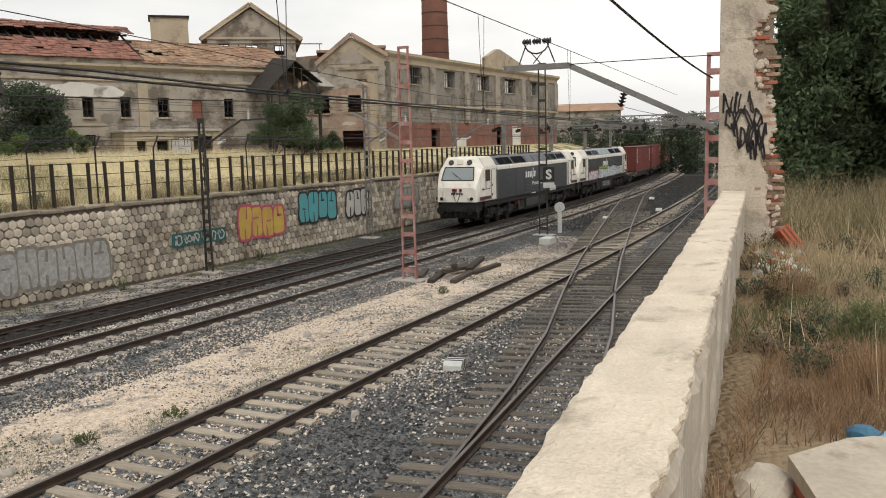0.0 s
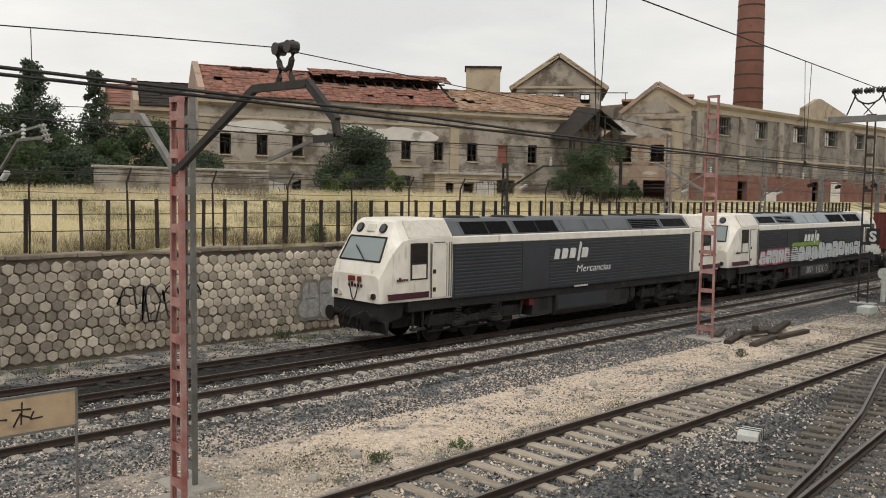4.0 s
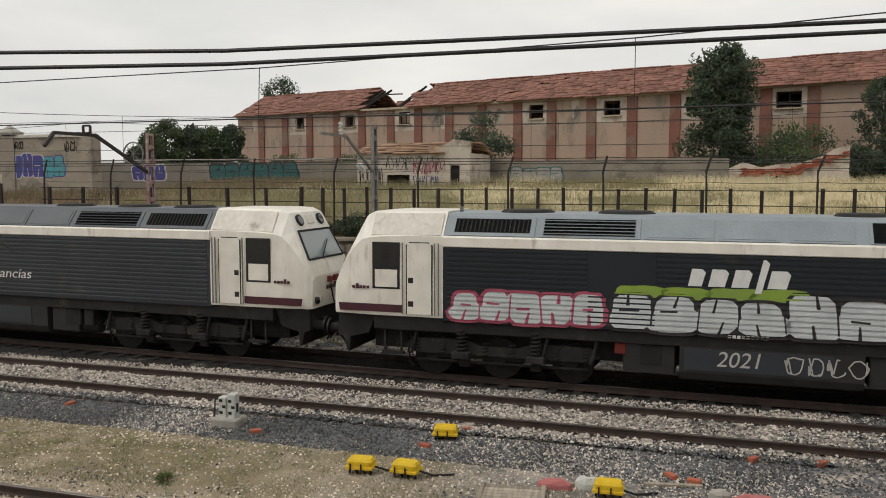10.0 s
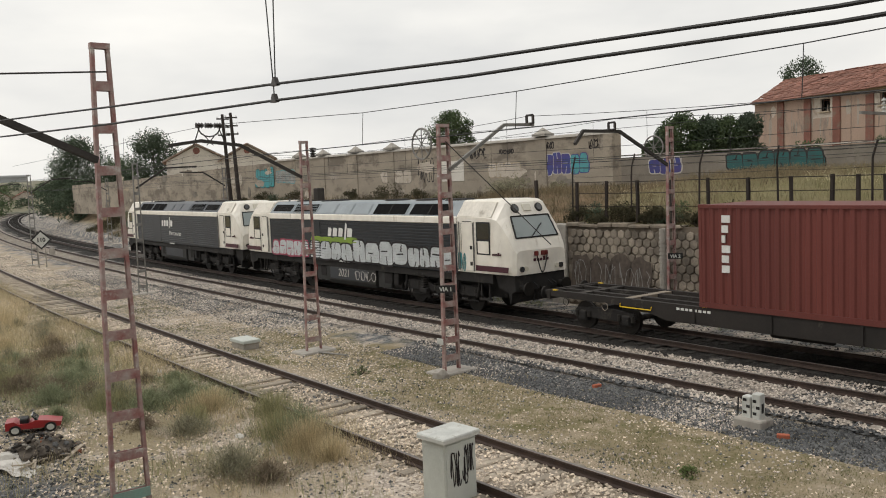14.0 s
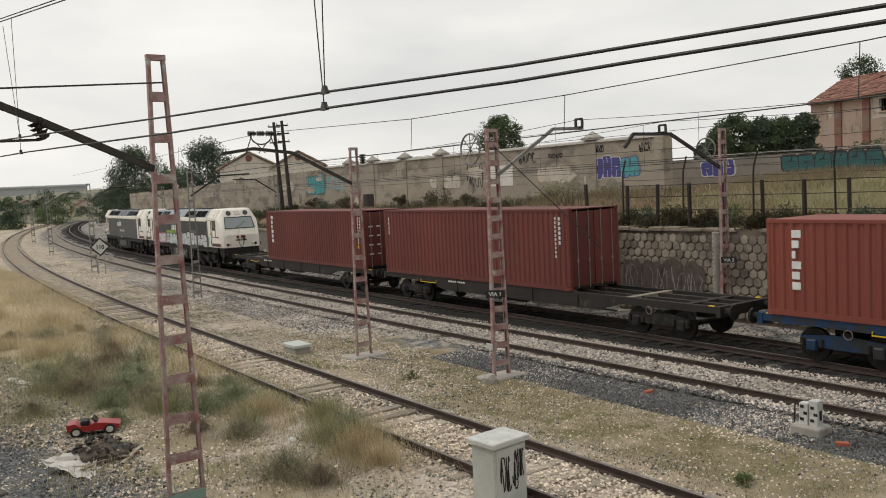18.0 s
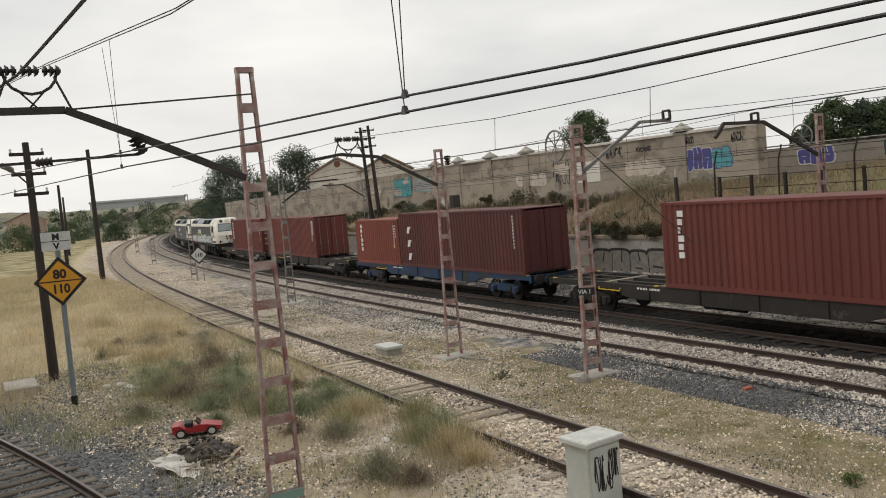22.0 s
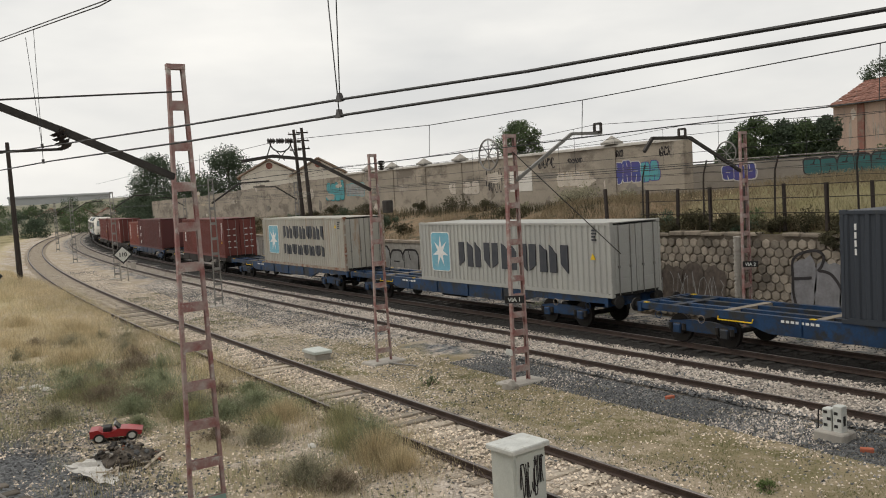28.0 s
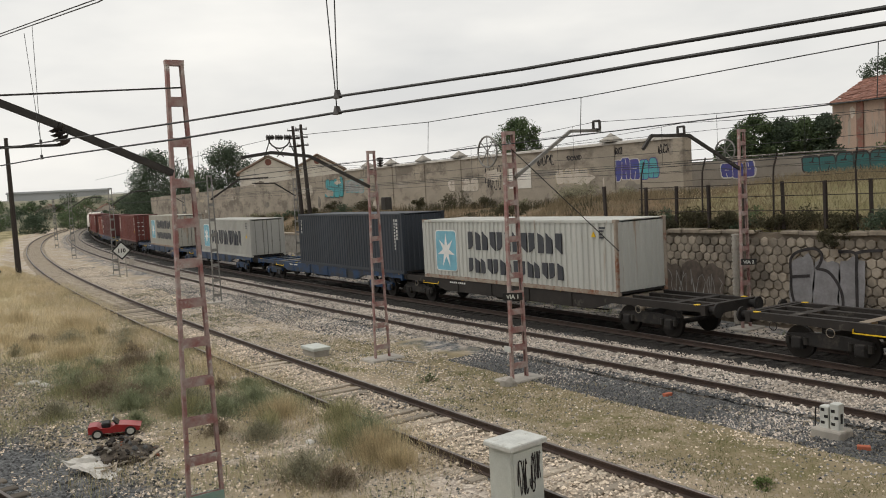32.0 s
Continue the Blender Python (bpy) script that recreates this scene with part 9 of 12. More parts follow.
def patch(rng, cu, cz, w, h, y, depth=0.02):
    """A ragged flake of render proud of a wall at depth y."""
    ring = []
    for k in range(18):
        a = 2 * math.pi * k / 18
        r = rng.uniform(0.72, 1.1)
        ring.append((cu + math.cos(a) * w / 2 * r, cz + math.sin(a) * h / 2 * r))
    return Shape().prism(ring, y - depth, y + 0.01)


def window_in(parent, u0, u1, z0, z1, y, frame_mat="roof_wood", bars=True, label=""):
    s = Shape()
    t = 0.06
    s.box(u0, y, z0, u0 + t, y + 0.08, z1).box(u1 - t, y, z0, u1, y + 0.08, z1).box(u0 + t, y, z1 - t, u1 - t, y + 0.08, z1).box(u0 + t, y, z0, u1 - t, y + 0.08, z0 + t)
    w = part("window", s, M[frame_mat], parent, label)
    if bars:
        c = (u0 + u1) / 2
        part("mullion", Shape().box(c - 0.025, y + 0.01, z0 + t, c + 0.025, y + 0.06, z1 - t), M[frame_mat], w)
    part("sill", Shape().box(u0 - 0.08, y - 0.36, z0 - 0.09, u1 + 0.08, y - 0.02, z0 - 0.01), M["factory_light"], w)
    return w


def shell(t, u0, u1, v1, z0, z1, material):
    """The back and end walls that close a building whose front stands at v = 0."""
    part("end_wall", Shape().box(u0, 0.4, z0, u0 + 0.35, v1, z1), material, t)
    part("end_wall", Shape().box(u1 - 0.35, 0.4, z0, u1, v1, z1), material, t)
    part("back_wall", Shape().box(u0 + 0.35, v1 - 0.35, z0, u1 - 0.35, v1, z1), material, t)


def gable(u, thick, v0, v1, z0, ze, za, parapet=0.0):
    """An end wall across the depth with a pitched top."""
    p = parapet
    return Shape().prism([(v0, z0), (v1, z0), (v1, ze + p), ((v0 + v1) / 2, za + p), (v0, ze + p)], u, u + thick, axis=0)


def make_factory():
    rng = random.Random(71)
    t = thing("old_factory", "derelict ochre plaster factory with a broken red tile roof", "factory", along((27, 48.6), (53.4, 37.9)))
    up = [(0.5, 1.2), (2.8, 3.5), (5.1, 5.8), (12.6, 13.3), (15.0, 15.7), (17.5, 18.3), (22.3, 23.05)]
    low = [(5.1, 5.7, 5.1, 5.75), (12.6, 13.3, 5.5, 6.2)]
    holes = [(a, b, 7.3, 8.6) for a, b in up] + low + [(19.9, 20.65, 7.2, 8.5)]
    part("wall", holed(-0.8, 28.4, 4.0, 10.3, 0, 0.4, holes), M["factory"], t)
    part("cornice", Shape().prism([(0, 9.55), (-0.10, 9.6), (-0.10, 9.72), (0, 9.75)], -0.8, 28.4, axis=0), M["factory_light"], t)
    part("cornice", Shape().prism([(0.4, 10.3), (-0.05, 10.3), (-0.28, 10.5), (-0.28, 10.66), (0.4, 10.7)], -0.85, 28.4, axis=0), M["factory_light"], t)
    part("parapet", Shape().box(-0.8, 0.0, 10.7, 28.4, 0.3, 10.98), M["factory"], t)
    shell(t, -0.8, 28.4, 8.2, 4.0, 10.7, M["factory"])
    part("gable", gable(-0.82, 0.4, -0.05, 8.25, 10.5, 11.2, 13.35, 0.2), M["pink"], t, "pink coped gable")
    part("gable", gable(28.0, 0.4, 0.0, 8.2, 10.5, 10.9, 12.6), M["factory"], t)
    for u in (-0.45, 16.5):
        part("pilaster", Shape().box(u - 0.33, -0.09, 4.0, u + 0.33, 0, 9.55), M["factory_light"], t)
    part("string_course", Shape().box(-0.1, -0.06, 6.75, 14.0, 0, 6.9), M["factory_light"], t)

    def burnt(u, f):
        if u < 7:
            return (f > 0.88 and (1.6 < u < 4.5)) or (u < 1.4 and 0.45 < f < 0.6 and rng.random() < 0.6) or rng.random() < 0.012
        return f > 0.86 or (f > 0.7 and rng.random() < 0.35 * (f - 0.6) / 0.2) or (12.5 < u < 14 and 0.3 < f < 0.5 and rng.random() < 0.4) or rng.random() < 0.02
    tiled("roof", t, courses(rng, -0.4, 7.0, (-0.1, 11.0), (4.1, 13.3), burnt), M["tile"], "red clay tile roof with holes")
    tiled("roof", t, courses(rng, 7.0, 16.6, (-0.1, 11.0), (3.3, 12.75), burnt), M["tile"], "red clay tile roof with holes")
    tiled("roof_ridge", t, courses(rng, 7.0, 17.3, (2.75, 12.98), (4.1, 13.6), lambda u, f: (f < 0.34 and rng.random() < 0.45)), M["tile"], "raised strip of ridge tiles")
    tiled("back_roof", t, courses(rng, -0.4, 17.0, (8.3, 11.0), (4.1, 13.3)), M["tile"])
    tiled("roof", t, courses(rng, 16.6, 28.4, (0.0, 10.85), (4.1, 12.7), lambda u, f: u < 20 and 0.3 < f < 0.55 and rng.random() < 0.4), M["tile_old"], "faded ochre tile roof")
    tiled("back_roof", t, courses(rng, 17.0, 28.4, (8.3, 10.85), (4.1, 12.7)), M["tile_old"])
    for i in range(24):
        u = -0.2 + i * 0.74
        part("rafter", Shape().beam((u, 0.1, 10.92), (u + rng.uniform(-0.05, 0.05), 4.0, 13.1), 0.07, 0.12), M["roof_wood"], t)
    for z, v in ((11.8, 1.8), (12.5, 3.0), (13.0, 3.8)):
        part("purlin", Shape().beam((-0.3, v, z), (17.2, v, z), 0.1, 0.1), M["roof_wood"], t)
    for a, b in up:
        window_in(t, a, b, 7.3, 8.6, 0.2)
    for a, b, c, d in low:
        window_in(t, a, b, c, d, 0.2)
    part("door", Shape().box(19.92, 0.15, 7.2, 20.63, 0.22, 8.48), M["red_door"], t, "faded red upper door")
    for cu, cz, w, h in ((2.9, 9.12, 4.3, 0.95), (9.3, 9.2, 2.6, 0.7), (12.3, 9.0, 4.2, 0.95), (14.3, 8.9, 2.2, 0.8), (6.9, 8.9, 1.2, 0.5), (1.2, 8.85, 1.4, 0.5)):
        part("render_patch", patch(rng, cu, cz, w, h, 0.0), M["white_render"], t, "flaking white render patch")
    for cu, cz, w, h in ((4.2, 6.0, 3.0, 1.0), (14.1, 7.2, 1.0, 0.8), (21.4, 8.1, 1.1, 0.6), (25.0, 9.9, 2.4, 0.4), (18.6, 6.9, 2.8, 0.35), (8.4, 7.3, 2.6, 0.9), (24.5, 7.0, 1.6, 1.0)):
        part("stain_patch", patch(rng, cu, cz, w, h, 0.0, 0.012), M["grey_wall"], t)
    piece("graffiti", t, 730, 0.9, 4.95, 4.6, 6.0, 0.0, "graffiti_white", "graffiti_black", 5, 0.1)
    # porch along the foot
    porch = part("porch", holed(14.3, 20.8, 4.2, 6.3, -2.0, -1.75, [(15.1, 15.7, 5.0, 5.75), (16.4, 17.2, 5.05, 5.75), (18.9, 20.3, 4.2, 6.0)]), M["factory_light"], t, "low pale porch wall")
    part("porch_roof", Shape().bev(14.15, -2.15, 6.3, 20.95, 0.0, 6.45, 0.04), M["concrete"], porch)
    part("porch_end", Shape().box(14.3, -1.75, 4.2, 14.5, 0.0, 6.3), M["factory_light"], porch)
    part("porch_end", Shape().box(20.6, -1.75, 4.2, 20.8, 0.0, 6.3), M["factory_light"], porch)
    piece("tag", t, 733, 17.4, 4.6, 18.7, 5.9, -2.0, "graffiti_white", "graffiti_black", 3, 0.05)

    # naves behind, seen past the left gable
    for k, (u0, v0, zr, ze, roof) in enumerate(((-4.0, 9.0, 13.0, 10.9, "roof_wood"), (-6.2, 17.5, 13.6, 11.6, "tile"))):
        n = thing("rear_factory_hall", "rear factory hall with a dark pitched roof and pink gable", "factory", along((27, 48.6), (53.4, 37.9)), group="rear factory halls")
        part("wall", holed(u0, 12.0, 4.0, ze, v0, v0 + 0.4, [(u0 + 1.0, u0 + 1.8, 8.8, 9.8)]), M["factory_light"], n)
        part("end_wall", gable(u0 - 0.35, 0.38, v0 - 0.1, v0 + 8.0, 4.0, ze + 0.1, zr, 0.25), M["pink"], n)
        part("back_wall", Shape().box(u0, v0 + 7.6, 4.0, 12.0, v0 + 8.0, ze), M["factory"], n)
        part("end_wall", gable(12.0, 0.3, v0, v0 + 8.0, 4.0, ze, zr), M["factory"], n)
        tiled("roof", n, courses(rng, u0, 12.2, (v0 - 0.3, ze), (v0 + 4.0, zr), None, 2.0, 0.5), M[roof])
        tiled("roof", n, courses(rng, u0, 12.2, (v0 + 8.3, ze), (v0 + 4.0, zr), None, 2.0, 0.5), M[roof])
        part("cornice", Shape().box(u0 - 0.3, v0 - 0.3, ze - 0.35, 12.0, v0, ze - 0.05), M["factory_light"], n)


make_factory()


def make_tower_house():
    rng = random.Random(72)
    t = thing("stair_tower", "plain cream square tower with a dark flat cap", "tower", along((50.4, 49.4), (52.4, 47.4)))
    part("shaft", Shape().box(0, 0, 4.0, 2.8, 2.6, 15.3), M["factory_light"], t)
    part("cap", Shape().prism([(-0.12, 15.3), (2.72, 15.3), (2.72, 15.62), (-0.12, 15.45)], -0.12, 2.92, axis=0), M["roof_wood"], t)
    h = thing("gable_house", "tall ochre gable house behind the factory", "house", along((54.5, 47.5), (58.9, 42.0)))
    part("wall", holed(0, 7.04, 4.0, 14.0, 0, 0.4, [(0.9, 1.7, 12.9, 13.5), (3.0, 4.0, 12.55, 13.45), (5.3, 6.1, 12.6, 13.4)]), M["factory"], h)
    part("gable", Shape().prism([(0, 14.0), (7.04, 14.0), (3.52, 16.3)], 0.02, 0.4), M["factory"], h)
    for a, b in (((-0.5, 13.85), (3.52, 16.62)), ((7.54, 13.85), (3.52, 16.62))):
        part("verge", Shape().beam((a[0], -0.1, a[1]), (b[0], -0.1, b[1]), 0.4, 0.34), M["factory_light"], h)
    part("string_course", Shape().box(-0.1, -0.1, 13.85, 7.14, 0, 14.05), M["factory_light"], h)
    part("end_wall", holed(0, 0.4, 4.0, 14.0, 0.4, 10.0, []), M["factory"], h)
    part("end_wall", Shape().box(6.64, 0.4, 4.0, 7.04, 10.0, 14.0), M["factory"], h)
    part("back_wall", Shape().box(0.4, 9.6, 4.0, 6.64, 10.0, 14.0), M["factory"], h)
    for side in (0, 1):
        u0, u1 = (-0.5, 3.52) if side == 0 else (7.54, 3.52)
        s = courses(rng, -0.3, 10.2, (0, 0), (math.copysign(4.02, u1 - u0), 2.75), None, 1.6, 0.45)
        s.v = [(u0 + v, u, 13.9 + z) for u, v, z in s.v]
        tiled("roof", h, s, M["tile_old"])
    for a, b, c, d in ((0.9, 1.7, 12.9, 13.5), (3.0, 4.0, 12.55, 13.45), (5.3, 6.1, 12.6, 13.4)):
        window_in(h, a, b, c, d, 0.2)
    for i in range(9):
        part("baluster", Shape().rod((-8.0 + i * 2.1, -2.6, 12.6), (-8.0 + i * 2.1, -2.6, 13.2), 0.03, 5), M["dark_steel"], h)
    part("roof_rail", Shape().rod((-8.2, -2.6, 13.2), (9.0, -2.6, 13.2), 0.04, 5), M["dark_steel"], h)


make_tower_house()


M["annex_wall"] = mat("annex_worn_rubble", (0.38, 0.285, 0.22), (0.27, 0.19, 0.145), 0.9, 0.95, bump=0.6, grain=10, stain=(0.24, 0.125, 0.092), stain_scale=0.8, stain_at=0.58, dist=0.03)


def make_annex():
    rng = random.Random(73)
    a = thing("brick_annex", "ruined brick and rubble annex with a broken gable", "annex", along((52.3, 37.5), (55.1, 33.4)))
    holes = [(1.35, 2.5, 7.5, 8.75), (3.85, 4.85, 7.55, 8.8), (3.4, 5.0, 4.3, 6.2)]
    part("wall", holed(0.2, 5.5, 4.2, 9.3, 0, 0.4, holes), M["annex_wall"], a)
    part("gable", Shape().prism([(0.2, 9.3), (5.5, 9.3), (4.6, 9.9), (3.6, 10.35), (2.8, 10.95), (1.9, 10.6), (1.1, 9.9)], 0.01, 0.38), M["factory"], a, "crumbling plastered gable")
    part("end_wall", Shape().box(0.2, 0.4, 4.2, 0.55, 5.0, 9.3), M["brick"], a)
    part("end_wall", Shape().box(5.15, 0.4, 4.2, 5.5, 5.0, 9.3), M["brick"], a)
    part("back_wall", Shape().box(0.55, 4.65, 4.2, 5.15, 5.0, 9.3), M["brick"], a)
    part("roof", Shape().add([(0.2, 0.4, 9.3), (5.5, 0.4, 9.2), (5.5, 5.0, 10.0), (0.2, 5.0, 10.1), (0.2, 0.4, 9.38), (5.5, 0.4, 9.28), (5.5, 5.0, 10.08), (0.2, 5.0, 10.18)], [(3, 2, 1, 0), (4, 5, 6, 7), (0, 1, 5, 4), (1, 2, 6, 5), (2, 3, 7, 6), (3, 0, 4, 7)]), M["tile_old"], a)
    for u0, u1, z0, z1 in holes[:2]:
        window_in(a, u0, u1, z0, z1, 0.22)
        for k in range(6):
            z = z0 + (k + 0.5) * (z1 - z0) / 6
            for u in (u0 - 0.22, u1 + 0.22):
                part("quoin", Shape().box(u - 0.2 - 0.06 * (k % 2), -0.05, z - 0.1, u + 0.2 + 0.06 * (k % 2), 0.0, z + 0.1), M["factory_light"], a)
    for i in range(26):
        cu, cz = rng.uniform(0.6, 5.2), rng.uniform(4.6, 9.2)
        if all(not (h[0] - 0.4 < cu < h[1] + 0.4 and h[2] - 0.3 < cz < h[3] + 0.3) for h in holes):
            part("render_patch", patch(rng, cu, cz, rng.uniform(0.5, 1.3), rng.uniform(0.3, 0.8), 0.0), M[rng.choice(("factory", "factory_light", "hut"))], a)
    # burnt timber shed leaning on the factory
    s = thing("burnt_shed", "burnt timber shed with dark sheets and a grey roof", "shed", along((27, 48.6), (53.4, 37.9)))
    def sheet(name, q, mname, label=""):
        v = [(u, y, z) for u, y, z in q] + [(u, y, z - 0.07) for u, y, z in q]
        k = len(q)
        part(name, Shape().add(v, [tuple(range(k)), tuple(range(2 * k - 1, k - 1, -1))] + [(i, i + k, (i + 1) % k + k, (i + 1) % k) for i in range(k)]), M[mname], s, label)
    sheet("roof_sheet", [(24.0, -3.0, 8.95), (26.4, -3.0, 11.15), (26.4, 0.0, 11.6), (24.0, 0.0, 9.2)], "roof_wood", "charred roof sheet")
    sheet("roof_sheet", [(26.4, -3.0, 11.15), (28.6, -3.0, 9.7), (28.6, 0.0, 10.1), (26.4, 0.0, 11.6)], "roof_wood", "charred roof sheet")
    sheet("roof_sheet", [(27.6, -1.6, 10.5), (29.9, -1.6, 10.6), (31.6, -2.2, 9.5), (28.4, -2.6, 9.5)], "concrete", "grey fibre cement sheet")
    for u in (24.2, 26.4, 28.4):
        part("post", Shape().beam((u, -2.8, 4.2), (u, -2.8, 9.0), 0.16, 0.16), M["roof_wood"], s)
    for k in range(7):
        u = 24.4 + k * 0.62
        z = 11.0 - abs(u - 26.4) * 0.95
        part("batten", Shape().beam((u, -2.95, z - 1.6), (u, -2.95, z), 0.1, 0.05), M["roof_wood"], s)
    part("tie_beam", Shape().beam((24.0, -2.9, 9.0), (28.6, -2.9, 9.0), 0.15, 0.18), M["roof_wood"], s)
    part("lower_wall", Shape().box(24.0, -2.6, 4.2, 28.4, -2.3, 7.2), M["factory"], s)


make_annex()


def make_long_hall():
    rng = random.Random(74)
    t = thing("long_hall", "long ochre factory hall with pilasters and brick base", "factory", along((68, 40), (109.5, 38.4)))
    wins = [(5.9, 8.6), (13.3, 15.7), (21.2, 24.2), (28.6, 31.8), (36.4, 39.0)]
    holes = [(a, b, 10.9, 12.6) for a, b in wins]
    part("wall", holed(-1.2, 45.8, 7.2, 13.2, 0, 0.5, holes), M["factory_grey"], t)
    part("brick_base", holed(-1.2, 45.8, 4.0, 7.2, -0.03, 0.5, [(10.2, 12.0, 4.2, 6.6), (26.0, 28.0, 4.2, 6.8)]), M["brick"], t, "red brick lower wall")
    part("ledge", Shape().prism([(0, 8.7), (-0.22, 8.8), (-0.22, 8.95), (0, 9.0)], -1.2, 45.8, axis=0), M["factory_light"], t)
    part("cornice", Shape().prism([(0.5, 13.2), (-0.1, 13.2), (-0.4, 13.5), (-0.4, 13.75), (0.5, 13.85)], -1.5, 46.0, axis=0), M["factory_light"], t)
    part("frieze", Shape().box(-1.2, -0.08, 12.75, 45.8, 0, 13.2), M["factory_light"], t)
    shell(t, -1.2, 45.8, 13.0, 4.0, 13.2, M["factory"])
    part("roof", Shape().box(-1.2, 0.5, 13.2, 45.8, 13.0, 13.45), M["tile_old"], t)
    for u in (-0.7, 3.0, 10.6, 18.2, 26.2, 34.0, 41.6, 45.3):
        part("pilaster", Shape().box(u - 0.55, -0.2, 7.2, u + 0.55, 0, 12.75), M["factory"], t)
    for a, b in wins:
        w = window_in(t, a, b, 10.9, 12.6, 0.25, "steel")
        for k in range(1, 6):
            u = a + (b - a) * k / 6
            part("glazing_bar", Shape().box(u - 0.03, 0.26, 10.96, u + 0.03, 0.31, 12.54), M["steel"], w)
        part("transom", Shape().box(a + 0.06, 0.26, 11.7, b - 0.06, 0.31, 11.76), M["steel"], w)
        if rng.random() < 0.75:
            part("shutter", Shape().box(a + 0.3, 0.34, 10.96, a + 0.3 + (b - a) * 0.45, 0.38, 12.4), M["white_render"], w, "whitewashed pane")
    for u0, z0, z1 in ((30.5, 5.2, 6.9), (15.5, 4.4, 5.6)):
        part("door", Shape().box(u0, -0.09, 4.1, u0 + 2.4, -0.035, z1), M["white_render"], t, "white painted door")
    part("roof_gable", Shape().prism([(27.5, 13.85), (39.4, 13.85), (39.2, 14.9), (31.8, 16.4), (31.0, 16.4), (27.5, 15.1)], 2.0, 2.5), M["factory_light"], t, "stepped parapet gable")
    g = thing("gabled_front", "ochre gabled factory front with moulded verges", "factory", along((63.3, 42.8), (66.4, 38.0)))
    L = math.hypot(3.1, 4.8)
    part("wall", holed(0, L, 4.0, 11.9, 0, 0.4, [(1.5, 4.1, 9.6, 10.9)]), M["factory_light"], g)
    part("gable", Shape().prism([(0, 11.9), (L, 11.9), (L, 13.0), (L / 2, 14.5), (0, 12.4)], 0.01, 0.4), M["factory_light"], g)
    part("recess_panel", Shape().prism([(0.9, 12.2), (L - 0.9, 12.2), (L / 2, 13.6)], -0.03, 0.0), M["factory"], g)
    for a, b in (((-0.3, 12.2), (L / 2, 14.75)), ((L + 0.3, 12.9), (L / 2, 14.75))):
        part("verge", Shape().beam((a[0], -0.08, a[1]), (b[0], -0.08, b[1]), 0.4, 0.32), M["pink"], g)
    part("string_course", Shape().box(-0.1, -0.14, 11.7, L + 0.1, 0, 11.95), M["factory"], g)
    for u in (0.3, L - 0.3):
        part("pilaster", Shape().box(u - 0.3, -0.12, 4.0, u + 0.3, 0, 11.7), M["factory"], g)
    part("blocked_window", Shape().box(1.5, 0.18, 9.6, 4.1, 0.3, 10.9), M["factory"], g)
    part("body", Shape().box(0.02, 0.4, 4.0, L - 0.02, 3.2, 11.9), M["factory"], g)
    for a, b in (((-0.2, 12.2), (L / 2, 14.5)), ((L + 0.2, 12.9), (L / 2, 14.5))):
        part("roof", Shape().beam((a[0] / 2 + b[0] / 2, 0.3, (a[1] + b[1]) / 2), (a[0] / 2 + b[0] / 2, 4.0, (a[1] + b[1]) / 2), abs(a[0] - b[0]), 0.2), M["tile_old"], g)
    # brick chimney
    c = thing("brick_chimney", "tall tapering red brick factory chimney with iron bands", "chimney", pose(85.2, 42.4, 0))
    part("shaft", Shape().rod((0, 0, 4.0), (0, 0, 38.0), 1.66, 24, 1.1), M["chimney"], c, smooth=True)
    for k in range(15):
        z = 14.8 + k * 1.42
        r = 1.66 - 0.56 * (z - 4) / 34
        part("iron_band", Shape().rod((0, 0, z), (0, 0, z + 0.11), r + 0.03, 24), M["dark_steel"], c)
    part("crown", Shape().rod((0, 0, 38.0), (0, 0, 38.8), 1.4, 24), M["chimney"], c)
    p = thing("far_house", "far low ochre house with faded roof", "house", along((132.6, 46.5), (136.0, 37.0)))
    part("wall", Shape().box(0, 0, 3.0, 12.0, 6.0, 9.6), M["factory"], p)
    part("roof", Shape().prism([(-0.4, 9.6), (6.4, 9.6), (3.0, 10.9)], -0.4, 12.4, axis=0), M["tile_old"], p)


make_long_hall()


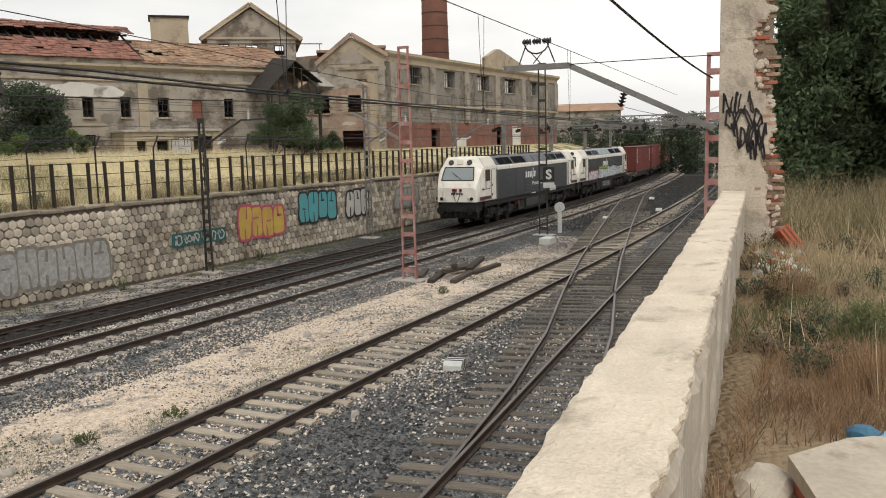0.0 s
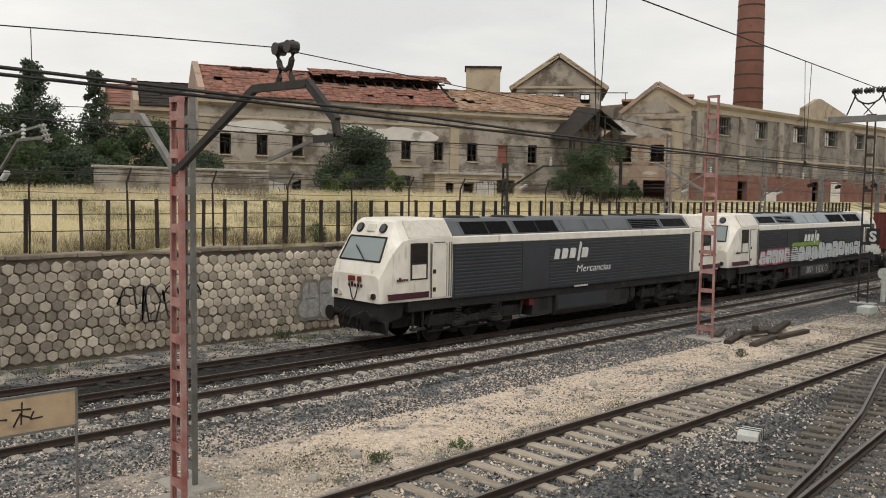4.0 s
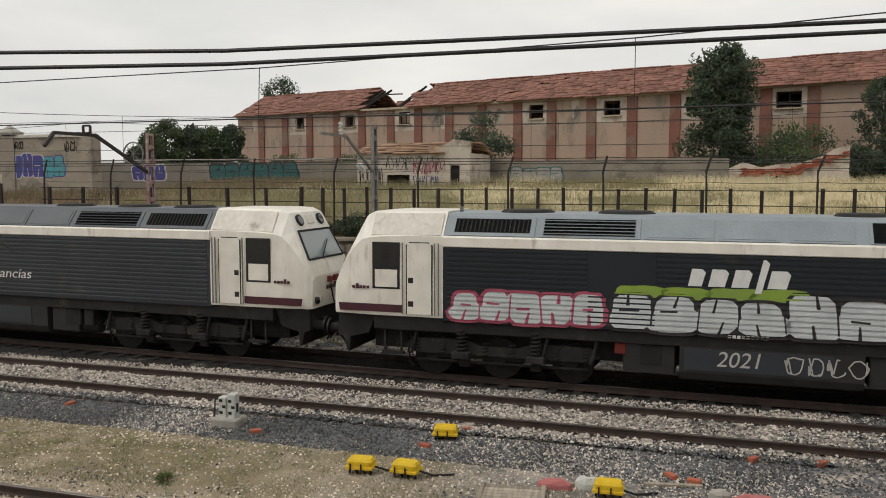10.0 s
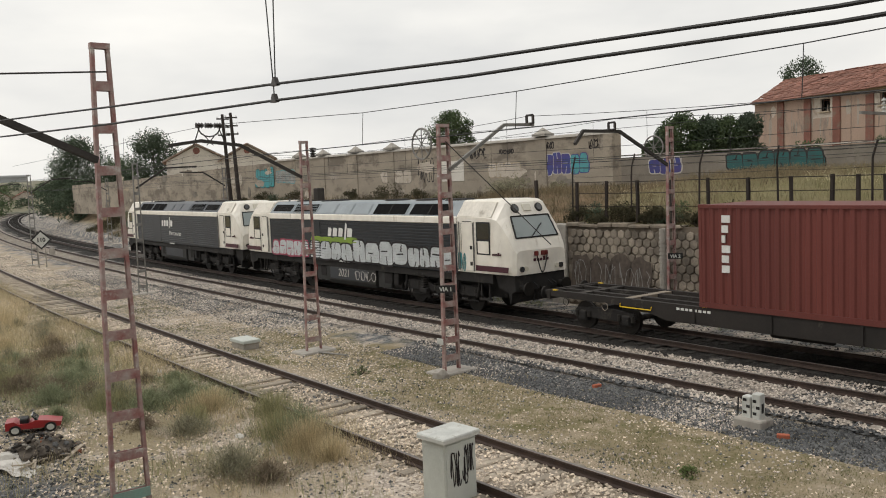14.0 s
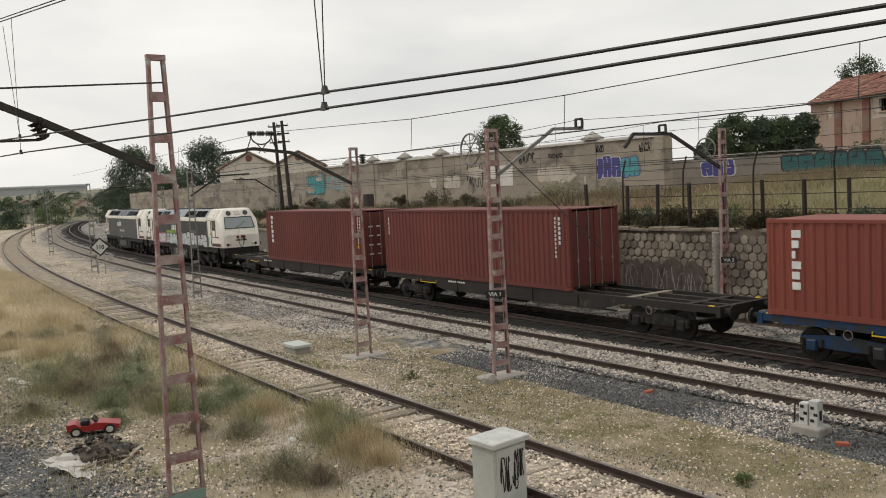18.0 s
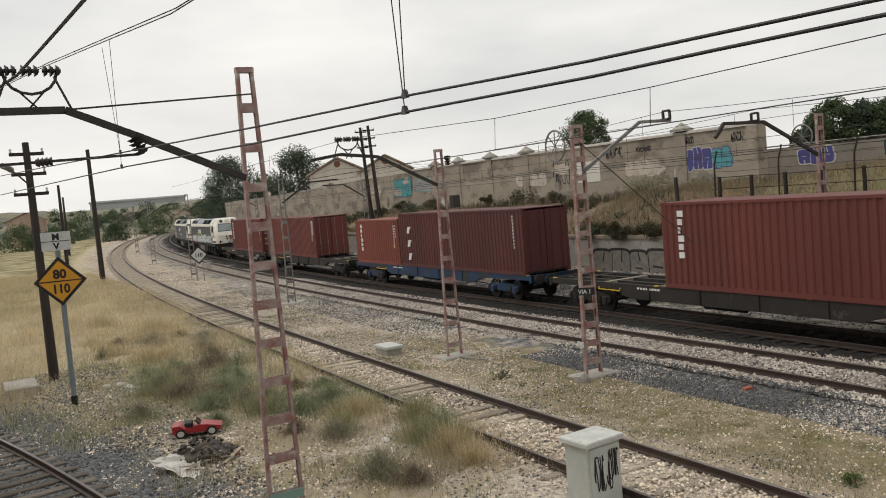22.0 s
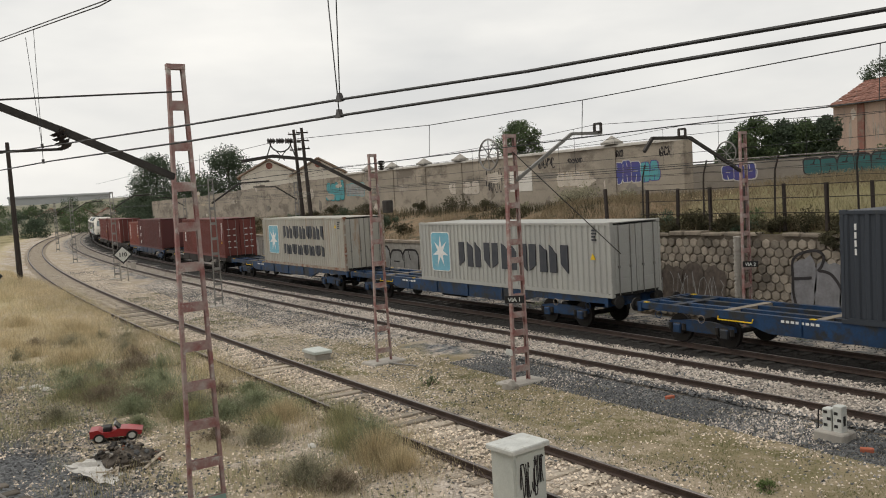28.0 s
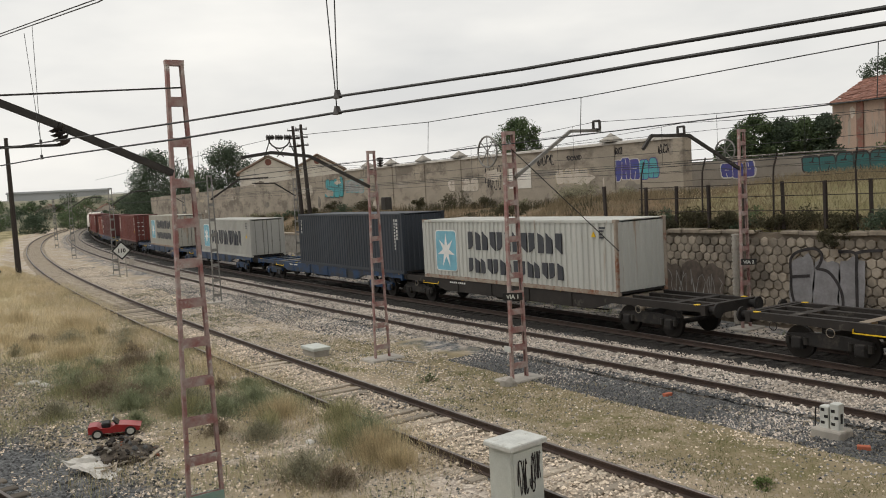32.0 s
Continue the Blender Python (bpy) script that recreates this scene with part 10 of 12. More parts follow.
def make_warehouse():
    rng = random.Random(75)
    U = 30.84
    t = thing("red_warehouse", "long derelict warehouse with pink plaster, brick piers and tiled roof", "warehouse", along((-18, 56), (11.5, 47)))
    u_left, u_right = -19.4, 30.3
    wins = [(U - b, U - a, 8.8, 9.65) for a, b in ((1.9, 2.9), (7.1, 8.4), (12.75, 13.3), (17.25, 18.3), (22.4, 23.4), (32.8, 33.8), (37.8, 38.8), (42.9, 43.8))]
    part("wall", holed(u_left, u_right, 4.0, 10.0, 0, 0.4, wins + [(U - 22.0, U - 21.4, 5.95, 6.3)]), M["pink"], t)
    for i, p in enumerate((1.1, 6.5, 8.9, 13.9, 16.5, 19.1, 21.8, 24.2, 26.9, 29.5, 32.1, 34.5, 37.15, 39.55, 42.3, 44.9, 47.5)):
        w = 0.62 if p != 1.1 else 1.5
        part("brick_pier", Shape().box(U - p - w / 2, -0.1, 4.0, U - p + w / 2, 0, 9.85), M["brick"], t, "dull red brick pier")
    part("eave_board", Shape().box(u_left, -0.22, 9.85, u_right, 0.0, 10.0), M["factory_light"], t)
    part("gable", gable(u_right - 0.4, 0.42, 0.0, 6.0, 4.0, 9.95, 11.75, 0.12), M["brick"], t)
    part("end_wall", gable(u_left, 0.4, 0.4, 6.0, 4.0, 9.95, 11.75), M["pink"], t)
    part("back_wall", Shape().box(u_left + 0.4, 5.6, 4.0, u_right - 0.4, 6.0, 10.0), M["pink"], t)

    def broken(u, f):
        edge = 1.2 * (f - 0.5)
        if -6.6 - edge * 1.0 < u < -2.6 - edge * 0.4:
            return True
        if -7.8 < u < -1.8:
            return rng.random() < 0.35
        return rng.random() < 0.008
    tiled("roof", t, courses(rng, u_left, u_right + 0.2, (-0.45, 9.95), (3.05, 11.8), broken, 0.6, 0.3), M["tile"], "red clay tile roof with a collapsed bay")
    tiled("roof", t, courses(rng, u_left, -7.0, (6.45, 9.95), (3.05, 11.8), None, 1.5, 0.5), M["tile"])
    tiled("roof", t, courses(rng, -2.4, u_right + 0.2, (6.45, 9.95), (3.05, 11.8), None, 1.5, 0.5), M["tile"])
    for u in (-7.4, -7.0, -6.5, -5.9, -3.3, -2.7, -2.2):
        part("rafter", Shape().beam((u + rng.uniform(-0.4, 0.4), 0.0, 10.0 + rng.uniform(-0.1, 0.1)), (u, 3.0, 11.6 + rng.uniform(-0.5, 0.15)), 0.09, 0.14), M["roof_wood"], t)
    for k in range(3):
        part("purlin", Shape().beam((-9.0, 0.9 + k, 10.4 + k * 0.5), (-5.6 + rng.uniform(-0.6, 0.8), 0.9 + k, 10.3 + k * 0.48), 0.09, 0.09), M["roof_wood"], t)
    for a, b, c, d in wins:
        window_in(t, a, b, c, d, 0.2)
        part("render_surround", Shape().box(a - 0.55, -0.012, d, b + 0.5, 0, d + 0.3).box(a - 0.6, -0.012, c - 0.45, b + 0.55, 0, c).box(a - 0.5, -0.012, c, a, 0, d).box(b, -0.012, c, b + 0.45, 0, d), M["hut"], t, "pale render round the window")
    for i in range(44):
        cu = rng.uniform(u_left + 1, u_right - 1)
        part("streak", patch(rng, cu, rng.uniform(7.6, 9.0), rng.uniform(0.08, 0.25), rng.uniform(1.2, 2.4), 0.0, 0.006), M["factory"], t)
    for i in range(26):
        cu = rng.uniform(u_left + 1, u_right - 1)
        if all(not (w[0] - 1.2 < cu < w[1] + 1.2) for w in wins):
            part("stain_patch", patch(rng, cu, rng.uniform(8.8, 9.4), rng.uniform(0.4, 1.0), rng.uniform(0.5, 1.5), 0.0, 0.01), M[rng.choice(("grey_wall", "hut", "factory"))], t)
    for i, (v0, zr) in enumerate(((6.0, 12.35), (12.0, 12.5))):
        n = thing("rear_warehouse", "rear warehouse bay with a brick gable and tiled roof", "warehouse", along((-18, 56), (11.5, 47)), group="rear warehouse bays")
        part("gable", gable(u_right - 0.3 + i * 0.2, 0.42, v0 + 0.02, v0 + 6.0, 4.0, 10.2, zr, 0.12), M["brick"], n)
        tiled("roof", n, courses(rng, -10.0, u_right + 0.2, (v0, 10.2), (v0 + 3.05, zr - (1.0 if i == 0 else 1.2)), None, 2.5, 0.5), M["tile"])
        tiled("roof", n, courses(rng, -10.0, u_right + 0.2, (v0 + 6.1, 10.2), (v0 + 3.05, zr - 1.0), None, 2.5, 0.5), M["tile"])
    l = thing("lean_to_shed", "low lean-to shed with a dark sheet roof", "shed", along((-18, 56), (11.5, 47)))
    part("roof", Shape().add([(30.4, 4.0, 9.9), (33.4, 4.0, 9.35), (33.4, 9.0, 9.6), (30.4, 9.0, 10.2), (30.4, 4.0, 10.0), (33.4, 4.0, 9.45), (33.4, 9.0, 9.7), (30.4, 9.0, 10.3)], [(3, 2, 1, 0), (4, 5, 6, 7), (0, 1, 5, 4), (1, 2, 6, 5), (2, 3, 7, 6), (3, 0, 4, 7)]), M["roof_wood"], l)
    part("wall", Shape().box(30.75, 5.5, 4.0, 32.2, 8.8, 9.2), M["brick"], l)


make_warehouse()


# ---- field walls, hut and the long plaster wall ----
def make_field_walls():
    rng = random.Random(76)
    w = thing("field_wall", "low grey rendered field wall with worn top", "wall", pose(0, 42, 0), group="field walls")
    s = Shape()
    xs = [-34 + k * 1.9 for k in range(19)] + [1.0]
    for a, b in zip(xs, xs[1:]):
        zt = 5.95 + rng.uniform(-0.09, 0.06)
        s.box(a, 0, 3.6, b, 0.32, zt)
    part("wall", s, M["grey_wall"], w)
    part("coping", Shape().bev(-34, -0.05, 6.03, -12.0, 0.37, 6.1, 0.02), M["concrete"], w)
    piece("graffiti", w, 760, -26.6, 4.95, -21.2, 5.9, 0.0, "graffiti_dkteal", "graffiti_black", 6, 0.10)
    piece("graffiti", w, 761, -31.8, 4.9, -29.6, 5.8, 0.0, "graffiti_blue", "graffiti_white", 3, 0.09)
    piece("graffiti", w, 762, -9.4, 4.85, -6.8, 5.6, 0.0, "graffiti_silver", "graffiti_dkteal", 4, 0.07)
    r = thing("ruined_wall", "ruined rubble and brick wall end with an arch", "wall", pose(0, 42, 0), group="field walls")
    top = [(1.0, 3.6), (1.0, 5.5), (1.6, 5.8), (2.4, 5.55), (3.2, 5.7), (4.1, 5.75), (5.0, 6.05), (5.6, 6.4), (6.1, 6.5), (6.1, 3.6)]
    part("wall", Shape().prism(top, 0.02, 0.4), M["hut"], r)
    for i in range(90):
        x = rng.uniform(1.2, 6.0)
        zt = 5.5 + max(0.0, x - 3.6) * 0.34
        zz = zt - abs(rng.gauss(0, 0.16)) - 0.03
        part("brick", BRICK, None, r, at=pose(x, -0.02 - rng.uniform(0, 0.06), zz, rng.uniform(-8, 8), rng.uniform(-25, 25), rng.uniform(-15, 15)))
    part("arch_opening", Shape().prism([(2.6, 4.4)] + [(3.2 + 0.6 * math.cos(a), 4.7 + 0.45 * math.sin(a)) for a in np.linspace(math.pi, 0, 9)] + [(3.8, 4.4)], -0.02, 0.05), M["dark_hole"], r)
    v = thing("field_wall", "low pinkish field wall beside the trees", "wall", pose(0, 38, 0), group="field walls")
    part("wall", Shape().box(15.6, 0, 3.6, 24.5, 0.35, 6.0), M["factory"], v)
    part("coping", Shape().bev(15.5, -0.06, 6.0, 24.5, 0.41, 6.1, 0.03), M["concrete"], v)

    h = thing("white_hut", "small graffiti-covered white hut with a low tiled roof", "hut", pose(0, 38, 0))
    part("wall", holed(-16, -10.4, 3.6, 6.2, 0, 0.25, [(-14.5, -13.35, 4.5, 5.2), (-11.35, -10.9, 4.2, 5.65)]), M["hut"], h)
    part("end_wall", Shape().box(-16, 0.25, 3.6, -15.75, 3.8, 6.2), M["hut"], h)
    part("end_wall", Shape().box(-10.65, 0.25, 3.6, -10.4, 3.8, 6.2), M["hut"], h)
    part("back_wall", Shape().box(-15.75, 3.55, 3.6, -10.65, 3.8, 6.2), M["hut"], h)
    tiled("roof", h, courses(rng, -16.1, -11.6, (-0.15, 6.2), (2.0, 6.75), None, 0.8, 0.3), M["tile_old"], "low ochre tile roof")
    tiled("roof", h, courses(rng, -16.1, -10.3, (3.95, 6.2), (2.0, 6.75), None, 0.8, 0.3), M["tile_old"])
    part("parapet", Shape().prism([(-12.2, 6.2), (-10.4, 6.2), (-10.4, 6.75), (-11.2, 6.85)], 0.0, 0.25), M["hut"], h)
    window_in(h, -14.5, -13.35, 4.5, 5.2, 0.12)
    part("door", Shape().box(-11.35, 0.12, 4.2, -10.9, 0.17, 5.6), M["dark_hole"], h, "narrow dark door")
    for i, (a, b, c, d, m) in enumerate(((-13.2, 4.5, -11.9, 5.2, "graffiti_blue"), (-15.9, 4.6, -14.7, 5.6, "graffiti_black"), (-14.6, 5.4, -11.6, 6.1, "graffiti_black"), (-13.2, 5.2, -11.6, 5.9, "graffiti_pink"))):
        part("scrawl", strokes(Shape(), 770 + i, a, b, c, d, -0.006 - 0.002 * i, 0.026, 6), M[m], h)


BRICK = Shape().box(-0.14, -0.07, -0.035, 0.14, 0.07, 0.035).mesh("brick", M["debris_brick"])
make_field_walls()


def make_plaster_wall():
    rng = random.Random(77)
    w = thing("plaster_wall", "tall ochre plaster boundary wall with capped piers and graffiti", "wall", pose(0, 35.5, 0))
    part("wall", Shape().box(-66, 0, 2.6, -29.75, 0.4, 7.1), M["plaster"], w)
    part("end_pier", Shape().box(-29.75, -0.14, 2.6, -29.12, 0.55, 7.1), M["plaster"], w)
    part("coping", Shape().prism([(-0.1, 7.1), (0.5, 7.1), (0.45, 7.2), (0.2, 7.27), (-0.05, 7.2)], -66, -29.1, axis=0), M["concrete"], w)
    # the older part sinks towards its end, with a worn top and no caps
    top = [(x, float(np.interp(x, (-126, -104, -88, -74, -66), (6.15, 6.35, 6.65, 6.95, 7.0))) + 0.06 * noise.noise((x * 0.7, 3, 1)) + 0.03 * noise.noise((x * 2.3, 3, 1))) for x in np.arange(-66, -126.1, -0.6)]
    part("wall", Shape().prism([(-66, 2.2)] + top + [(top[-1][0], 2.2)], 0.03, 0.4), M["plaster"], w)
    for x in (-34.4, -49.1, -53.75, -58.4, -62.2):
        part("pier", Shape().box(x - 0.42, -0.05, 2.6, x + 0.42, 0, 7.1), M["plaster"], w)
        part("cap", Shape().box(x - 0.52, -0.2, 7.27, x + 0.52, 0.55, 7.42).add([(x - 0.45, -0.14, 7.42), (x + 0.45, -0.14, 7.42), (x + 0.45, 0.5, 7.42), (x - 0.45, 0.5, 7.42), (x, 0.18, 7.78)], [(3, 2, 1, 0), (0, 1, 4), (1, 2, 4), (2, 3, 4), (3, 0, 4)]), M["concrete"], w)
    for seed, x0, z0, x1, z1, fill, line, n in ((780, -34.2, 5.05, -32.2, 6.25, "graffiti_blue", "graffiti_white", 3), (781, -32.2, 5.1, -30.9, 6.15, "graffiti_teal", "graffiti_blue", 2), (782, -38.9, 5.0, -36.1, 5.9, "hut", "factory_light", 4),
                                                (784, -50.3, 4.9, -46.8, 5.8, "hut", "grey_wall", 4), (785, -69.8, 4.9, -66.4, 6.6, "graffiti_teal", "graffiti_dkteal", 4), (786, -66.0, 5.2, -62.0, 6.3, "graffiti_silver", "graffiti_teal", 5)):
        piece("graffiti", w, seed, x0, z0, x1, z1, 0.0, fill, line, n, 0.06)
    for i, (a, b, c, d) in enumerate(((-34.6, 6.5, -33.4, 6.95), (-30.9, 6.35, -29.5, 6.95), (-40.6, 6.2, -39.0, 6.9), (-46.0, 4.8, -44.2, 6.6), (-37.9, 6.4, -36.6, 6.7))):
        part("scrawl", strokes(Shape(), 790 + i, a, b, c, d, -0.005, 0.06, 4), M["graffiti_black"], w)
    part("white_panel", Shape().bev(-43.4, -0.03, 4.9, -41.2, 0.0, 6.2, 0.01), M["white_render"], w, "pale whitewashed panel")
    for i in range(46):
        cx = rng.uniform(-108, -29.8)
        part("stain_patch", patch(rng, cx, rng.uniform(3.9, 6.8), rng.uniform(0.5, 2.4), rng.uniform(0.3, 1.2), 0.0, 0.004 + 0.0002 * i), M[rng.choice(("grey_wall", "factory_light", "hut", "plaster", "factory"))], w)


make_plaster_wall()


HILL_TREES = [(-262 - 3.1 * ((k * 7) % 11), 20 + 2.6 * k) for k in range(22)]
M["gable_white"] = mat("pale_gable_render", (0.66, 0.62, 0.54), (0.54, 0.50, 0.43), 0.6, 0.95, bump=0.2, grain=10, stain=(0.40, 0.36, 0.30), stain_scale=0.8, stain_at=0.6)
M["far_shed"] = mat("far_pale_cladding", (0.40, 0.41, 0.415), (0.34, 0.35, 0.355), 0.05, 0.9, bump=0)


def make_far_houses():
    rng = random.Random(78)

    def house(p0, p1, depth, z0, ze, za, wall, roof, oculus=False, label="pale gable house with a tiled roof", wins=()):
        t = thing("gable_house", label, "house", along(p0, p1), group="houses beyond the wall")
        L = (Vector(p1) - Vector(p0)).length
        part("wall", holed(0, L, z0, ze, 0, 0.35, list(wins)), M[wall], t)
        part("gable", Shape().prism([(0, ze), (L, ze), (L / 2, za)], 0.01, 0.35), M[wall], t)
        part("end_wall", Shape().box(0, 0.35, z0, 0.35, depth, ze), M[wall], t)
        part("end_wall", Shape().box(L - 0.35, 0.35, z0, L, depth, ze), M[wall], t)
        part("back_wall", Shape().box(0.35, depth - 0.35, z0, L - 0.35, depth, ze), M[wall], t)
        for u0, s in ((-0.4, 1), (L + 0.4, -1)):
            c = courses(rng, -0.35, depth + 0.35, (0, 0), (s * (L / 2 + 0.4), za - ze + 0.3), None, 2.0, 0.5)
            c.v = [(u0 + v, u, ze - 0.12 + z) for u, v, z in c.v]
            tiled("roof", t, c, M[roof])
        if oculus:
            part("oculus", Shape().rod((L / 2, -0.04, (ze + za * 2) / 3), (L / 2, 0.0, (ze + za * 2) / 3), 0.42, 16), M["brick"], t, "round brick oculus")
            part("verge", Shape().beam((-0.4, -0.1, ze), (L / 2, -0.1, za + 0.2), 0.3, 0.25), M["factory"], t)
            part("verge", Shape().beam((L + 0.4, -0.1, ze), (L / 2, -0.1, za + 0.2), 0.3, 0.25), M["factory"], t)
        for a, b, c, d in wins:
            window_in(t, a, b, c, d, 0.15)
    house((-102.9, 40.3), (-100.1, 47.0), 12, 2.5, 8.5, 10.35, "gable_white", "tile_old", True)
    house((-100.3, 46.3), (-97.6, 52.2), 12, 2.5, 8.4, 10.25, "gable_white", "tile_old", True)
    for x, y, w, h, wall in ((-272, 53, 5.4, 2.2, "hut"), (-238, 11.5, 9, 4.2, "pink"), (-276, 60.5, 7, 1.9, "hut"), (-284, 45, 8, 2.6, "factory")):
        house((x, y), (x + 1.0, y + w), 8, 0, 2.4 + h, 4.2 + h, wall, "tile", False, "small far village house with a red roof", [(1.2, 2.2, 1.6 + h * 0.3, 2.9 + h * 0.3), (w - 2.4, w - 1.4, 1.6 + h * 0.3, 2.9 + h * 0.3)])
    b = thing("industrial_block", "far pale grey industrial shed on the ridge", "industrial building", along((-396, 52), (-389, 92)))
    part("wall", Shape().box(0, 0, 4.0, 40, 20, 12.6), M["far_shed"], b)
    part("roof", Shape().bev(-0.5, -0.5, 12.6, 40.5, 20.5, 13.5, 0.4), M["far_shed"], b)


make_far_houses()


def make_hills():
    """Far ground that rises behind the village into low ridges."""
    def ridge(name, label, mname, r, height, base, a0, a1, seed):
        n = 140
        verts, faces = [], []
        for i in range(n + 1):
            a = radians(a0 + (a1 - a0) * i / n)
            hgt = base + height * (0.55 + 0.45 * noise.noise((i * 0.06, seed, 0)) + 0.16 * noise.noise((i * 0.35, seed, 2)))
            k = min(1.0, i / 12, (n - i) / 12)
            for rr, z in ((r, 0.0), (r * 1.15, base * 0.6 + (hgt - base * 0.6) * k * 0.7), (r * 1.4, hgt * k), (r * 2.0, 0.0)):
                verts.append((rr * math.cos(a), rr * math.sin(a), z))
        for i in range(n):
            for j in range(3):
                faces.append((i * 4 + j, (i + 1) * 4 + j, (i + 1) * 4 + j + 1, i * 4 + j + 1))
        ob = new(name, raw_mesh(name, verts, faces, M[mname]))
        ob.data.polygons.foreach_set("use_smooth", [True] * len(ob.data.polygons))
        tagged(ob, label, "hill", kind="structure")
    ridge("hill", "low dry hill with scrub beyond the village", "hill", 265, 5, 7.5, 138, 200, 4)
    ridge("backdrop", "far ridge on the horizon with haze in its colour", "hill_haze", 900, 16, 12, -20, 210, 9)


make_hills()


# ---- plants ----
M["field_weed"] = mat("field_weed", (0.30, 0.265, 0.155), (0.20, 0.185, 0.105), 0.4, 0.9, bump=0, island=0.4, spec=0.15, thin=0.4)
M["withered"] = mat("withered_weed", (0.27, 0.215, 0.14), (0.185, 0.15, 0.095), 0.4, 0.9, bump=0, island=0.4, spec=0.15, thin=0.4)
M["bramble"] = mat("bramble_brown_green", (0.095, 0.085, 0.05), (0.06, 0.058, 0.036), 0.8, 0.85, bump=0, island=0.4, spec=0.15, thin=0.4)
M["bank_green"] = mat("bank_green_grass", (0.20, 0.218, 0.11), (0.145, 0.162, 0.08), 0.5, 0.85, bump=0, island=0.4, spec=0.2, thin=0.4)
M["leaf_bank"] = mat("feathery_leaf_green", (0.155, 0.21, 0.115), (0.105, 0.15, 0.08), 0.7, 0.75, bump=0, island=0.45, spec=0.2, thin=0.45)
M["bank_straw"] = mat("dull_dry_grass", (0.48, 0.395, 0.255), (0.34, 0.27, 0.17), 0.4, 0.9, bump=0, island=0.4, spec=0.2, thin=0.4)
M["moss"] = mat("olive_low_growth", (0.185, 0.185, 0.085), (0.13, 0.138, 0.062), 0.6, 0.9, bump=0, island=0.4, spec=0.15, thin=0.4)


def soft_noise(x, y, scale, seed):
    """Smooth value noise from 0 to 1 over arrays of places."""
    tab = np.random.default_rng(seed).random((64, 64))
    u, v = x / scale, y / scale
    i, j = np.floor(u).astype(int), np.floor(v).astype(int)
    f, g = u - i, v - j
    f, g = f * f * (3 - 2 * f), g * g * (3 - 2 * g)
    a, b, c, d = tab[i % 64, j % 64], tab[(i + 1) % 64, j % 64], tab[i % 64, (j + 1) % 64], tab[(i + 1) % 64, (j + 1) % 64]
    return (a * (1 - f) + b * f) * (1 - g) + (c * (1 - f) + d * f) * g


class Relief:
    """The ground's height over a stretch, for many places at once."""

    def __init__(self, x0, x1, y0, y1, step=0.5):
        self.x0, self.y0, self.step = x0, y0, step
        self.z = np.array([[ground_z(x0 + i * step, y0 + j * step) for j in range(int((y1 - y0) / step) + 2)] for i in range(int((x1 - x0) / step) + 2)])

    def at(self, x, y):
        u = np.clip((x - self.x0) / self.step, 0, self.z.shape[0] - 1.001)
        v = np.clip((y - self.y0) / self.step, 0, self.z.shape[1] - 1.001)
        i, j = u.astype(int), v.astype(int)
        f, g = u - i, v - j
        z = self.z
        return (z[i, j] * (1 - f) + z[i + 1, j] * f) * (1 - g) + (z[i, j + 1] * (1 - f) + z[i + 1, j + 1] * f) * g


def bent(x, left=-20.0, right=35.0):
    return np.maximum(0, left - x) ** 2 / 1520 + np.maximum(0, x - right) ** 2 / 1380


def blades(name, label, mname, rng, x, y, z, tall, wide, lean=0.35):
    """Grass: one tapering, leaning blade at each place."""
    n = len(x)
    a, b = rng.uniform(0, 2 * math.pi, n), rng.uniform(0, 2 * math.pi, n)
    h = tall * rng.uniform(0.45, 1.1, n)
    w = wide * rng.uniform(0.6, 1.3, n)
    ln = h * lean * rng.uniform(0.1, 1.3, n)
    dx, dy = np.cos(a) * w / 2, np.sin(a) * w / 2
    tx, ty = x + np.cos(b) * ln, y + np.sin(b) * ln
    v = np.empty((n, 4, 3))
    v[:, 0] = np.stack((x - dx, y - dy, z - 0.02), 1)
    v[:, 1] = np.stack((x + dx, y + dy, z - 0.02), 1)
    v[:, 2] = np.stack((tx + dx * 0.25, ty + dy * 0.25, z + h), 1)
    v[:, 3] = np.stack((tx - dx * 0.25, ty - dy * 0.25, z + h), 1)
    ob = new(name, raw_mesh(name, v.reshape(-1, 3), np.arange(n * 4).reshape(-1, 4), M[mname]))
    return tagged(ob, label, "grass", kind="stuff")


def tufts(rng, cx, cy, per, spread):
    """Places gathered in tufts round the given centres."""
    n = len(cx) * per
    return np.repeat(cx, per) + rng.normal(0, spread, n), np.repeat(cy, per) + rng.normal(0, spread, n)


def leaf_cloud(rng, centres, radii, per, size, flat=0.8):
    """Many small folded leaves gathered round clump centres."""
    c = np.repeat(np.asarray(centres), per, 0)
    r = np.repeat(np.asarray(radii), per)
    n = len(c)
    d = rng.normal(0, 1, (n, 3))
    d /= np.linalg.norm(d, axis=1)[:, None]
    p = c + d * (r * rng.random(n) ** 0.55)[:, None] * np.array((1, 1, flat))
    s = size * rng.uniform(0.55, 1.35, n)
    u = rng.normal(0, 1, (n, 3)) + d * 0.4
    u /= np.linalg.norm(u, axis=1)[:, None]
    w = np.cross(u, rng.normal(0, 1, (n, 3)))
    w /= np.linalg.norm(w, axis=1)[:, None]
    v = np.empty((n, 4, 3))
    v[:, 0] = p - u * s[:, None] * 0.5
    v[:, 1] = p + w * s[:, None] * 0.2
    v[:, 2] = p + u * s[:, None] * 0.5
    v[:, 3] = p - w * s[:, None] * 0.2
    return v.reshape(-1, 3), np.arange(n * 4).reshape(-1, 4)


